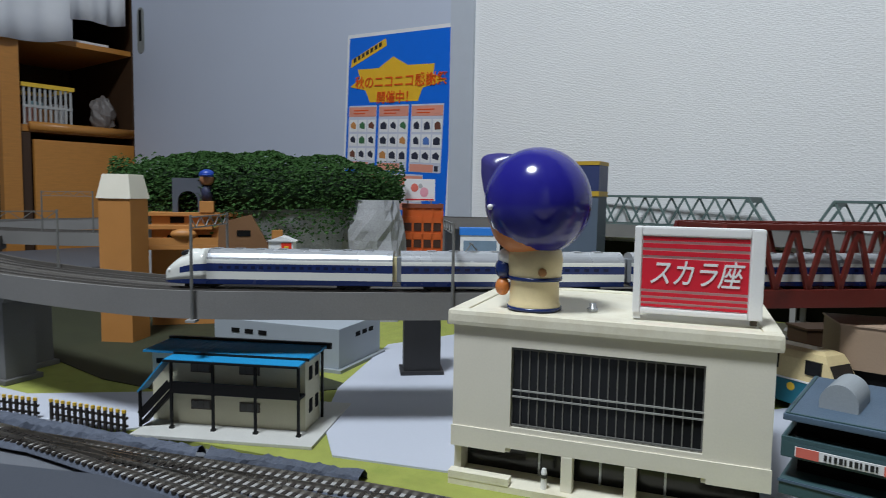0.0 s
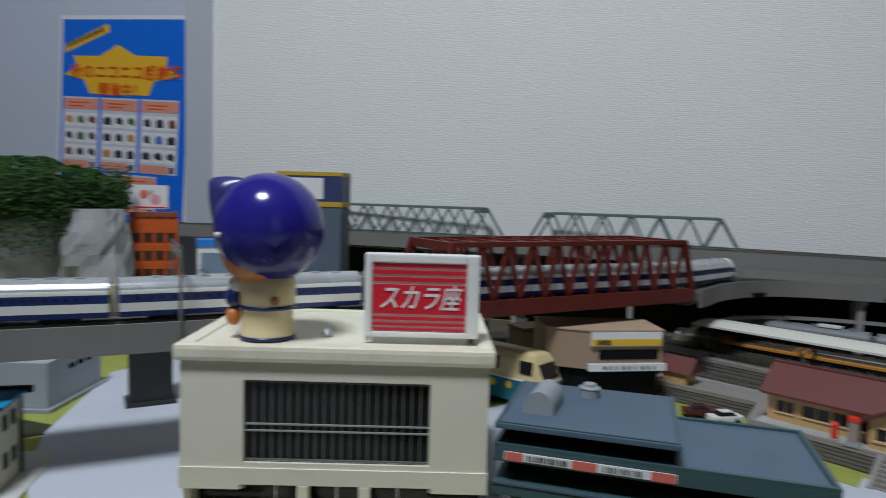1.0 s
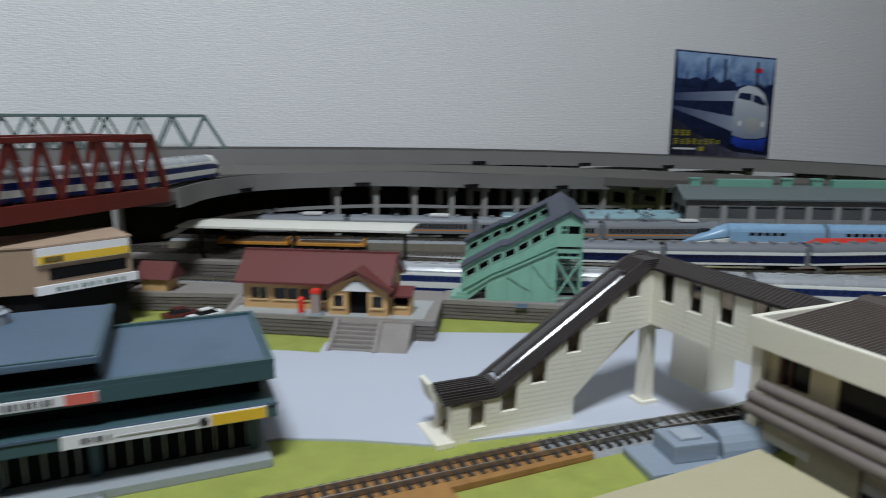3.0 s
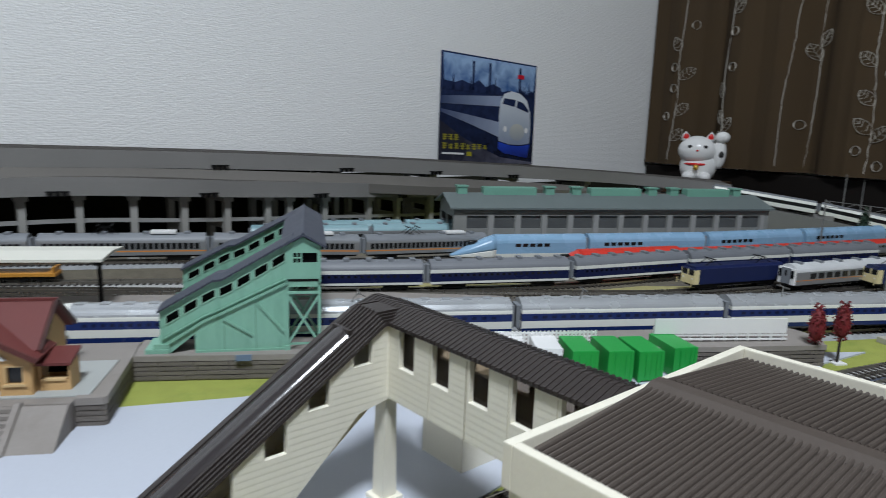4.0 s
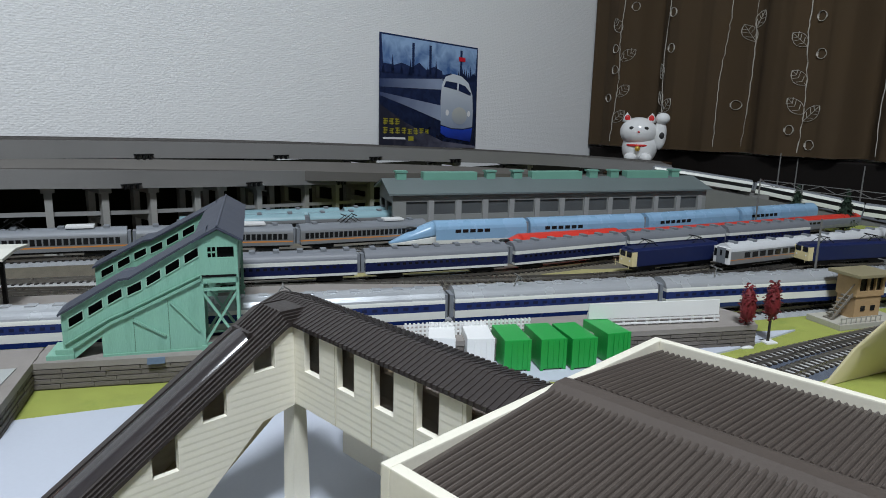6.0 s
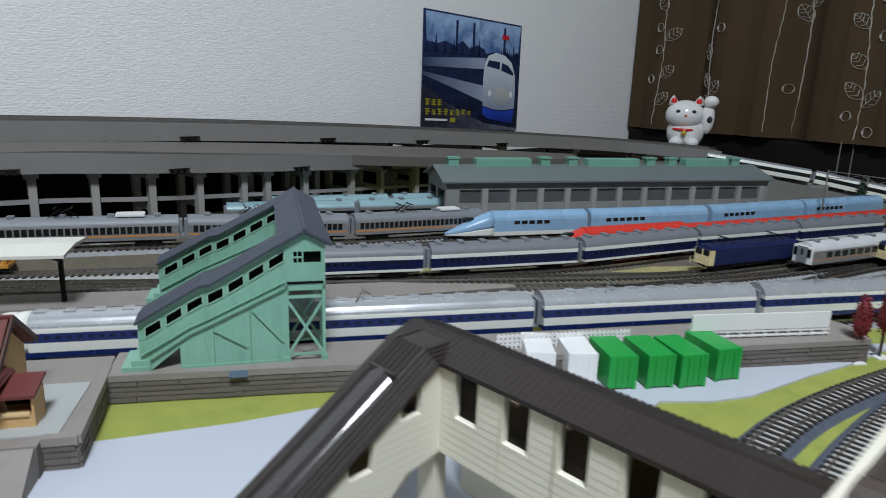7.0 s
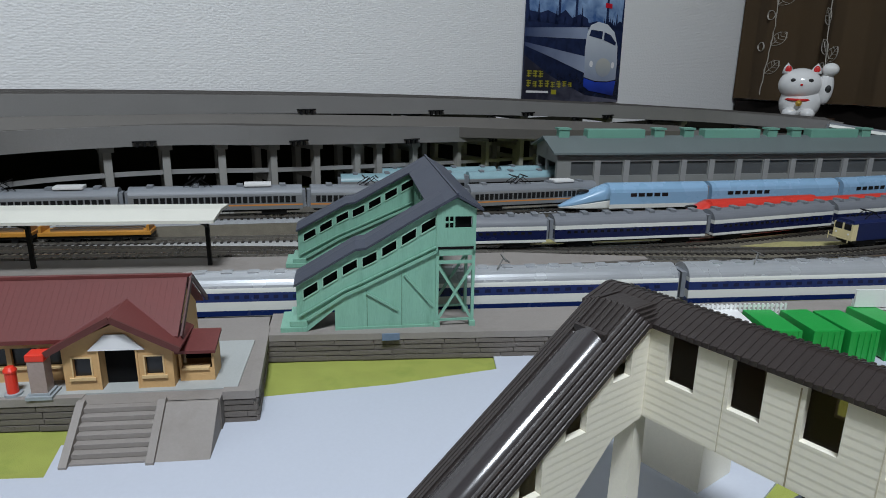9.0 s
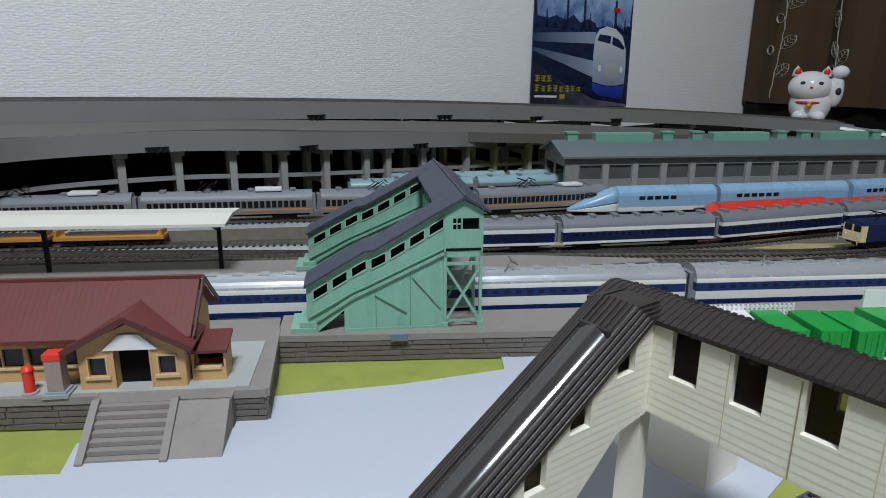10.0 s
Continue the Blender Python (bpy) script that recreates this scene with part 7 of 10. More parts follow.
def fir(x, y, z, h, seed):
    rng = random.Random(seed)
    t = thing("fir_tree", pose(x, y, z), "small dark green model fir tree by the curve", "tree", "fir trees")
    part("trunk", lathe([(0.0016, 0), (0.0010, h * 0.5), (0, h * 0.9)], 7), M_SLEEPER, t)
    part("inner_crown", lathe([(h * 0.20, h * 0.14), (h * 0.13, h * 0.45), (h * 0.06, h * 0.75), (0, h * 0.95)], 9), mat_fir, t)
    bm = bmesh.new()
    for i in range(420):
        k = rng.random()
        zz = h * (0.12 + 0.88 * k)
        r = (1 - k) * h * 0.30 * (0.5 + 0.6 * rng.random())
        a = rng.random() * 6.283
        c = Vector((r * math.cos(a), r * math.sin(a), zz))
        d = Vector((math.cos(a), math.sin(a), -0.5)) * h * 0.055
        s = Vector((-math.sin(a), math.cos(a), 0)) * h * 0.028
        bm.faces.new([bm.verts.new(p) for p in (c - s, c + d, c + s, c - d * 0.4)])
    part("crown", bm, mat_fir, t, "dense dark green needles")


mat_fir = mat("dark_fir_green", (0.014, 0.034, 0.018), 0.8, var=0.4)
for k, (x, y) in enumerate(((1.190, 0.425), (1.200, 0.365), (1.205, 0.300), (1.205, 0.22))):
    fir(x, y, 0.0, 0.060, 20 + k)


def signal_hut():
    h = thing("signal_hut", L(0.5190, 0.5765, 0, 4), "small tan signal box with an outside stair", "building")
    tan = mat("tan_hut_wall", (0.40, 0.265, 0.135), 0.65, var=0.12)
    part("base_slab", B((-0.034, 0.030, -0.010, 0.020, 0.0, 0.0045), bevel=0.0005), mat("grey_hut_base", (0.42, 0.40, 0.34), 0.7), h, "grey slab with a fence")
    part("lower_wall", B((-0.0105, 0.0150, 0.0, 0.016, 0.0045, 0.0215)), tan, h)
    for x in (-0.0045, 0.0055):
        part("window", B((x, x + 0.0042, -0.0004, 0.0, 0.0100, 0.0140)), M_WINDOW, h)
    part("upper_room", B((-0.0115, 0.0160, -0.001, 0.017, 0.0215, 0.0255), (-0.0115, -0.0090, -0.001, 0.017, 0.0255, 0.0370), (0.0135, 0.0160, -0.001, 0.017, 0.0255, 0.0370), (-0.0010, 0.0008, -0.001, 0.0005, 0.0255, 0.0370), (0.0060, 0.0075, -0.001, 0.0005, 0.0255, 0.0370), (-0.009, 0.0135, 0.0150, 0.017, 0.0255, 0.037)), tan, h, "tan upper room with wide windows")
    part("pane", B((-0.009, 0.0135, 0.0008, 0.0012, 0.0255, 0.0370)), M_WINDOW, h)
    part("roof", B((-0.0165, 0.0215, -0.006, 0.022, 0.0370, 0.0395), bevel=0.0006), mat("olive_hut_roof", (0.22, 0.19, 0.11), 0.7), h, "flat olive roof")
    bm = bmesh.new()
    for i in range(7):
        z = 0.0045 + 0.0027 * i
        add_box(bm, -0.0290 + 0.0025 * i, -0.0260 + 0.0025 * i, 0.002, 0.010, z, z + 0.0010)
    add_beam(bm, (-0.030, 0.002, 0.0045), (-0.0115, 0.002, 0.0235), 0.0008, 0.0016)
    add_beam(bm, (-0.030, 0.002, 0.0125), (-0.0115, 0.002, 0.0310), 0.0006, 0.0008)
    part("stair", bm, mat("grey_brown_stair", (0.18, 0.16, 0.13), 0.7), h, "steep outside stair")
    for i in range(9):
        part("fence_post", B((-0.033 + i * 0.0048, -0.0324 + i * 0.0048, -0.0095, -0.0089, 0.0045, 0.0095)), mat_fence_grey, h)
    part("fence_rail", B((-0.0335, 0.007, -0.0094, -0.0090, 0.0085, 0.0093)), mat_fence_grey, h)


mat_fence_grey = mat("grey_fence", (0.38, 0.37, 0.33), 0.6)
signal_hut()


def pole(x, y, z0, z1, rz=0.0, arm=0.0, label="thin grey catenary pole beside the track"):
    p = thing("catenary_pole", pose(x, y, z0, 0, 0, rz), label, "catenary pole", "catenary poles")
    h = z1 - z0
    part("mast", lathe([(0.0012, 0), (0.0009, h)], 8), M_POLE, p)
    part("shoe", B((-0.004, 0.004, -0.003, 0.003, 0.0, 0.0016)), M_GREYSIDE, p)
    if arm:
        bm = bmesh.new()
        add_beam(bm, (0, 0, h * 0.98), (arm, 0, h * 0.98), 0.0008)
        add_beam(bm, (0, 0, h * 0.88), (arm, 0, h * 0.88), 0.0008)
        n = 8
        for i in range(n):
            add_beam(bm, (arm * i / n, 0, h * 0.88 if i % 2 else h * 0.98), (arm * (i + 1) / n, 0, h * 0.98 if i % 2 else h * 0.88), 0.0006)
        part("lattice_beam", bm, M_POLE, p)
        part("far_mast", lathe([(0.0012, 0), (0.0009, h)], 8), M_POLE, p, at=pose(arm, 0, 0))
    return p


pole(-0.380, 0.229, 0.074, 0.142, 128, 0.070)
pole(-0.256, 0.340, 0.074, 0.140, 133, 0.070)
pole(-0.60, 0.166, 0.074, 0.140, 85, 0.070)
pole(-0.86, 0.185, 0.074, 0.140, 75, 0.070)
pole(-0.985, 0.372, 0.095, 0.155, 60, 0.062)
pole(-0.905, 0.425, 0.095, 0.155, 50, 0.062)
for x, y, h, rz, arm in ((0.8494, 0.2996, 0.061, 40, 0.0), (1.2921, 0.4876, 0.097, 40, 0.0), (1.4671, 0.5152, 0.123, 40, 0.0), (1.3497, 0.3833, 0.082, 119, 0.0), (1.0286, 0.2813, 0.074, 75, 0.16), (1.10, 0.215, 0.085, 60, 0.0), (1.19, 0.42, 0.06, 120, 0.0)):
    pole(x, y, 0.0 if x < 1.28 else -0.003, h, rz, arm)


def bracket(line, d, width=0.0):
    """Pole socket on the outer face of the viaduct."""
    q, a = along(line, d)
    b = thing("pole_socket", pose(q.x, q.y, q.z - 0.0125, 0, 0, a), "small black pole socket on the viaduct edge", "bracket", "pole sockets")
    part("plate", B((-0.010, 0.010, -0.0045, -0.0016, 0.0015, 0.0028)), M_BLACKP, b)
    for x in (-0.006, 0.0, 0.006):
        part("peg", B((x - 0.0012, x + 0.0012, -0.0040, -0.0016, -0.0025, 0.0015)), M_BLACKP, b)


for d in (0.06, 0.21, 0.35, 0.49, 0.63):
    bracket([p for p in edge1 if p.x > 0.1], d)
for d in (0.06, 0.22, 0.36, 0.5):
    bracket([p for p in edge2 if p.x > 0.38], d)


# -- houses by the siding --
def blue_house():
    h = thing("blue_roof_house", pose(-0.4092, 0.2039, 0, 0, 0, 30.0), "cream two-storey house with blue roofs and a black balcony", "house")
    w, d = 0.121, 0.083
    part("base_slab", B((0, w, -0.004, d, 0.0, 0.0022), bevel=0.0004), mat("pale_grey_slab", (0.50, 0.50, 0.47), 0.7), h, "pale grey base slab")
    cream = mat("cream_house_wall", (0.66, 0.63, 0.47), 0.55, var=0.06)
    x0, x1, y0, y1 = 0.020, 0.108, 0.021, 0.050
    top = 0.0495
    boxes("wall", cream, h, (x0, x1, y0, y0 + 0.0015, 0.0022, top), (x0, x1, y1 - 0.0015, y1, 0.0022, top), (x0, x0 + 0.0015, y0 + 0.0015, y1 - 0.0015, 0.0022, top), (x1 - 0.0015, x1, y0 + 0.0015, y1 - 0.0015, 0.0022, top), label="cream wall")
    part("wing_wall", B((x0 - 0.021, x0 - 0.0002, y0 + 0.004, y1, 0.0022, top)), cream, h, "cream wing behind the outside stair")
    part("wing_window", B((x0 - 0.018, x0 - 0.011, y0 + 0.0036, y0 + 0.004, 0.0410, 0.0445)), M_DARK, h)
    frame_dark = mat("brown_window_frame", (0.07, 0.055, 0.04), 0.5)
    pane = mat("grey_window", (0.10, 0.10, 0.095), 0.3)
    for x in (0.029, 0.063):
        for z, nm in ((0.0125, "window"), (0.0375, "upper_window")):
            win = part(nm, B((x, x + 0.014, y0 - 0.0005, y0, z, z + 0.0065)), frame_dark, h, "brown window frame")
            for k in range(3):
                part("pane", B((x + 0.0007 + 0.0043 * k, x + 0.0046 + 0.0043 * k, y0 - 0.0008, y0 - 0.0005, z + 0.0008, z + 0.0057)), pane, win)
    for y, z in ((0.028, 0.012), (0.028, 0.034), (0.040, 0.012), (0.040, 0.034)):
        part("side_window", B((x1, x1 + 0.0004, y, y + 0.006, z, z + 0.009)), M_DARK, h)
    part("black_post_rear", B((x1 + 0.0010, x1 + 0.0026, y1 - 0.001, y1 + 0.0008, 0.0022, 0.052)), M_BLACKP, h)
    ra, rb, za, zb = y0 - 0.002, y1 + 0.0025, 0.0497, 0.0505
    part("main_roof", loft([[(x, ra, za), (x, rb, zb), (x, rb, zb + 0.0014), (x, ra, za + 0.0014)] for x in (x0 - 0.024, x1 + 0.004)]), M_BLUEROOF, h, "bright blue roof")
    bm = bmesh.new()
    for k in range(28):
        x = x0 - 0.022 + 0.0042 * k
        add_beam(bm, (x, ra, za + 0.0015), (x, rb, zb + 0.0015), 0.0005, 0.0002)
    tagged(part("roof_seam", bm, M_BLUEROOF, h), "fine standing seams", kind="stuff")
    part("roof_edge", B((x0 - 0.025, x1 + 0.007, rb, rb + 0.0030, zb - 0.0010, zb + 0.0030)), M_BLACKP, h, "black ridge bar")
    part("roof_step", B((x0 - 0.002, x1 + 0.0035, ra - 0.0004, ra, za - 0.0006, za + 0.0014)), M_BLACKP, h, "dark line under the main roof")
    # veranda
    ya = 0.010
    part("veranda_roof", loft([[(x, ya - 0.004, 0.0478), (x, ra - 0.0005, 0.0484), (x, ra - 0.0005, 0.0496), (x, ya - 0.004, 0.0491)] for x in (x0 - 0.002, x1 + 0.001)]), M_BLUEROOF, h, "lower blue veranda roof")
    part("veranda_edge", B((x0 - 0.002, x1 + 0.001, ya - 0.0048, ya - 0.004, 0.0474, 0.0488)), M_BLACKP, h)
    part("stair_roof", loft([[(x, ya - 0.003, z), (x, ya + 0.010, z), (x, ya + 0.010, z + 0.0014), (x, ya - 0.003, z + 0.0014)] for x, z in ((x0 - 0.021, 0.0255), (x0 - 0.0022, 0.0474))]), M_BLUEROOF, h, "blue roof over the outside stair")
    boxes("balcony", M_BLACKP, h, (x0, x1, ya, ya + 0.0014, 0.0258, 0.0335), (x0, x1, ya + 0.0014, y0, 0.0258, 0.0273), label="black balcony")
    for i in range(4):
        x = x0 + (x1 - x0 - 0.0016) * i / 3
        part("post", B((x, x + 0.0016, ya - 0.0002, ya + 0.0014, 0.0022, 0.0478)), M_BLACKP, h)
        part("post_foot", B((x - 0.0006, x + 0.0022, ya - 0.0008, ya + 0.0020, 0.0022, 0.0036)), M_BLACKP, h)
    part("outside_stair", beams(((x0 - 0.021, ya + 0.004, 0.0035), (x0, ya + 0.004, 0.0265), 0.0080, 0.0020), ((x0 - 0.021, ya, 0.0100), (x0, ya, 0.0325), 0.0010, 0.0050)), M_BLACKP, h, "black outside stair")
    part("stair_post", B((x0 - 0.0215, x0 - 0.0200, ya - 0.001, ya + 0.0006, 0.0022, 0.0262)), M_BLACKP, h)


blue_house()

ware = thing("grey_warehouse", pose(-0.4199, 0.3934, 0, 0, 0, 17.0), "plain pale grey warehouse block under the viaduct", "building")
part("body", B((-0.135, 0.0, 0.0, 0.080, 0.003, 0.0385), bevel=0.0006), mat("pale_blue_grey_block", (0.36, 0.40, 0.44), 0.6, var=0.05), ware)
part("base", B((-0.138, 0.004, -0.004, 0.084, 0.0, 0.003)), M_SHOPGREY, ware)
for x in (-0.115, -0.100, -0.085):
    part("window", B((x, x + 0.009, -0.0005, 0.0, 0.0265, 0.0305)), M_DARK, ware)
for y in (0.030, 0.043, 0.056):
    part("side_window", B((0.0, 0.0005, y, y + 0.008, 0.0265, 0.0305)), M_DARK, ware)

tower = thing("brick_tower", pose(-0.660, 0.331, 0, 0, 0, 32.0), "ochre square tower with a white tapered cap", "tower")
part("shaft", B((-0.0345, 0.0, 0.0, 0.033, 0.0, 0.1485), bevel=0.0006), M_OCHRE, tower)
bm = bmesh.new()
vs = [bm.verts.new(p) for p in ((-0.0359, -0.0014, 0.1485), (0.0014, -0.0014, 0.1485), (0.0014, 0.0344, 0.1485), (-0.0359, 0.0344, 0.1485), (-0.0315, 0.003, 0.1734), (-0.003, 0.003, 0.1734), (-0.003, 0.030, 0.1734), (-0.0315, 0.030, 0.1734))]
for f in ((3, 2, 1, 0), (4, 5, 6, 7), (0, 1, 5, 4), (1, 2, 6, 5), (2, 3, 7, 6), (3, 0, 4, 7)):
    bm.faces.new([vs[i] for i in f])
part("cap", bm, M_IVORY, tower, "white tapered cap")


def ochre_house():
    h = thing("ochre_villa", pose(-0.731, 0.390, 0, 0, 0, 52.0) @ Matrix.Diagonal((1.7, 1.3, 1.0, 1.0)), "ochre stepped villa with arches and terraces", "building")
    part("lower_block", B((0.0, 0.079, 0.0, 0.05, 0.0, 0.093), bevel=0.0008), M_OCHRE, h)
    part("terrace", B((-0.004, 0.062, -0.014, 0.0, 0.090, 0.0955), bevel=0.0008), M_OCHRE, h)
    part("terrace_wall", B((-0.004, 0.062, -0.014, -0.011, 0.0955, 0.104)), M_OCHRE, h)
    part("upper_block", B((0.0, 0.060, 0.004, 0.045, 0.093, 0.1280), bevel=0.0008), M_OCHRE, h)
    part("upper_terrace", B((-0.003, 0.040, -0.008, 0.004, 0.1130, 0.1180), bevel=0.0006), M_OCHRE, h)
    part("roof_slab", B((-0.003, 0.060, 0.0, 0.047, 0.1280, 0.1325), bevel=0.0006), M_OCHRE, h)
    brown = mat("brown_gable", (0.20, 0.10, 0.045), 0.55, var=0.1)
    part("brown_gable", extrude_y([(0.044, 0.088), (0.0795, 0.088), (0.071, 0.116), (0.066, 0.131), (0.045, 0.121)], -0.016, 0.004), brown, h, "brown pointed gable")
    for x, z in ((0.010, 0.099), (0.030, 0.099), (0.012, 0.120), (0.0565, 0.106)):
        part("window", B((x, x + 0.009, -0.0165 if x > 0.05 else 0.0034, -0.016 if x > 0.05 else 0.004, z, z + 0.007)), M_DARK, h)
    part("side_ledge", B((0.0795, 0.0870, -0.012, 0.010, 0.0, 0.1130), bevel=0.0006), M_OCHRE, h, "low ochre ledge beside the gable")
    part("ball_finial", ball(0.007, (0.022, -0.012, 0.108), (1.2, 0.8, 0.9)), M_OCHRE, h, smooth=True)


ochre_house()

arch = thing("grey_arch", pose(-0.722, 0.412, 0.1325, 0, 0, 52.0), "dark grey tunnel portal on the hill", "tunnel portal")
bm = bmesh.new()
pts = [(0.0, 0.0), (0.0, 0.040), (0.034, 0.040), (0.034, 0.0), (0.028, 0.0)] + [(0.017 + 0.011 * math.cos(math.pi * k / 8), 0.014 + 0.011 * math.sin(math.pi * k / 8)) for k in range(9)] + [(0.006, 0.0)]
part("portal", extrude_y(pts, 0.0, 0.012), mat("dark_slate_portal", (0.085, 0.095, 0.12), 0.6), arch)
part("tunnel", B((0.002, 0.032, 0.012, 0.014, 0.0, 0.038)), M_DARK, arch)


def small_figure():
    bm = bmesh.new()
    lathe([(0.006, 0.0), (0.0065, 0.012), (0.004, 0.018)], 14, bm)
    a = len(bm.faces)
    ball(0.0085, (0, 0, 0.026), (1, 1, 1), 16, 10, bm)
    b = len(bm.faces)
    ball(0.0090, (0, 0, 0.031), (1, 1, 0.70), 16, 10, bm)
    ball(0.0075, (0.004, -0.007, 0.0300), (0.8, 0.9, 0.16), 14, 8, bm)
    bm.faces.ensure_lookup_table()
    bm.faces.index_update()
    for f in bm.faces:
        f.smooth = True
        f.material_index = 0 if f.index < a else 1 if f.index < b else 2
    me = bpy.data.meshes.new("small_figure")
    bm.to_mesh(me)
    bm.free()
    for m in (mat("navy_cloth_paint", (0.03, 0.035, 0.08), 0.6), mat("tan_figure_paint", (0.42, 0.20, 0.10), 0.5), mat("royal_blue_cap", (0.02, 0.07, 0.40), 0.4)):
        me.materials.append(m)
    o = new("small_figure", me)
    o.matrix_basis = pose(-0.6985, 0.4425, 0.1460, 0, 0, 30)
    return tagged(o, "small toy figure with a blue cap on the villa", "figurine")


small_figure()
part_stand = thing("figure_stand", pose(-0.6985, 0.4425, 0.1325, 0, 0, 52), "small ochre block under the toy figure", "block")
part("block", B((-0.008, 0.008, -0.008, 0.008, 0.0, 0.0135), bevel=0.0006), M_OCHRE, part_stand)


# -- wooded hill --
def hill():
    rng = random.Random(77)
    h = thing("wooded_hill", pose(-0.690, 0.500, 0.0, 0, 0, 42.2), "rocky model hill with a dense dark green tree cover", "hill")
    bm = bmesh.new()
    prof = [(0.17, 0.0), (0.165, 0.05), (0.155, 0.10), (0.15, 0.135), (0.10, 0.16), (0.0, 0.165)]
    n = 40
    rings = []
    for r, z in prof[:-1]:
        ring = []
        for k in range(n):
            a = 2 * math.pi * k / n
            rr = r * (1 + 0.10 * noise.noise(Vector((math.cos(a) * 2, math.sin(a) * 2, z * 25))))
            ring.append(bm.verts.new((rr * math.cos(a), 0.052 + 0.42 * rr * math.sin(a), z)))
        rings.append(ring)
    top = bm.verts.new((0, 0.052, prof[-1][1]))
    for p, q in zip(rings, rings[1:]):
        for k in range(n):
            j = (k + 1) % n
            bm.faces.new((p[k], p[j], q[j], q[k]))
    for k in range(n):
        bm.faces.new((rings[-1][k], rings[-1][(k + 1) % n], top))
    part("rock", bm, M_ROCK, h, "grey crumpled rock flank")
    cliff = bmesh.new()
    rows = []
    for i in range(13):
        z = 0.150 * i / 12
        ring = []
        for k in range(26):
            a = 2 * math.pi * k / 26
            d = Vector((math.cos(a), math.sin(a), 0))
            rr = (0.047 - 0.016 * i / 12) * (1 + 0.26 * noise.noise(d * 1.6 + Vector((0, 0, z * 22))) + 0.16 * noise.noise(d * 4.5 + Vector((3, 0, z * 70))))
            ring.append(cliff.verts.new((0.150 + rr * math.cos(a), 0.006 + 0.75 * rr * math.sin(a), z)))
        rows.append(ring)
    for p, q in zip(rows, rows[1:]):
        for k in range(26):
            j = (k + 1) % 26
            cliff.faces.new((p[k], p[j], q[j], q[k]))
    cliff.faces.new(rows[-1])
    part("cliff", cliff, M_ROCK, h, "pale grey crumpled cliff")
    bm = bmesh.new()

    def inside(a, k):
        return Vector((0.185 * math.cos(a) * k, 0.048 + 0.090 * math.sin(a) * k, 0))
    for i in range(30000):
        a = rng.random() * 2 * math.pi
        k = math.sqrt(rng.random())
        p = inside(a, k)
        zt = 0.155 + 0.048 * math.sqrt(max(0.0, 1 - k**4)) + 0.011 * noise.noise(p * 26) + 0.006 * noise.noise(p * 75)
        low = 0.128 - 0.035 * max(0.0, 1 - abs(p.x - 0.03) / 0.10)
        z = zt if rng.random() < 0.55 else rng.uniform(low, zt)
        if z < zt - 0.004:
            p = inside(a, 0.93 + 0.09 * rng.random() - 0.25 * max(0, (0.15 - z) / 0.05) * abs(math.cos(a)) ** 3)
        c = Vector((p.x, p.y, z))
        s = 0.0012 + 0.0022 * rng.random()
        ax = Vector((rng.uniform(-1, 1), rng.uniform(-1, 0.4), rng.uniform(-0.2, 1))).normalized()
        q = ax.to_track_quat("Z", "Y").to_matrix()
        f = [bm.verts.new(c + q @ Vector(v) * s) for v in ((-1, -0.1, 0), (-0.1, -0.6, 0.35), (1, 0.1, 0), (0.1, 0.6, 0.3))]
        bm.faces.new(f)
    tagged(part("tree_cover", bm, M_LEAF, h, "dark green leaf clumps"), kind="stuff")
    # core far darker than the leaves: shade between the clumps put into colour
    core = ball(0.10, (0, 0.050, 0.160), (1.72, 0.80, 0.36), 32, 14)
    part("foliage_core", core, mat("shaded_foliage_core", (0.012, 0.032, 0.010), 0.9), h)


hill()

mat_bay = mat("dark_brown_bay", (0.06, 0.022, 0.012), 0.5)
apt = thing("orange_apartment_block", pose(-0.5875, 0.6647, 0.0, 0, 0, 41.5), "orange-red three-storey block with dark window bays", "building")
part("shell", B((0.0, 0.054, 0.0015, 0.094, 0.0, 0.1432)), M_ORANGE, apt)
for z in (0.058, 0.080, 0.1025, 0.125):
    part("floor_band", B((-0.0008, 0.0548, 0.0, 0.0015, z - 0.005, z + 0.003)), M_ORANGE, apt)
for i in range(5):
    x = 0.0005 + 0.0132 * i
    part("bay_pier", B((x - 0.001, x + 0.0015, 0.0, 0.0015, 0.06, 0.1432)), M_ORANGE, apt)
for z in (0.064, 0.0865, 0.109):
    for i in range(4):
        part("window_bay", B((0.0022 + 0.0132 * i, 0.0122 + 0.0132 * i, 0.0006, 0.0016, z, z + 0.0105)), mat_bay, apt)
part("parapet", B((-0.001, 0.055, -0.0005, 0.003, 0.1400, 0.1455), (0.0535, 0.055, 0.003, 0.094, 0.1400, 0.1455)), mat("brown_red_side", (0.26, 0.07, 0.035), 0.5), apt)
part("side_wall", B((0.054, 0.0552, 0.003, 0.094, 0.0, 0.140)), mat("brown_red_side_b", (0.24, 0.06, 0.03), 0.5), apt)
ros = thing("roof_billboard", pose(-0.5875, 0.6647, 0.1432, 0, 0, 41.5), "white billboard with pink flower print on the block", "sign")
part("panel", B((0.002, 0.044, 0.018, 0.021, 0.006, 0.036)), M_SIGNWHITE, ros)
for x, z, r, m in ((0.016, 0.024, 0.0052, M_SALMON), (0.029, 0.018, 0.0060, mat("pink_print", (0.75, 0.35, 0.42), 0.5)), (0.024, 0.0265, 0.0030, mat("grey_print", (0.45, 0.45, 0.45), 0.5)), (0.030, 0.018, 0.0035, M_SIGNRED)):
    part("printed_petal", ball(r, (0, 0, 0), (1, 0.06, 1.1), 14, 8), m, ros, at=pose(x, 0.0178, z))
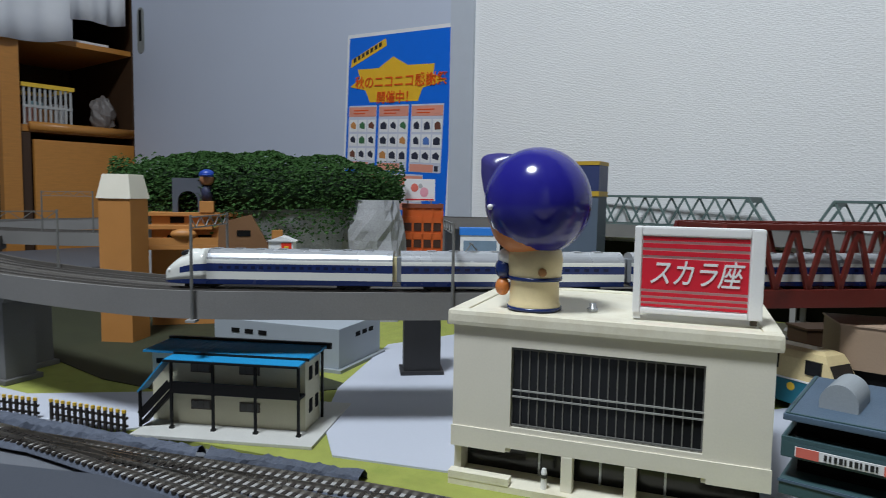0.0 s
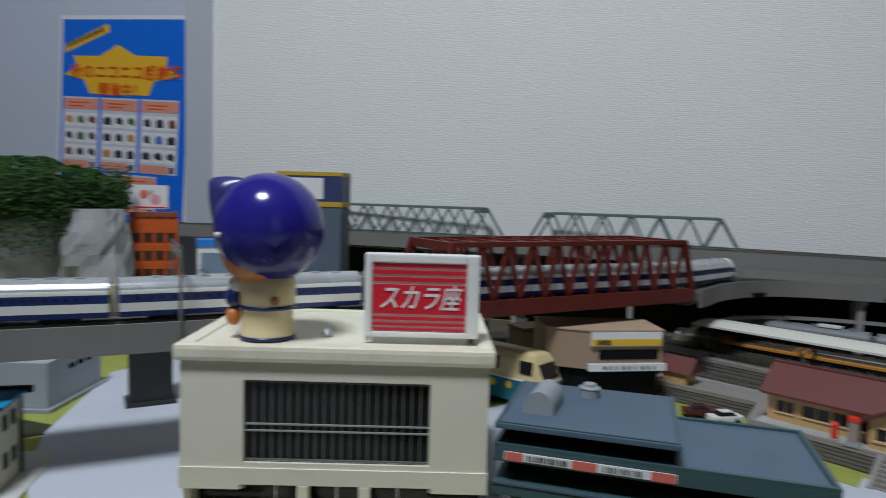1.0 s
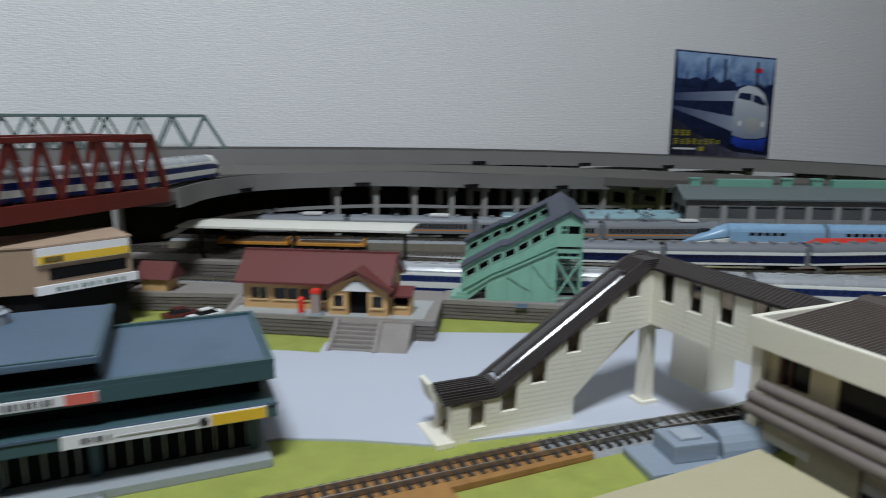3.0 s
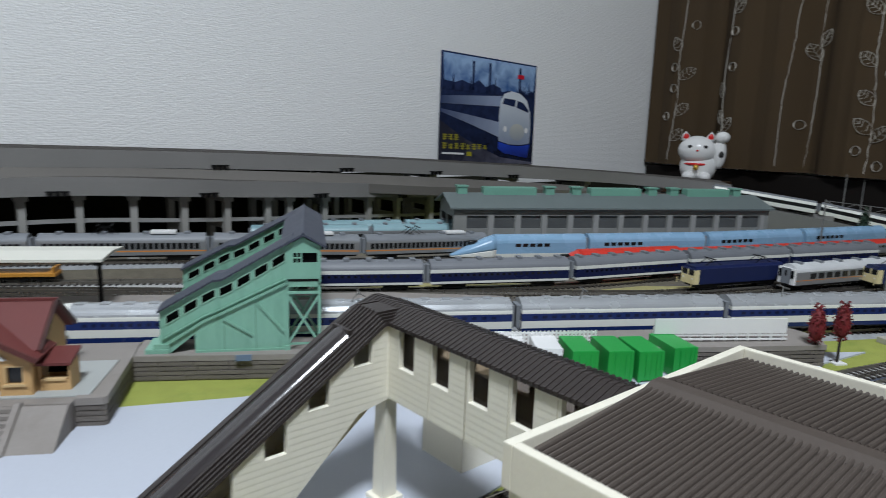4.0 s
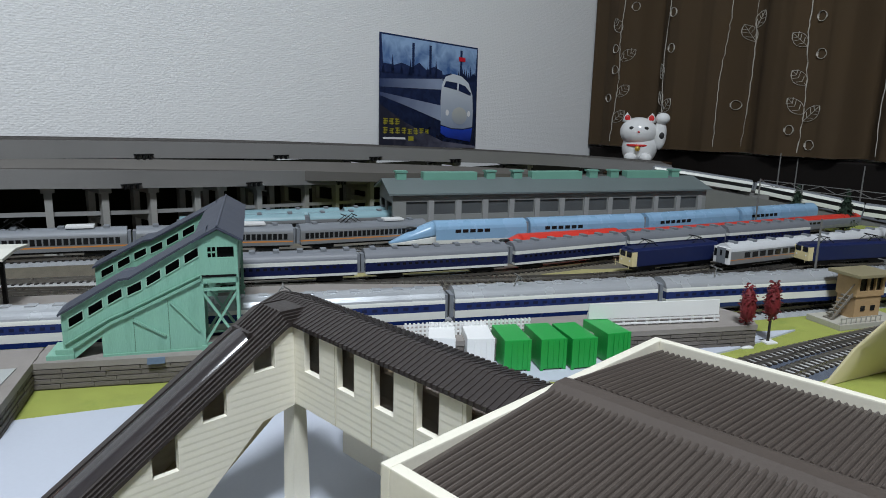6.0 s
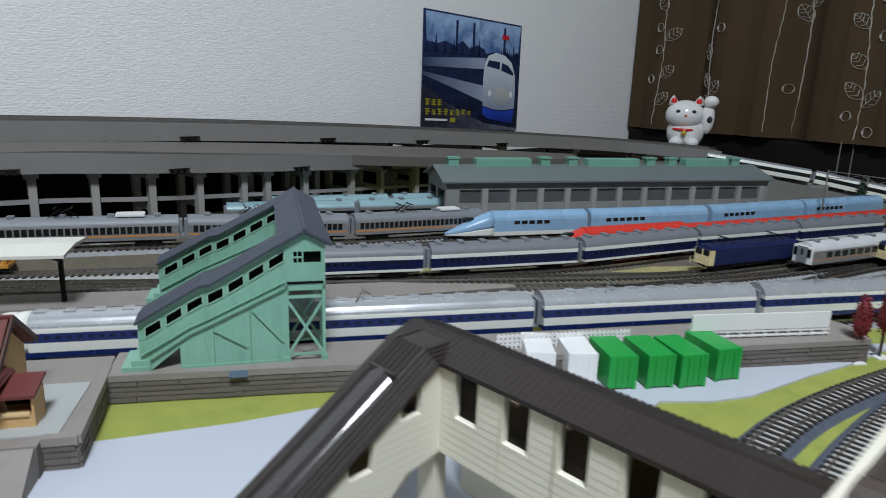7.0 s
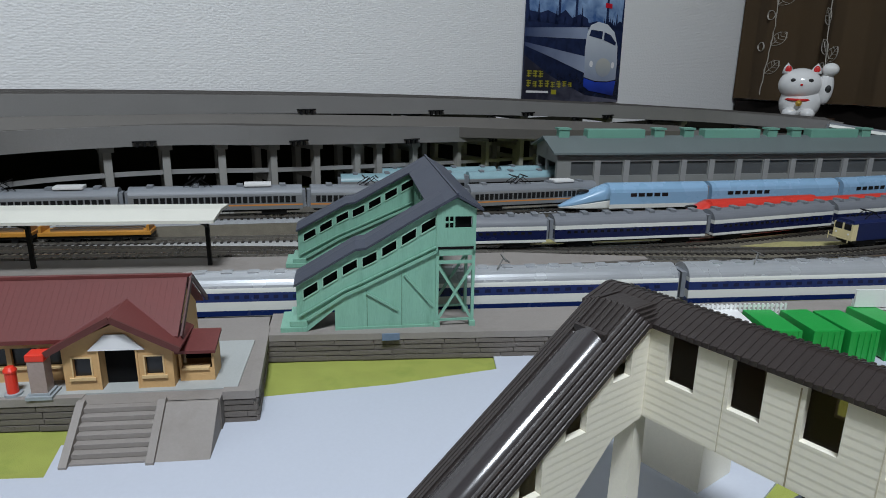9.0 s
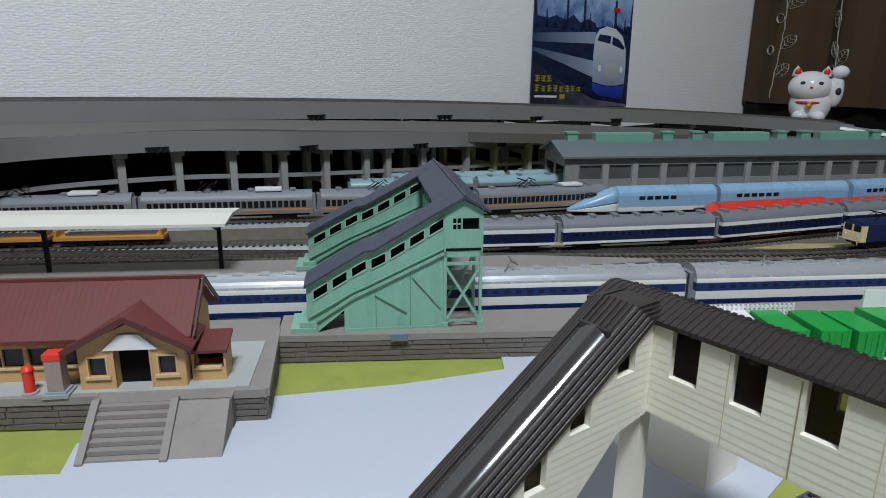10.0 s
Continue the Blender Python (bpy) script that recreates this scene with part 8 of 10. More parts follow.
part("caption_bar", B((0.004, 0.042, 0.0176, 0.018, 0.0072, 0.0088)), M_SIGNRED, ros)
for x in (0.006, 0.038):
    part("leg", B((x, x + 0.002, 0.018, 0.021, 0.0, 0.006)), M_POLE, ros)

blk = thing("white_blue_shop", pose(-0.4737, 0.6422, 0.0, 0, 0, 37), "white shop block with a bright blue top band", "building")
part("body", B((0.0, 0.048, 0.0, 0.03, 0.0, 0.1120)), M_WHITE, blk)
part("blue_band", B((-0.001, 0.049, -0.001, 0.031, 0.1095, 0.1180)), mat("bright_blue_print", (0.03, 0.22, 0.70), 0.45), blk)
part("window", B((0.004, 0.044, -0.0006, 0.0, 0.080, 0.1030)), mat("blue_grey_pane", (0.20, 0.28, 0.36), 0.25), blk)
kio = thing("white_red_kiosk", pose(-0.5697, 0.4321, 0.0, 0, 0, 42), "small white kiosk with a red and yellow emblem", "kiosk")
part("body", B((0.0, 0.026, 0.0, 0.02, 0.0, 0.1060), bevel=0.0008), M_WHITE, kio)
part("roof", extrude_y([(-0.002, 0.106), (0.013, 0.1115), (0.028, 0.106)], -0.002, 0.022), M_WHITE, kio)
part("emblem", B((0.0135, 0.024, -0.0008, 0.0, 0.0930, 0.1045)), M_POST, kio)
part("emblem_inner", B((0.0165, 0.021, -0.0012, -0.0008, 0.0955, 0.1010)), M_YELLOW, kio)

pkg = thing("product_box", pose(-0.332, 0.720, 0.0, 0, 0, 8), "tall slate-blue cardboard box with a yellow top edge", "box")
part("lower_box", B((-0.080, 0.0, 0.0, 0.035, -0.003, 0.1790)), mat("slate_card", (0.085, 0.115, 0.16), 0.6), pkg)
part("printed_top", B((-0.0805, 0.0005, -0.0005, 0.0355, 0.1600, 0.1990)), mat("navy_card_print", (0.035, 0.05, 0.14), 0.45), pkg)
part("yellow_edge", B((-0.0810, 0.0010, -0.0010, 0.0360, 0.1955, 0.2000), (-0.0810, 0.0010, -0.0010, 0.0360, 0.1590, 0.1650)), mat("ochre_yellow_print", (0.50, 0.32, 0.03), 0.5), pkg)
part("white_print", B((-0.068, -0.022, -0.0012, -0.0005, 0.1680, 0.1930)), M_SIGNWHITE, pkg)

# -- behind the shop: van, corner shop, cars, small red-roofed house --
van = thing("cream_van", pose(-0.1262, 0.5566, 0.0012, 0, 0, -24), "cream and blue toy van with yellow dots", "van")
vw, vl, vh, vb = 0.029, 0.074, 0.0475, 0.0240
part("lower_body", B((0.0, vl, 0.0, vw, 0.005, vb), bevel=0.0018), mat("petrol_blue_paint", (0.015, 0.14, 0.20), 0.35), van, "petrol-blue lower body")
part("belt_line", B((-0.0003, vl - 0.001, -0.0004, vw + 0.0004, vb - 0.0006, vb + 0.0006)), M_SIGNWHITE, van, "white belt line")
body = loft([[(x0 + 0.0006 * s_, 0.0004 + y_, z_), (x0 + 0.0006 * s_, vw - 0.0004 - y_, z_), (vl - 0.0006 - x1, vw - 0.0004 - y_, z_), (vl - 0.0006 - x1, 0.0004 + y_, z_)] for x0, x1, y_, z_, s_ in ((0.0, 0.0, 0.0, vb, 1), (0.0008, 0.0075, 0.0014, vh - 0.0075, 1), (0.0022, 0.0105, 0.0034, vh - 0.0022, 1), (0.0060, 0.0150, 0.0075, vh, 1))])
part("upper_body", body, mat("cream_van_paint", (0.74, 0.60, 0.32), 0.35), van, "cream upper body")
for x in (0.0165, 0.0500):
    part("side_window", B((x, x + 0.0120, 0.0000, 0.0030, vb + 0.0060, vb + 0.0165)), M_WINDOW, van)
part("windscreen", beams(((vl - 0.0075, vw / 2, vh - 0.0085), (vl - 0.0015, vw / 2, vb + 0.003), vw * 0.8, 0.001)), M_WINDOW, van)
for x, z in ((0.007, 0.0185), (0.0235, 0.018), (0.040, 0.0185), (0.056, 0.018)):
    part("yellow_dot", ball(0.0032, (0, 0, 0), (1, 0.12, 1), 12, 6), M_YELLOW, van, at=pose(x, -0.0003, z))
for x in (0.0175, vl - 0.0165):
    for y in (0.0005, vw - 0.0035):
        wheel = part("wheel", lathe([(0.0012, 0), (0.0062, 0.0), (0.0065, 0.0008), (0.0065, 0.0026), (0.0062, 0.0034)], 18), M_BLACKP, van, at=pose(x, y + 0.0032, 0.0065, 90, 0, 0))
        part("hub", lathe([(0.0032, 0.0), (0.0027, 0.0008)], 12), M_WHITE, wheel, at=pose(0, 0, 0.0031))


def corner_shop():
    s = thing("corner_shop", pose(-0.0235, 0.5560, 0.0012, 0, 0, 26), "tan corner shop with white and yellow sign boards", "building")
    tan = mat("brown_tan_wall", (0.34, 0.24, 0.16), 0.6, var=0.08)
    pts = [(0.0, 0.0), (0.062, 0.0), (0.068, 0.05), (-0.03, 0.065), (-0.034, 0.018)]
    part("upper_storey", prism(pts, 0.034, 0.0660), tan, s, "tan upper storey with cut corners")
    part("ground_floor", prism([(x * 0.93 + 0.002, y * 0.9 + 0.004) for x, y in pts], 0.0, 0.034), M_DARK, s)
    part("roof", prism([(x * 1.02 - 0.0005, y * 1.02 - 0.0008) for x, y in pts], 0.066, 0.0672), mat("brown_flat_roof", (0.42, 0.30, 0.21), 0.7), s)
    part("upper_sign", B((-0.002, 0.060, -0.0022, -0.0004, 0.0540, 0.0655)), M_SIGNWHITE, s, "white and yellow sign board")
    part("yellow_strip", B((-0.0015, 0.0595, -0.0026, -0.0022, 0.0545, 0.0600)), M_YELLOW, s)
    for i in range(3):
        part("sign_writing", B((0.003 + i * 0.0042, 0.0062 + i * 0.0042, -0.0029, -0.0026, 0.0552, 0.0592)), M_INK, s)
    part("ribbon_window", B((0.006, 0.058, -0.0006, 0.0, 0.0425, 0.0505)), M_DARK, s)
    part("lower_sign", B((-0.004, 0.064, -0.0042, -0.0006, 0.0335, 0.0395)), M_SIGNWHITE, s, "long white sign over the shop front")
    for i in range(9):
        part("sign_writing", B((0.008 + i * 0.0055, 0.0115 + i * 0.0055 - (i % 3) * 0.0008, -0.0045, -0.0042, 0.0348, 0.0378)), mat_signgreen, s)


mat_signgreen = mat("faded_green_ink", (0.18, 0.26, 0.24), 0.6)
corner_shop()

rh = thing("small_red_roof_hut", L(-0.2860, 0.5550, 0.0152), "small tan hut with a maroon roof by the track", "hut")
part("wall", B((0, 0.022, 0, 0.018, 0, 0.0122)), M_TAN, rh)
part("roof", extrude_x([(-0.003, 0.0105), (0.009, 0.0235), (0.021, 0.0105)], -0.004, 0.027), M_MAROON, rh)


def toy_car(m, paint, label):
    c = thing("toy_car", m, label, "car", "parked toy cars")
    part("body", B((0, 0.027, 0, 0.0110, 0.0016, 0.0062), bevel=0.0012), paint, c)
    part("cabin", loft([[(0.0055, 0.0010, 0.0060), (0.0055, 0.0100, 0.0060), (0.0085, 0.0090, 0.0092), (0.0085, 0.0020, 0.0092)], [(0.0220, 0.0010, 0.0060), (0.0220, 0.0100, 0.0060), (0.0180, 0.0090, 0.0092), (0.0180, 0.0020, 0.0092)]]), M_WINDOW, c, "dark windows")
    part("roof", B((0.0085, 0.0180, 0.0020, 0.0090, 0.0091, 0.0097)), paint, c)
    for x in (0.006, 0.021):
        for y in (0.0, 0.0110):
            part("wheel", lathe([(0.0020, -0.0006), (0.0020, 0.0006)], 12), M_BLACKP, c, at=pose(x, y, 0.0020, 90, 0, 0))
    return c


toy_car(L(-0.2430, 0.5140, 0.0012, 45), mat("maroon_car_paint", (0.10, 0.02, 0.018), 0.25), "dark maroon toy car parked by the platform")
toy_car(L(-0.2190, 0.5140, 0.0012, 58), M_WHITE, "white toy car parked by the platform")

# -- fences, rock edges and odds at the front --
def brown_fence(x, y, rz, n, label):
    f = thing("ranch_fence", pose(x, y, 0, 0, 0, rz), label, "fence", "brown fences")
    wood = M_SLEEPER
    ob = part("paling", B((0, 0.0022, 0, 0.0012, 0, 0.0135)), wood, f)
    tip = part("paling_tip", B((0, 0.0022, -0.0001, 0.0013, 0.0135, 0.0155)), M_YELLOW, f, "yellow painted tip")
    for i in range(1, n):
        again(ob, f, pose(i * 0.0052, 0, 0))
        again(tip, f, pose(i * 0.0052, 0, 0))
    for z in (0.0040, 0.0092):
        part("rail", B((-0.001, n * 0.0052 - 0.002, 0.0012, 0.0022, z, z + 0.0014)), wood, f)
    return f


brown_fence(-0.586, 0.130, 24, 22, "brown picket fence with yellow tips by the siding")
brown_fence(-0.4756, 0.1804, 19, 13, "brown picket fence with yellow tips by the siding")


def rock_edge(name, pts, w, h, seed, label):
    """A lumpy strip of rock along a line."""
    line = smooth_line(pts, 0.004)
    rng = random.Random(seed)
    bm = bmesh.new()
    rings = []
    for p, s in zip(line, sides(line)):
        ring = []
        for a, b in ((-1, 0), (-0.7, 0.7), (-0.2, 1), (0.3, 0.95), (0.8, 0.6), (1, 0)):
            j = 1 + rng.uniform(-0.25, 0.25)
            ring.append(bm.verts.new(p + s * a * w * (1 + rng.uniform(-0.2, 0.2)) + Vector((0, 0, b * h * j))))
        rings.append(ring)
    for r, q in zip(rings, rings[1:]):
        for i in range(5):
            bm.faces.new((r[i], q[i], q[i + 1], r[i + 1]))
    ob = tagged(part(name, bm, M_DARKROCK), label, "rock edging", "", "structure")
    return ob


rock_edge("rock_edging", [(-0.62, 0.112, 0), (-0.55, 0.141, 0), (-0.4901, 0.1635, 0), (-0.4508, 0.1765, 0), (-0.4049, 0.1905, 0), (-0.3633, 0.2045, 0), (-0.3436, 0.2113, 0)], 0.006, 0.006, 4, "slate-blue lumpy rock edging along the siding")
rock_edge("rock_edging", [(-0.3391, 0.2144, 0), (-0.2934, 0.2325, 0), (-0.2664, 0.2425, 0), (-0.2463, 0.2489, 0)], 0.006, 0.006, 8, "slate-blue lumpy rock edging along the siding")
setting("siding_tray", prism([(-0.72, -0.02), (-0.26, 0.215), (-0.20, 0.235), (-0.16, 0.20), (-0.20, 0.10), (-0.34, -0.10), (-0.60, -0.20)], -0.003, 0.0006), mat("slate_grey_tray", (0.062, 0.070, 0.088), 0.65, var=0.12, coarse=18), "slate-grey tray beside the siding", "tray")

plate = thing("brown_track_plate", pose(0.085, 0.262, 0.0, 0, 0, 1.0), "ochre-brown moulded ground piece beside the track", "ground piece", kind="structure")
part("slab", B((-0.02, 0.150, 0.012, 0.0185, 0.0, 0.0032), bevel=0.0006), M_BALLASTBROWN, plate)
part("raised_block", B((0.035, 0.075, -0.004, 0.010, 0.0, 0.0075), bevel=0.0008), M_BALLASTBROWN, plate)
setting("slate_strip", prism([(-0.03, 0.262), (0.10, 0.268), (0.10, 0.252), (-0.03, 0.245)], 0.0, 0.0065), M_DARKROCK, "slate-blue strip before the track", "ground")

hut = thing("grey_machine_hut", pose(0.283, 0.2560, 0.0, 0, 0, -9), "small grey-blue equipment hut with a rounded roof", "hut")
grey = mat("blue_grey_hut", (0.26, 0.31, 0.37), 0.5, var=0.08)
part("slab", B((-0.036, 0.026, -0.012, 0.014, 0.0, 0.0040), bevel=0.0006), grey, hut)
part("cabin", B((-0.022, 0.000, -0.006, 0.012, 0.004, 0.0125), bevel=0.0008), grey, hut)
part("hatch", B((-0.017, -0.006, -0.002, 0.008, 0.0125, 0.0138), bevel=0.0004), mat("pale_hut_hatch", (0.36, 0.40, 0.45), 0.5), hut)
bm = extrude_x([(0.0105 * math.cos(math.pi * k / 10) + 0.003, 0.0115 * math.sin(math.pi * k / 10) + 0.004) for k in range(11)], 0.002, 0.030)
part("drum", bm, grey, hut, "rounded drum")

card = thing("beige_card_ramp", pose(0, 0, 0), "large beige card sheet lying in front of the track", "card")
part("sheet", prism([(-0.08, 0.206), (0.045, 0.194), (0.145, 0.183), (0.2320, 0.187), (0.2325, 0.157), (0.228, 0.02), (-0.08, 0.02)], 0.048, 0.0500), M_DULLCARD, card)
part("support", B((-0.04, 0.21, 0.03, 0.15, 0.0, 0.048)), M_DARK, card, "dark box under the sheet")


# -- printed sheets on the door and on the wall --
def on_sheet(parent, name, points, material, level, label=""):
    """A flat printed patch: (across, up) points on the sheet, facing -y."""
    bm = bmesh.new()
    y = -0.0006 - 0.0003 * level
    lo = [bm.verts.new((a, 0.0, b)) for a, b in points]
    hi = [bm.verts.new((a, y, b)) for a, b in points]
    bm.faces.new(hi)
    for i in range(len(points)):
        j = (i + 1) % len(points)
        bm.faces.new((lo[i], lo[j], hi[j], hi[i]))
    return part(name, bm, material, parent, label)


def rect(a, b, c, d):
    return [(a, c), (b, c), (b, d), (a, d)]


P_BLUE = mat("bright_blue_print", (0.005, 0.15, 0.72), 0.35, var=0.04, bump=0)
P_STAR = mat("golden_yellow_print", (0.80, 0.46, 0.03), 0.35, var=0.04, bump=0)
P_RED = mat("orange_red_print", (0.75, 0.09, 0.012), 0.35, var=0.04, bump=0)
P_PANEL = mat("pale_lilac_print", (0.58, 0.60, 0.70), 0.4, var=0.04, bump=0)
P_SALMON = mat("salmon_print", (0.72, 0.30, 0.22), 0.4, var=0.05, bump=0)
P_GOODS = [mat("dark_navy_goods_print", (0.03, 0.035, 0.06), 0.4, bump=0), mat("brown_goods_print", (0.16, 0.06, 0.04), 0.4, bump=0), mat("green_goods_print", (0.05, 0.16, 0.07), 0.4, bump=0), mat("blue_goods_print", (0.08, 0.18, 0.48), 0.4, bump=0), mat("orange_goods_print", (0.55, 0.25, 0.08), 0.4, bump=0)]


def sale_sheet():
    w, h = 0.281, 0.372
    s = thing("sale_poster", pose(-1.0210, 0.9610, 0.108, 0, 2.8, 0), "blue and yellow autumn sale poster taped to the grey door", "poster")
    part("sheet", B((0, w, -0.0004, 0.0, 0, h)), M_SIGNWHITE, s, "white paper sheet")
    on_sheet(s, "blue_field", rect(0.006, w - 0.006, 0.006, h - 0.007), P_BLUE, 0)
    on_sheet(s, "strip", [(0.012, h - 0.066), (0.014, h - 0.050), (0.106, h - 0.014), (0.110, h - 0.028)], P_STAR, 1, "tilted yellow strip")
    for i in range(7):
        a = 0.020 + i * 0.0115
        z = h - 0.058 + (a - 0.016) * 0.37
        on_sheet(s, "strip_character", [(a, z), (a + 0.0075, z + 0.003), (a + 0.0068, z + 0.011), (a - 0.0008, z + 0.008)], M_INK, 2)
    star = [(0.012, 0.268), (0.040, 0.284), (0.032, 0.302), (0.090, 0.302), (0.128, 0.322), (0.166, 0.304), (0.232, 0.303), (0.230, 0.284), (0.262, 0.272), (0.206, 0.260), (0.196, 0.236), (0.070, 0.236), (0.056, 0.260)]
    on_sheet(s, "star_burst", star, P_STAR, 1, "yellow star burst")
    turn = pose(0, 0, 0, 90, 0, 0)
    text_part("秋のニコニコ感謝祭", 0.0265, s, P_RED, pose(0.146, -0.0018, 0.2735) @ turn, label="orange-red heading", bold=0.00025)
    text_part("開催中！", 0.0250, s, P_RED, pose(0.138, -0.0018, 0.2430) @ turn, label="orange-red heading", bold=0.00025)
    rng = random.Random(11)

    def column(a, top, rows):
        wd = 0.078
        on_sheet(s, "panel", rect(a, a + wd, top - 0.026 - rows * 0.0285 - 0.016, top), P_PANEL, 1)
        on_sheet(s, "heading_band", rect(a + 0.001, a + wd - 0.001, top - 0.022, top - 0.003), P_SALMON, 2, "salmon heading band")
        for k in range(2):
            on_sheet(s, "heading_line", rect(a + 0.014, a + wd - 0.022 - 0.01 * k, top - 0.011 - 0.006 * k, top - 0.009 - 0.006 * k), P_RED, 3)
        for r in range(rows):
            z = top - 0.028 - r * 0.0285
            for c in range(3):
                x = a + 0.003 + c * 0.0255
                on_sheet(s, "goods_field", rect(x, x + 0.0225, z - 0.024, z), M_SIGNWHITE, 2)
                d = 0.003 + rng.random() * 0.003
                q = rng.random() * 0.006
                on_sheet(s, "goods_picture", [(x + d, z - 0.020 + q), (x + 0.020 - q * 0.5, z - 0.019), (x + 0.021 - d * 0.5, z - 0.008 - q * 0.5), (x + 0.012, z - 0.004), (x + d * 0.8, z - 0.009)], P_GOODS[rng.choice((0, 0, 0, 1, 2, 3, 4))], 3)
        z = top - 0.027 - rows * 0.0285
        on_sheet(s, "price_band", rect(a + 0.002, a + wd - 0.018, z - 0.014, z), P_SALMON, 2)
        on_sheet(s, "price_mark", rect(a + wd - 0.015, a + wd - 0.006, z - 0.012, z - 0.002), P_GOODS[0], 2)
    for a in (0.012, 0.0965, 0.181):
        column(a, 0.230, 3)
    for a in (0.0545, 0.139):
        column(a, 0.098, 1)


sale_sheet()

def photo(name, low, high, a, b, axis="Z", scale=60.0, swirl=0.5):
    """Printed photograph tone: a blurred gradient between two colours along one axis of the sheet."""
    m = bpy.data.materials.new(name)
    m.use_nodes = True
    nt = m.node_tree
    bsdf = nt.nodes["Principled BSDF"]
    bsdf.inputs["Roughness"].default_value = 0.24
    tc = nt.nodes.new("ShaderNodeTexCoord")
    sep = nt.nodes.new("ShaderNodeSeparateXYZ")
    nt.links.new(tc.outputs["Object"], sep.inputs[0])
    nz = nt.nodes.new("ShaderNodeTexNoise")
    nz.inputs["Scale"].default_value = scale
    nz.inputs["Detail"].default_value = 6
    nz.inputs["Distortion"].default_value = 0.6
    nt.links.new(tc.outputs["Object"], nz.inputs["Vector"])
    rng = nt.nodes.new("ShaderNodeMapRange")
    rng.inputs["From Min"].default_value, rng.inputs["From Max"].default_value = a, b
    rng.clamp = False
    nt.links.new(sep.outputs[axis], rng.inputs[0])
    add = nt.nodes.new("ShaderNodeMath")
    add.operation = "MULTIPLY_ADD"
    add.inputs[1].default_value = swirl * 2
    nt.links.new(nz.outputs["Fac"], add.inputs[0])
    nt.links.new(rng.outputs[0], add.inputs[2])
    off = nt.nodes.new("ShaderNodeMath")
    off.operation, off.use_clamp = "SUBTRACT", True
    off.inputs[1].default_value = swirl
    nt.links.new(add.outputs[0], off.inputs[0])
    mx = nt.nodes.new("ShaderNodeMix")
    mx.data_type = "RGBA"
    mx.inputs[6].default_value, mx.inputs[7].default_value = (*low, 1), (*high, 1)
    nt.links.new(off.outputs[0], mx.inputs[0])
    nt.links.new(mx.outputs[2], bsdf.inputs["Base Color"])
    return m


P_NAVY = photo("night_blue_print", (0.005, 0.009, 0.026), (0.022, 0.038, 0.11), 0.0, 0.178, "Z", 70, 0.6)
P_SKY = photo("dusk_sky_print", (0.055, 0.13, 0.33), (0.34, 0.50, 0.74), 0.118, 0.176, "Z", 42, 1.1)
P_ROOFTONE = photo("pale_lilac_roof_print", (0.035, 0.055, 0.13), (0.30, 0.36, 0.50), 0.0, 0.12, "X", 18, 0.25)
P_TRAIN = photo("pale_blue_train_print", (0.05, 0.07, 0.15), (0.36, 0.42, 0.55), 0.0, 0.15, "X", 22, 0.25)
P_GROUND = photo("violet_grey_ground_print", (0.022, 0.024, 0.040), (0.125, 0.125, 0.170), 0.05, 0.20, "X", 50, 0.7)
P_NOSE = photo("pale_white_train_print", (0.20, 0.25, 0.36), (0.66, 0.71, 0.76), 0.025, 0.110, "Z", 14, 0.25)
P_CAP = photo("cream_cap_print", (0.33, 0.36, 0.40), (0.56, 0.56, 0.50), 0.045, 0.075, "Z", 20, 0.3)
P_TITLE = mat("dim_yellow_print", (0.34, 0.31, 0.02), 0.3, bump=0)
P_ROYAL = photo("royal_blue_print", (0.008, 0.018, 0.13), (0.02, 0.065, 0.50), 0.006, 0.036, "Z", 30, 0.4)


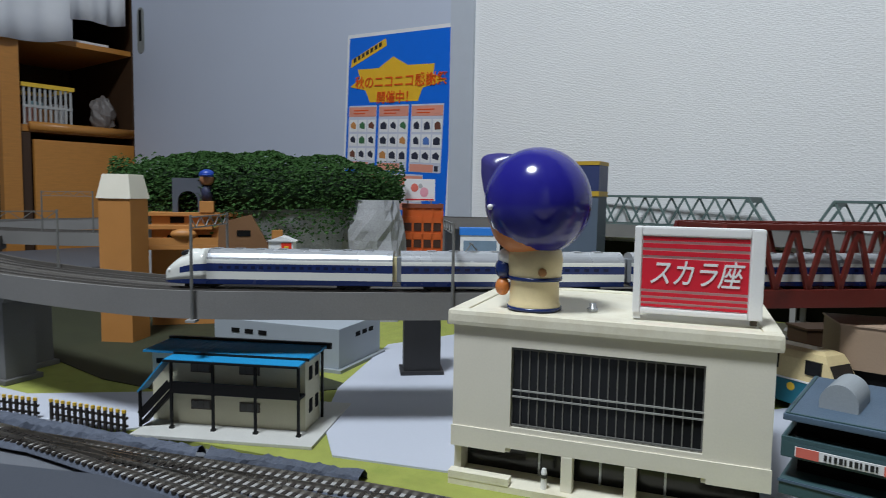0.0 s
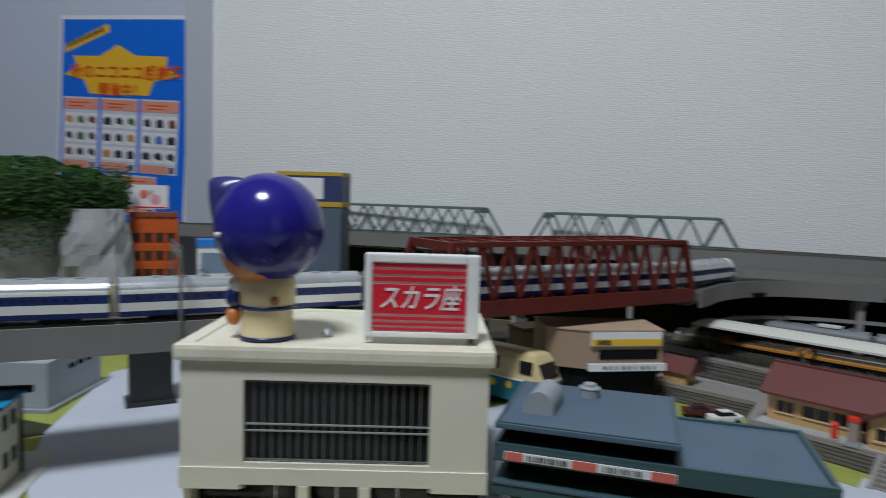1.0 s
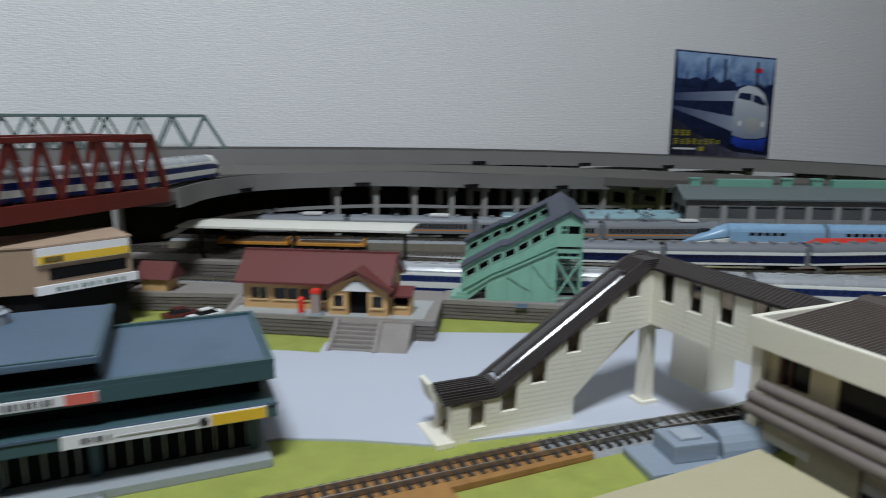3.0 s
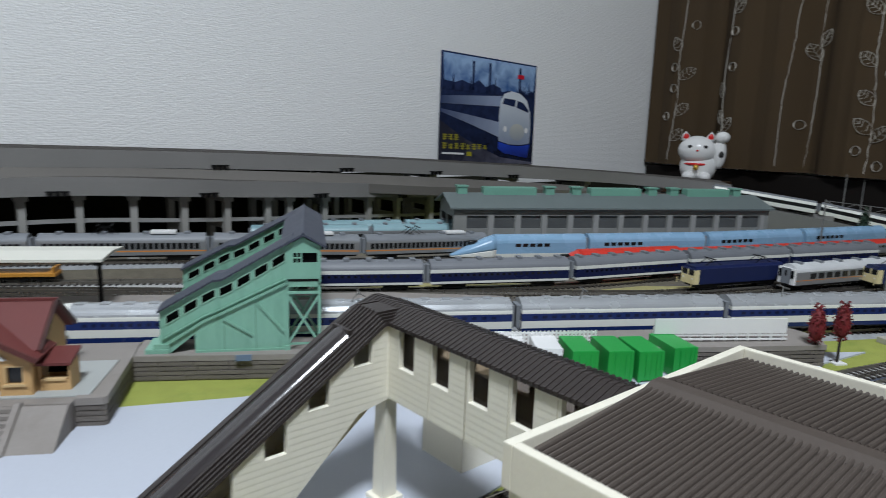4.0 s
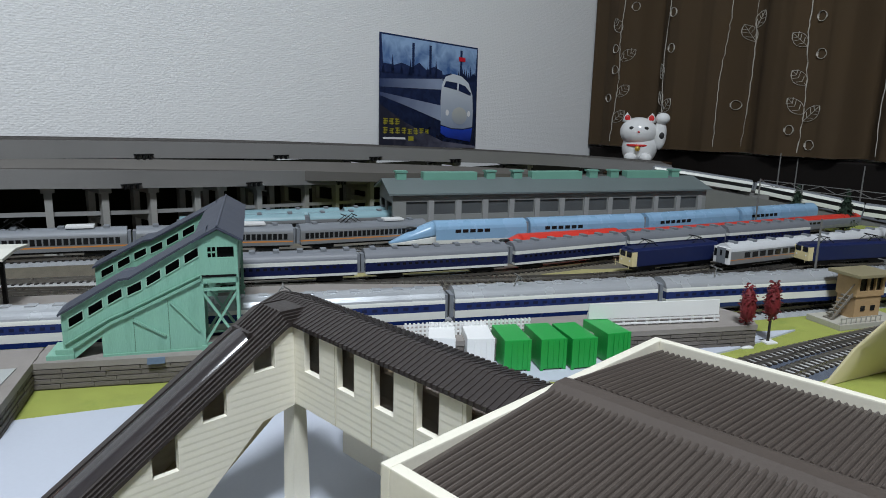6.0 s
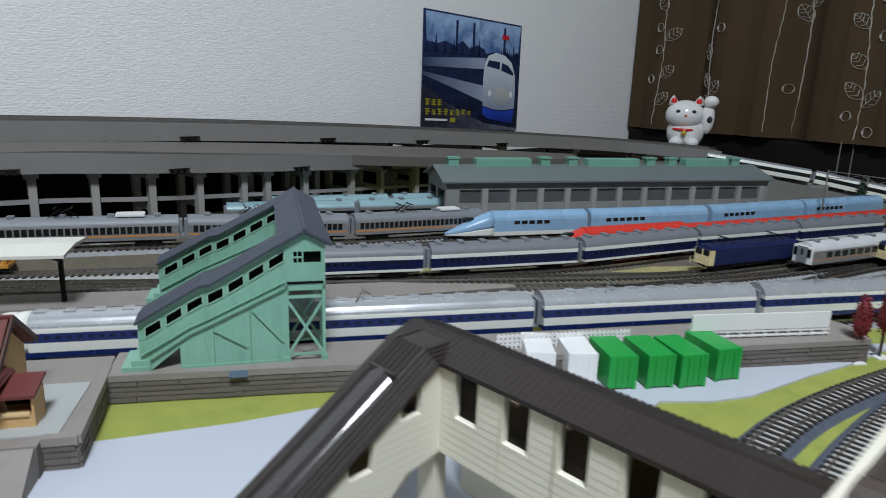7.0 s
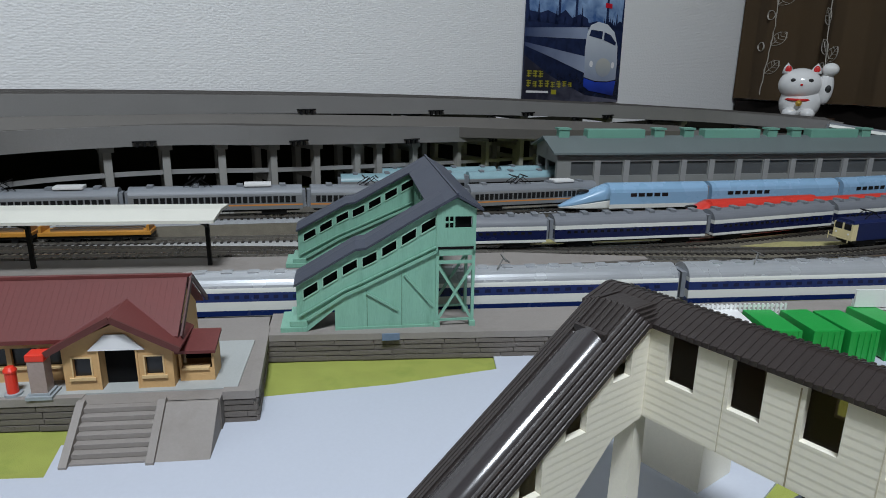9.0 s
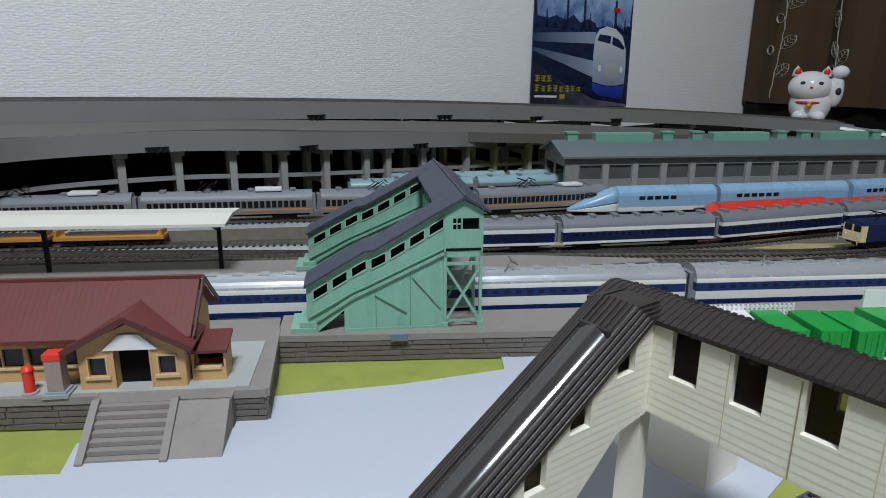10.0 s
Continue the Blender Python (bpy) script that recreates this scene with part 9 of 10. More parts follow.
def train_poster():
    w, h = 0.229, 0.178
    s = thing("train_poster", pose(0.8555, 0.9515, 0.0925, -2, 1.8, 0), "glossy photo poster of a blue and white bullet train", "poster")

    def put(name, pts, m, level, label=""):
        on_sheet(s, name, [(a * w, b * h) for a, b in pts], m, level, label)
    part("sheet", B((0, w, -0.0004, 0.0012, 0, h)), P_NAVY, s, "dark blue glossy print")
    put("sky", [(0.03, 0.74), (0.60, 0.70), (0.97, 0.66), (0.99, 0.985), (0.015, 0.985)], P_SKY, 0, "dusky pale blue sky")
    put("tree_line", [(0.0, 0.66), (0.62, 0.66), (0.60, 0.73), (0.52, 0.76), (0.44, 0.72), (0.37, 0.78), (0.30, 0.73), (0.2, 0.76), (0.1, 0.72), (0.0, 0.74)], P_NAVY, 1, "dark trees")
    put("tree_line", [(0.60, 0.64), (0.99, 0.62), (0.99, 0.72), (0.95, 0.74), (0.90, 0.69), (0.84, 0.73), (0.78, 0.69), (0.70, 0.72), (0.64, 0.70)], P_NAVY, 1, "dark trees")
    for a in (0.30, 0.47, 0.80):
        put("mast", rect(a, a + 0.022, 0.68, 0.95), P_NAVY, 1, "dark mast")
    rngp = random.Random(8)
    for i in range(16):
        a = 0.62 + 0.023 * i if i > 6 else 0.03 + 0.085 * i
        hh = 0.05 + 0.10 * rngp.random()
        put("far_tree", [(a - 0.016, 0.66), (a + 0.016, 0.66), (a + 0.006, 0.66 + hh * 0.7), (a, 0.68 + hh), (a - 0.007, 0.66 + hh * 0.6)], P_NAVY, 1, "dark conifer")
    put("signal", rect(0.785, 0.855, 0.845, 0.885), M_SIGNRED, 2, "red signal")
    put("train_roof", [(0.0, 0.60), (0.64, 0.66), (0.62, 0.555), (0.0, 0.530)], P_ROOFTONE, 1, "pale train roof")
    put("train_side", [(0.0, 0.485), (0.62, 0.40), (0.62, 0.25), (0.30, 0.36), (0.0, 0.455)], P_TRAIN, 1, "pale train side")
    put("ground", [(0.0, 0.38), (0.25, 0.22), (0.62, 0.06), (0.99, 0.02), (0.99, 0.0), (0.0, 0.0)], P_GROUND, 1, "grey ballast")
    nose = [(0.60, 0.22), (0.595, 0.46), (0.605, 0.60), (0.64, 0.68), (0.72, 0.715), (0.82, 0.70), (0.90, 0.64), (0.945, 0.52), (0.955, 0.36), (0.95, 0.21), (0.85, 0.19), (0.72, 0.19)]
    put("nose", nose, P_NOSE, 2, "white rounded train nose")
    put("windscreen", [(0.625, 0.585), (0.645, 0.64), (0.77, 0.635), (0.765, 0.565)], P_NAVY, 3, "dark windscreen")
    put("windscreen", [(0.785, 0.56), (0.79, 0.63), (0.86, 0.61), (0.925, 0.545), (0.92, 0.52)], P_NAVY, 3, "dark windscreen")
    put("nose_cap", [(0.80 + 0.085 * math.cos(k * math.pi / 8), 0.315 + 0.085 * math.sin(k * math.pi / 8)) for k in range(16)], P_CAP, 3, "cream nose cap")
    for a in (0.665, 0.905):
        put("headlamp", [(a + 0.018 * math.cos(k * math.pi / 5), 0.34 + 0.03 * math.sin(k * math.pi / 5)) for k in range(10)], M_SIGNWHITE, 3, "headlamp")
    put("skirt", [(0.60, 0.21), (0.72, 0.18), (0.85, 0.18), (0.95, 0.20), (0.93, 0.06), (0.66, 0.10), (0.60, 0.14)], P_ROYAL, 3, "blue train skirt")
    def strokes(a, b, c, d, k):
        """One unreadable character as a few bars."""
        for j in range(3):
            z = c + (d - c) * (0.12 + 0.34 * j)
            put("title_stroke", rect(a + 0.004 * ((j + k) % 2), b - 0.006 * ((j * 2 + k) % 3 == 0), z, z + (d - c) * 0.17), P_TITLE, 2)
        put("title_stroke", rect(a + (b - a) * (0.3 + 0.25 * (k % 2)), a + (b - a) * (0.52 + 0.25 * (k % 2)), c, d), P_TITLE, 2)
    for i in range(3):
        strokes(0.03 + 0.055 * i, 0.073 + 0.055 * i, 0.20, 0.258, i)
    for i in range(8):
        strokes(0.03 + 0.058 * i, 0.071 + 0.058 * i, 0.118 + 0.010 * (i > 5), 0.178 - 0.010 * (i % 3 == 1), i)
    put("small_line", rect(0.03, 0.24, 0.070, 0.088), M_SIGNWHITE, 2)
    put("title_mark", rect(0.27, 0.32, 0.06, 0.10), P_TITLE, 2)


train_poster()


# -- curtain with embroidered vines --
def fold(y):
    deep = max(0.0, math.cos(2 * math.pi * (y - 0.618) / 0.200)) ** 3
    return 1.452 + 0.20 * max(0.0, y - 0.87) + 0.046 * deep + 0.005 * math.sin(2 * math.pi * y / 0.071 + 1.0) + 0.002 * math.sin(2 * math.pi * y / 0.023)


def curtain():
    c = thing("curtain", pose(0, 0, 0), "brown curtain with silver embroidered vines, hanging in folds", "curtain")
    bm = bmesh.new()
    n = 230
    for side in (0.0, 0.003):
        cols = []
        for i in range(n + 1):
            y = 0.955 - 1.9 * i / n
            cols.append([bm.verts.new((fold(y) * (1 - q) + (1.455 + 0.5 * (fold(y) - 1.455)) * q + side, y, z)) for z, q in ((0.085, 0.0), (0.30, 0.0), (0.8, 0.15), (1.88, 0.5))])
        for a, b in zip(cols, cols[1:]):
            for k in range(3):
                bm.faces.new((a[k], b[k], b[k + 1], a[k + 1]) if side == 0 else (a[k + 1], b[k + 1], b[k], a[k]))
    part("cloth", bm, M_CURTAIN, c, "brown woven cloth", smooth=True)

    def tape(bm, pts, w=0.0017):
        q = [Vector((fold(y) - 0.0008 - 0.0006 * (i % 2), y, z)) for i, (y, z) in enumerate(pts)]
        for a, b in zip(q, q[1:]):
            add_beam(bm, a, b, w, 0.0006)

    def ring(bm, y, z, r=0.0085):
        tape(bm, [(y + r * 0.85 * math.cos(k * math.pi / 8), z + r * math.sin(k * math.pi / 8)) for k in range(17)], 0.0032)

    def leaf(bm, y, z, ang, ln=0.030, wd=0.010):
        ca, sa = math.cos(ang), math.sin(ang)

        def at(s, t):
            return (y + ca * s - sa * t, z + sa * s + ca * t)
        edge = [(ln * k / 8, wd * math.sin(math.pi * k / 8) ** 0.8) for k in range(9)]
        tape(bm, [at(s, t) for s, t in edge])
        tape(bm, [at(s, -t) for s, t in edge])
        tape(bm, [at(0, 0), at(ln, 0)], 0.0013)
        for k in (2, 4, 5.5):
            tape(bm, [at(ln * k / 8, 0), at(ln * (k + 1.3) / 8, wd * 0.75)], 0.0010)
            tape(bm, [at(ln * k / 8, 0), at(ln * (k + 1.3) / 8, -wd * 0.75)], 0.0010)

    def vine(stem, rings, leaves, bold=0.0016):
        """stem: (y, z) points from the hem up; it goes on to the curtain's top."""
        bm = bmesh.new()
        way = [Vector((*q, 0)) for q in stem]
        way = [Vector((*p[:2], 0)) for p in smooth_line([tuple(q) for q in way] + [(way[-1].x - 0.01, 0.7, 0), (way[-1].x + 0.01, 1.2, 0)], 0.012)]
        tape(bm, [(p.x + 0.0008 * math.sin(300 * p.y), p.y) for p in way], bold)
        for y, z in rings:
            ring(bm, y, z)
        for y, z in leaves:
            near = min(way, key=lambda p: abs(p.y - z + 0.018))
            out = Vector((y - near.x, z - near.y + 0.004, 0))
            ang = math.atan2(out.y, out.x)
            ln = 0.034 if out.length < 0.03 else 0.038
            leaf(bm, near.x, near.y, ang, ln, 0.0105)
        part("embroidered_vine", bm, M_THREAD, c, "silver-grey embroidered vine")

    vine([(0.891, 0.095), (0.882, 0.224), (0.884, 0.309), (0.879, 0.409)], [(0.857, 0.370), (0.893, 0.287), (0.891, 0.244), (0.905, 0.186)], [(0.895, 0.334), (0.857, 0.276), (0.866, 0.202), (0.869, 0.151)])
    vine([(0.765, 0.095), (0.779, 0.158), (0.791, 0.224), (0.790, 0.306), (0.775, 0.406)], [(0.771, 0.351), (0.768, 0.283), (0.790, 0.149)], [(0.760, 0.398), (0.798, 0.238), (0.796, 0.190), (0.762, 0.177)])
    vine([(0.665, 0.095), (0.665, 0.215), (0.659, 0.292), (0.655, 0.387)], [], [], 0.0012)
    vine([(0.629, 0.095), (0.624, 0.200), (0.623, 0.291), (0.626, 0.370)], [(0.640, 0.174)], [(0.635, 0.308), (0.612, 0.336)])
    vine([(0.515, 0.092), (0.513, 0.159), (0.515, 0.222), (0.520, 0.298), (0.519, 0.358)], [(0.503, 0.323), (0.496, 0.261), (0.531, 0.131), (0.497, 0.106)], [(0.538, 0.372), (0.497, 0.374), (0.540, 0.290), (0.534, 0.226), (0.535, 0.178), (0.492, 0.165)])
    vine([(0.398, 0.092), (0.402, 0.160), (0.400, 0.205), (0.395, 0.276), (0.390, 0.362)], [], [], 0.0014)
    vine([(0.270, 0.095), (0.262, 0.200), (0.268, 0.300), (0.262, 0.400)], [(0.285, 0.160), (0.250, 0.250), (0.284, 0.335)], [(0.245, 0.190), (0.290, 0.225), (0.240, 0.310), (0.288, 0.290)])
    vine([(0.140, 0.095), (0.146, 0.250), (0.138, 0.400)], [], [], 0.0013)
    vine([(0.0, 0.095), (-0.008, 0.200), (0.0, 0.300), (-0.006, 0.400)], [(0.016, 0.180), (-0.022, 0.260)], [(-0.025, 0.200), (0.02, 0.240), (-0.026, 0.320)])


curtain()
setting("window_ledge", B((1.470, 1.52, -0.9, 0.953, -0.45, 0.080), bevel=0.003), mat("dark_varnished_ledge", (0.008, 0.006, 0.005), 0.6, spec=0.15), "dark brown ledge below the curtain", "ledge")


# -- beckoning cat --
def cat():
    """A ceramic cat as one plain body."""
    bm = bmesh.new()
    marks = []

    def add(idx, *a, **k):
        n = len(bm.faces)
        ball(*a, bm=bm, **k)
        marks.append((n, len(bm.faces), idx))
    add(0, 0.031, (-0.002, 0.002, 0.026), (1.0, 0.85, 1.0), n=28, m=16)
    add(0, 0.0315, (-0.006, -0.004, 0.0535), (1.02, 0.85, 0.78), n=32, m=18)
    add(0, 0.0120, (0.031, -0.004, 0.050), (0.95, 0.9, 2.2), n=18, m=12)
    add(0, 0.0118, (0.0335, -0.008, 0.0765), (1.05, 0.95, 0.85), n=18, m=12)
    for sx in (-1, 1):
        n = len(bm.faces)
        old = set(bm.verts)
        lathe([(0.0092, 0.0), (0.006, 0.009), (0.0, 0.0165)], 12, bm, (-0.006 + sx * 0.020, -0.004))
        for v in [q for q in bm.verts if q not in old]:
            v.co.z += 0.0695
            v.co.x += sx * (v.co.z - 0.0695) * 0.10
        marks.append((n, len(bm.faces), 0))
        add(1, 0.0052, (-0.006 + sx * 0.0205, -0.0095, 0.0755), (0.95, 0.55, 1.2), n=12, m=8)
        add(2, 0.0036, (-0.006 + sx * 0.0125, -0.0275, 0.0600), (1.1, 0.5, 0.75), n=12, m=8)
        add(0, 0.0115, (-0.004 + sx * 0.013, -0.022, 0.010), (1.0, 1.0, 0.75), n=14, m=10)
    n = len(bm.faces)
    lathe([(0.0215, 0.0285), (0.0232, 0.0305), (0.0215, 0.0325)], 28, bm, (-0.005, -0.0045))
    marks.append((n, len(bm.faces), 1))
    add(3, 0.0048, (-0.006, -0.0275, 0.0255), (1, 1, 1), n=14, m=10)
    add(2, 0.0056, (0.0335, -0.0135, 0.0480), (0.85, 0.4, 1.05), n=14, m=10)
    add(1, 0.0016, (-0.006, -0.0315, 0.0535), (1.4, 0.6, 1.0), n=8, m=6)
    bm.faces.ensure_lookup_table()
    for a, b, idx in marks:
        for i in range(a, b):
            bm.faces[i].material_index = idx
            bm.faces[i].smooth = True
    me = bpy.data.meshes.new("beckoning_cat")
    bm.to_mesh(me)
    bm.free()
    for m in (M_CATWHITE, M_CATRED, M_INK, M_GOLD):
        me.materials.append(m)
    o = new("beckoning_cat", me)
    o.matrix_basis = pose(1.3605, 0.7680, 0.0600, 0, 0, -60) @ Matrix.Diagonal((1.08, 1.08, 1.12, 1.0))
    tagged(o, "white ceramic beckoning cat with red collar and raised paw", "figurine")


cat()


# -- wooden cabinet beside the door --
def cabinet():
    c = thing("cabinet", pose(0, 0, 0), "open orange-brown wooden cabinet beside the grey door", "cabinet")
    x, xb = -1.93, -2.36
    part("post", B((x - 0.03, x, 0.642, 0.686, -0.45, 1.3), bevel=0.002), M_WOOD, c, "orange-brown upright")
    # inner panels and inner post take a darker wood, as painted shade
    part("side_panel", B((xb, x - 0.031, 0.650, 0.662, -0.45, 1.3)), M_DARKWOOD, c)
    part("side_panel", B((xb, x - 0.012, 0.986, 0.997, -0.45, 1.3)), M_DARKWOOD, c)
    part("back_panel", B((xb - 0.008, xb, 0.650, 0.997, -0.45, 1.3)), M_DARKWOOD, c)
    part("shelf", B((xb + 0.001, x - 0.012, 0.663, 0.985, 0.308, 0.326)), M_WOOD, c)
    part("shelf_edge", sweep([Vector((x - 0.001, 0.706, 0.322)), Vector((x - 0.001, 0.985, 0.322))], [(0.012 * math.cos(k * math.pi / 8), 0.012 * math.sin(k * math.pi / 8)) for k in range(16)]), M_WOOD, c, "rounded shelf edge", smooth=True)
    part("upper_shelf", B((xb + 0.001, x - 0.012, 0.663, 0.985, 0.548, 0.562)), M_WOOD, c)
    part("drawer_front", B((x - 0.016, x - 0.002, 0.716, 0.985, 0.06, 0.288), bevel=0.003), M_WOOD, c, "plain orange-brown drawer front")
    part("lower_front", B((x - 0.016, x - 0.002, 0.716, 0.985, -0.43, 0.054), bevel=0.003), M_WOOD, c, "plain orange-brown drawer front")
    part("inner_post", B((x - 0.034, x - 0.012, 0.687, 0.712, -0.45, 0.306)), M_DARKWOOD, c)
    part("paper_stack", B((-2.20, -1.96, 0.80, 0.93, 0.5625, 0.5725), bevel=0.002), M_CLOTH, c, "papers on the upper shelf")


cabinet()

M_MILKY = mat("milky_basket_plastic", (0.42, 0.42, 0.40), 0.35, var=0.1)
bk = thing("storage_basket", pose(-2.04, 0.760, 0.3270), "milky plastic basket with a yellow rim, full of packets", "basket")
part("bottom", B((-0.09, 0.09, -0.062, 0.062, 0, 0.003)), M_MILKY, bk)
for a in ((-0.092, 0.092, -0.067, -0.063, 0.098, 0.109), (-0.092, 0.092, 0.063, 0.067, 0.098, 0.109), (0.090, 0.094, -0.067, 0.067, 0.098, 0.109), (-0.094, -0.090, -0.067, 0.067, 0.098, 0.109)):
    part("rim", B(a), M_YELLOW, bk, "yellow rim")
sl = part("slat", B((0.088, 0.0905, -0.003, 0.003, 0.003, 0.099)), M_MILKY, bk, at=pose(0, -0.058, 0))
for i in range(1, 10):
    again(sl, bk, pose(0, -0.058 + 0.0129 * i, 0))
for i in range(10):
    again(sl, bk, pose(-0.179, -0.058 + 0.0129 * i, 0))
part("band", B((0.0906, 0.092, -0.062, 0.062, 0.045, 0.052)), M_MILKY, bk)
for (a, b, z, rz, m, lab) in ((0.05, -0.035, 0.03, 10, P_SALMON, "salmon paper packet"), (0.055, 0.005, 0.025, -20, M_OCHRE, "ochre paper packet"), (0.05, 0.04, 0.035, 15, M_CLOTH, "white paper packet"), (0.0, 0.0, 0.04, 40, M_TEAL, "teal paper packet")):
    k = thing("packet", pose(-2.04 + a, 0.760 + b, 0.3302, 0, 0, rz), lab + " in the basket", "packet", "packets in the basket")
    part("wrapper", B((-0.014, 0.014, -0.020, 0.020, 0, z * 1.7), bevel=0.005), m, k)


def hanging(name, y0, y1, low, x, label):
    """A cloth that hangs over the cabinet's front; low gives the hem at both ends."""
    bm = bmesh.new()
    rows = []
    for s in (0, 0.003):
        cols = []
        for i in range(25):
            f = i / 24
            y = y0 + (y1 - y0) * f
            w = 0.006 * math.sin(9 * f + y0 * 20) + 0.003 * math.sin(23 * f)
            lo = low[0] + (low[1] - low[0]) * f + 0.004 * math.sin(7 * f)
            cols.append([bm.verts.new((x + w + s, y, lo + (1.28 - lo) * q)) for q in (0, 0.1, 0.3, 1)])
        rows.append(cols)
        for a, b in zip(cols, cols[1:]):
            for k in range(3):
                bm.faces.new((a[k], b[k], b[k + 1], a[k + 1]))
    a, b = rows
    for i in range(24):
        bm.faces.new((a[i][0], b[i][0], b[i + 1][0], a[i + 1][0]))
    c = thing(name, pose(0, 0, 0), label, "cloth")
    part("cloth", bm, M_CLOTH, c, smooth=True)


hanging("cabinet_cloth", 0.560, 0.812, (0.520, 0.555), -1.918, "white cloth hanging over the cabinet's front")
hanging("cabinet_cloth", 0.806, 0.955, (0.612, 0.622), -1.910, "white cloth hanging over the cabinet's front")
bm = ball(0.05, (0, 0, 0.05), (0.8, 0.6, 1.15), 18, 12)
rng7 = random.Random(3)
for v in bm.verts:
    v.co += Vector((rng7.uniform(-1, 1), rng7.uniform(-1, 1), rng7.uniform(-1, 0.5))) * 0.006
    v.co.z = max(v.co.z, 0.0)
bag = thing("plastic_bag", pose(-2.02, 0.935, 0.3262), "crumpled grey plastic bag in the cabinet", "bag")
part("bag", bm, mat("grey_plastic_film", (0.22, 0.20, 0.19), 0.25, var=0.2), bag)


# -- yard ground --
M_YARD = mat("grey_brown_yard_ground", (0.150, 0.135, 0.112), 0.85, var=0.3, fine=1500, coarse=60, bump=0.7, dirt=(0.22, 0.19, 0.12))
M_STRAW = mat("straw_yellow_ground", (0.40, 0.36, 0.16), 0.85, var=0.2, fine=1500, coarse=90, bump=0.6)


def Lpoly(pts):
    return [LP(u, v) for u, v in pts]


setting("yard_ground", prism(Lpoly([(-0.48, 0.640), (-0.1, 0.640), (0.3, 0.640), (0.52, 0.640), (0.60, 0.655), (0.88, 0.69), (0.88, 0.86), (0.74, 0.985), (0.46, 1.02), (0.05, 1.0), (-0.16, 0.96), (-0.40, 0.88), (-0.48, 0.80)]), 0.0, 0.0006), M_YARD, "grey-brown ground sheet below the yard tracks", "ground")
for pts, m, lab in (
    ([(-0.30, 0.786), (-0.1, 0.795), (0.10, 0.800), (0.16, 0.812), (0.10, 0.818), (-0.12, 0.810), (-0.30, 0.800)], M_BALLASTBROWN, "ochre gravel patch beside the tracks"),
    ([(0.10, 0.776), (0.24, 0.772), (0.40, 0.748), (0.52, 0.765), (0.40, 0.768), (0.28, 0.786), (0.16, 0.790)], M_STRAW, "straw-coloured grass strip between the tracks"),
    ([(0.30, 0.690), (0.42, 0.676), (0.60, 0.690), (0.55, 0.708), (0.40, 0.706)], M_BALLASTBROWN, "ochre gravel patch beside the tracks"),
    ([(0.42, 0.658), (0.60, 0.642), (0.70, 0.652), (0.55, 0.672)], M_STRAW, "straw-coloured grass strip between the tracks"),
    ([(-0.30, 0.7585), (-0.10, 0.7575), (-0.02, 0.7600), (-0.10, 0.7640), (-0.30, 0.7645)], M_BALLASTBROWN, "ochre gravel patch beside the tracks"),
):
    setting("ground_patch", prism(Lpoly(pts), 0.0006, 0.0011), m, lab, "ground")


# -- maintenance wagons behind the island platform --
def work_wagon(u, v, rz, label):
    w = thing("work_wagon", L(u, v, 0.0056, rz), label, "wagon", "maintenance wagons")
    part("underframe", B((0, 0.085, -0.007, 0.007, 0.0030, 0.0055)), M_BLACKP, w)
    part("deck", B((0, 0.085, -0.0085, 0.0085, 0.0055, 0.0085), bevel=0.0005), mat_work, w, "orange deck")
    part("bulkhead", B((0.001, 0.003, -0.008, 0.008, 0.0085, 0.0135)), mat_work, w)
    part("bulkhead", B((0.082, 0.084, -0.008, 0.008, 0.0085, 0.0135)), mat_work, w)
    part("rail_load", B((0.008, 0.078, -0.004, -0.002, 0.0085, 0.0105)), M_RAIL, w, "rails laid on the deck")
    part("rail_load", B((0.008, 0.078, 0.002, 0.004, 0.0085, 0.0105)), M_RAIL, w, "rails laid on the deck")
    for x in (0.014, 0.028, 0.058, 0.072):
        bm = lathe([(0.0028, -0.0065), (0.0028, 0.0065)], 14)
        bmesh.ops.rotate(bm, verts=bm.verts, cent=(0, 0, 0), matrix=Matrix.Rotation(math.pi / 2, 3, "X"))
        part("wheel_set", bm, M_BLACKP, w, at=pose(x, 0, 0.0028))


mat_work = mat("work_train_orange", (0.55, 0.25, 0.04), 0.45, var=0.12)
work_wagon(-0.335, 0.7902, 1.4, "orange flat wagon loaded with rails")
work_wagon(-0.245, 0.7922, 1.4, "orange flat wagon loaded with rails")


# -- cream card slope at the bend of the curved track --
base = smooth_line([(0.585, 0.217, 0.0), (0.645, 0.196, 0.0), (0.74, 0.160, 0.0), (0.86, 0.098, 0.0)], 0.02)
bm = bmesh.new()
rows = []
for i, p in enumerate(base):
    sag = 0.004 * math.sin(i * 0.9)
    rows.append([bm.verts.new((p.x + 0.012 * q, p.y - 0.062 * q + 0.006 * math.sin(math.pi * q) + d, 0.0005 + 0.085 * q ** 0.9 + sag * q)) for d in (0.0, -0.002) for q in (0, 0.25, 0.5, 0.75, 1)])
for a, b in zip(rows, rows[1:]):
    for k in (0, 1, 2, 3, 5, 6, 7, 8):
        bm.faces.new((a[k], b[k], b[k + 1], a[k + 1]))
for e in (rows[0], rows[-1]):
    bm.faces.new(e[:5] + e[5:][::-1])
mound = thing("card_slope", pose(0, 0, 0), "smooth cream card sheet leaning beside the curved track", "card sheet")
part("card", bm, M_BEIGE, mound, smooth=True)

cat_stand = thing("cat_stand", pose(1.385, 0.815, -0.003), "plain dark block under the ceramic cat", "block")
part("block", B((-0.055, 0.055, -0.075, 0.045, 0.0, 0.0630), bevel=0.001), M_DARKWOOD, cat_stand)

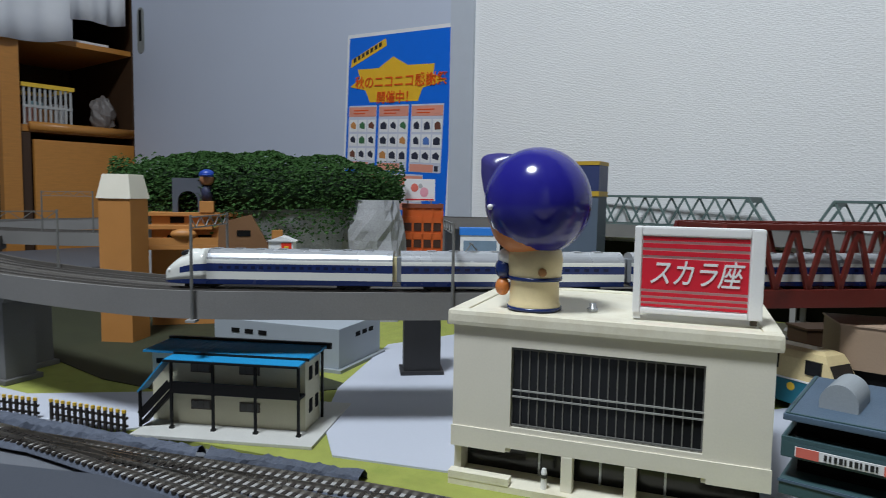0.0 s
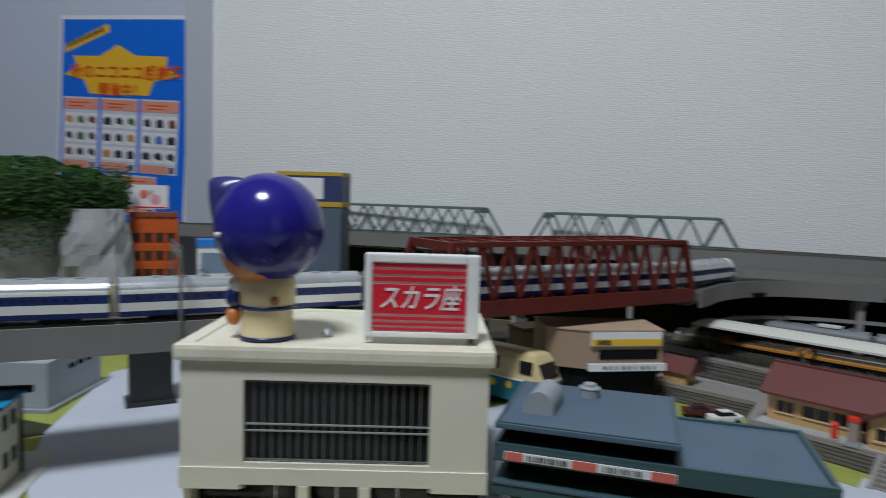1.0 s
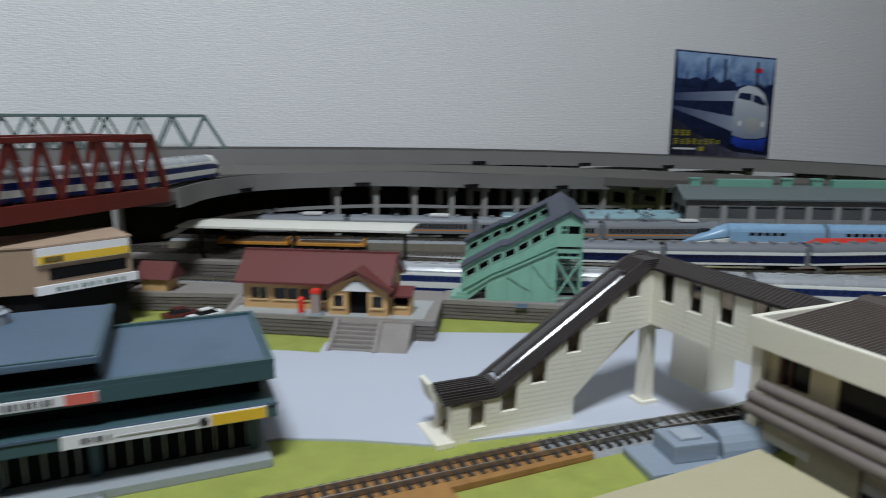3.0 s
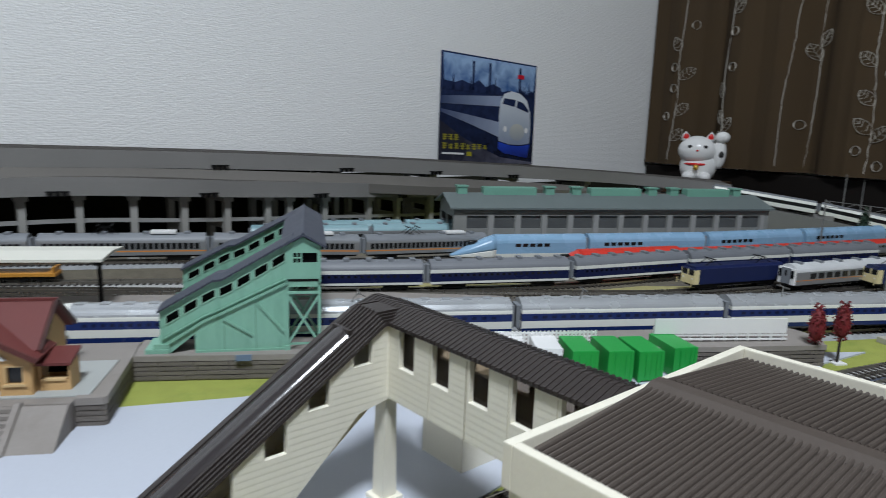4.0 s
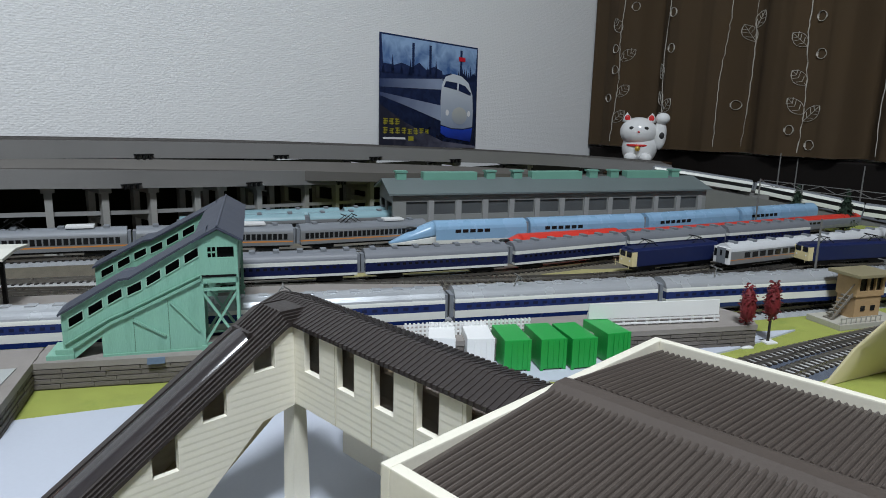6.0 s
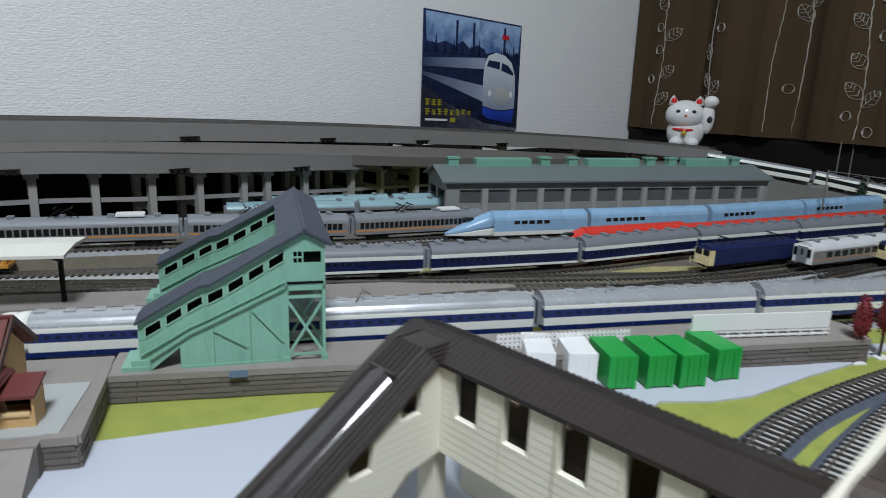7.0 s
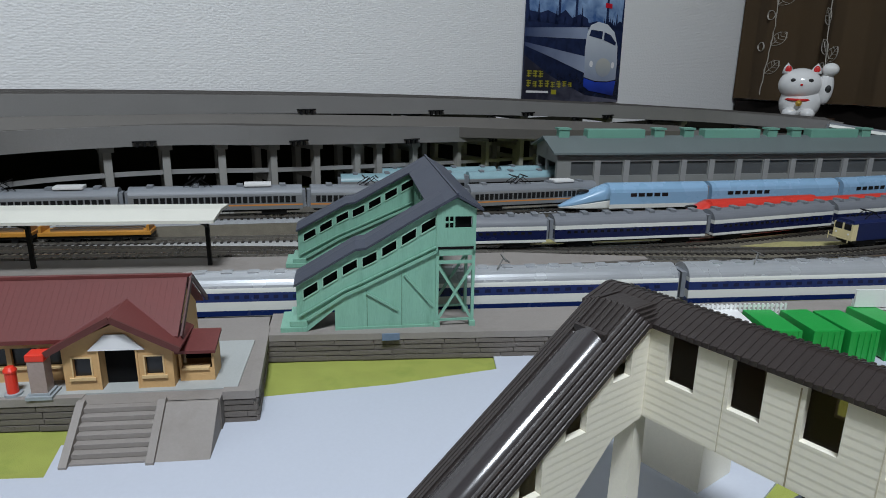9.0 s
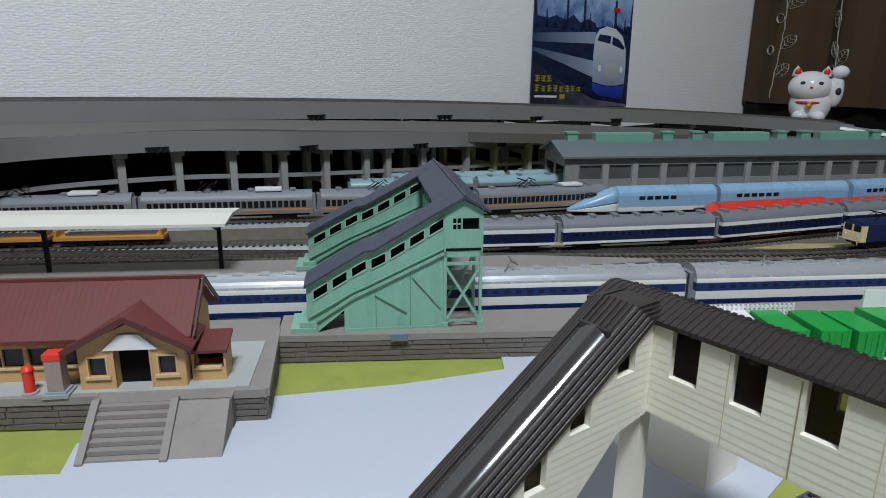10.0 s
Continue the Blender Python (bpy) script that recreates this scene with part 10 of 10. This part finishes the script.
post = thing("marker_post", pose(-0.163, 0.2995, 0.0035), "small white post with a black cap before the entrance", "post")
part("shaft", lathe([(0.0016, 0.0), (0.0016, 0.0090), (0.0010, 0.0110)], 12), M_WHITE, post)
part("cap", lathe([(0.0018, 0.0060), (0.0018, 0.0078)], 12), M_INK, post, "black band")

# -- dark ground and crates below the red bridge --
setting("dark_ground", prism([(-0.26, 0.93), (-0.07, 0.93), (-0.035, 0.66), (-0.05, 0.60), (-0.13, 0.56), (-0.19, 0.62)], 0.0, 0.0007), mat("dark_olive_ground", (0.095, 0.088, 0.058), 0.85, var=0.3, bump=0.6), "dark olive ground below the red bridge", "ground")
for x, y, rz, sx, sy, sz, m, lab in ((-0.155, 0.66, 20, 0.040, 0.030, 0.028, M_SLEEPER, "dark brown wooden crate below the bridge"), (-0.105, 0.70, 45, 0.050, 0.030, 0.034, M_DARKWOOD, "dark brown storage box below the bridge"), (-0.20, 0.74, 10, 0.045, 0.035, 0.030, M_SLEEPER, "dark brown storage box below the bridge")):
    k = thing("storage_box", pose(x, y, 0.0007, 0, 0, rz), lab, "box", "boxes below the bridge")
    part("body", B((0, sx, 0, sy, 0, sz), bevel=0.0008), m, k)
    part("lid", B((-0.001, sx + 0.001, -0.001, sy + 0.001, sz, sz + 0.002)), m, k)
# sheet puts the viaduct's shade into the ground colour
setting("dark_ground", prism([(-1.05, 0.42), (-0.86, 0.285), (-0.68, 0.252), (-0.55, 0.250), (-0.47, 0.268), (-0.40, 0.335), (-0.372, 0.372), (-0.46, 0.375), (-0.58, 0.36), (-0.62, 0.48), (-0.85, 0.60)], 0.0, 0.0007), mat("shaded_green_ground", (0.030, 0.034, 0.012), 0.85, var=0.35, bump=0.6), "dark green sheet for the shaded ground behind the viaduct piers", "ground")

# -- dark clutter on the ground beside the grey hut --
setting("dark_ground", prism([(0.268, 0.262), (0.300, 0.258), (0.335, 0.262), (0.345, 0.290), (0.318, 0.292), (0.285, 0.280)], 0.0, 0.0009), mat("near_black_ground", (0.035, 0.036, 0.036), 0.85, var=0.3, bump=0.6), "near-black ground sheet beside the footbridge", "ground")
for x, y, rz in ((0.290, 0.252, 20), (0.312, 0.262, -25)):
    k = thing("storage_box", pose(x, y, 0.0009, 0, 0, rz), "small dark blue-grey crate beside the hut", "box", "crates beside the hut")
    part("body", B((0, 0.014, 0, 0.010, 0, 0.009), bevel=0.0008), M_SLATE, k)
    part("lid", B((-0.0008, 0.0148, -0.0008, 0.0108, 0.009, 0.0105), bevel=0.0003), M_SLATE, k)
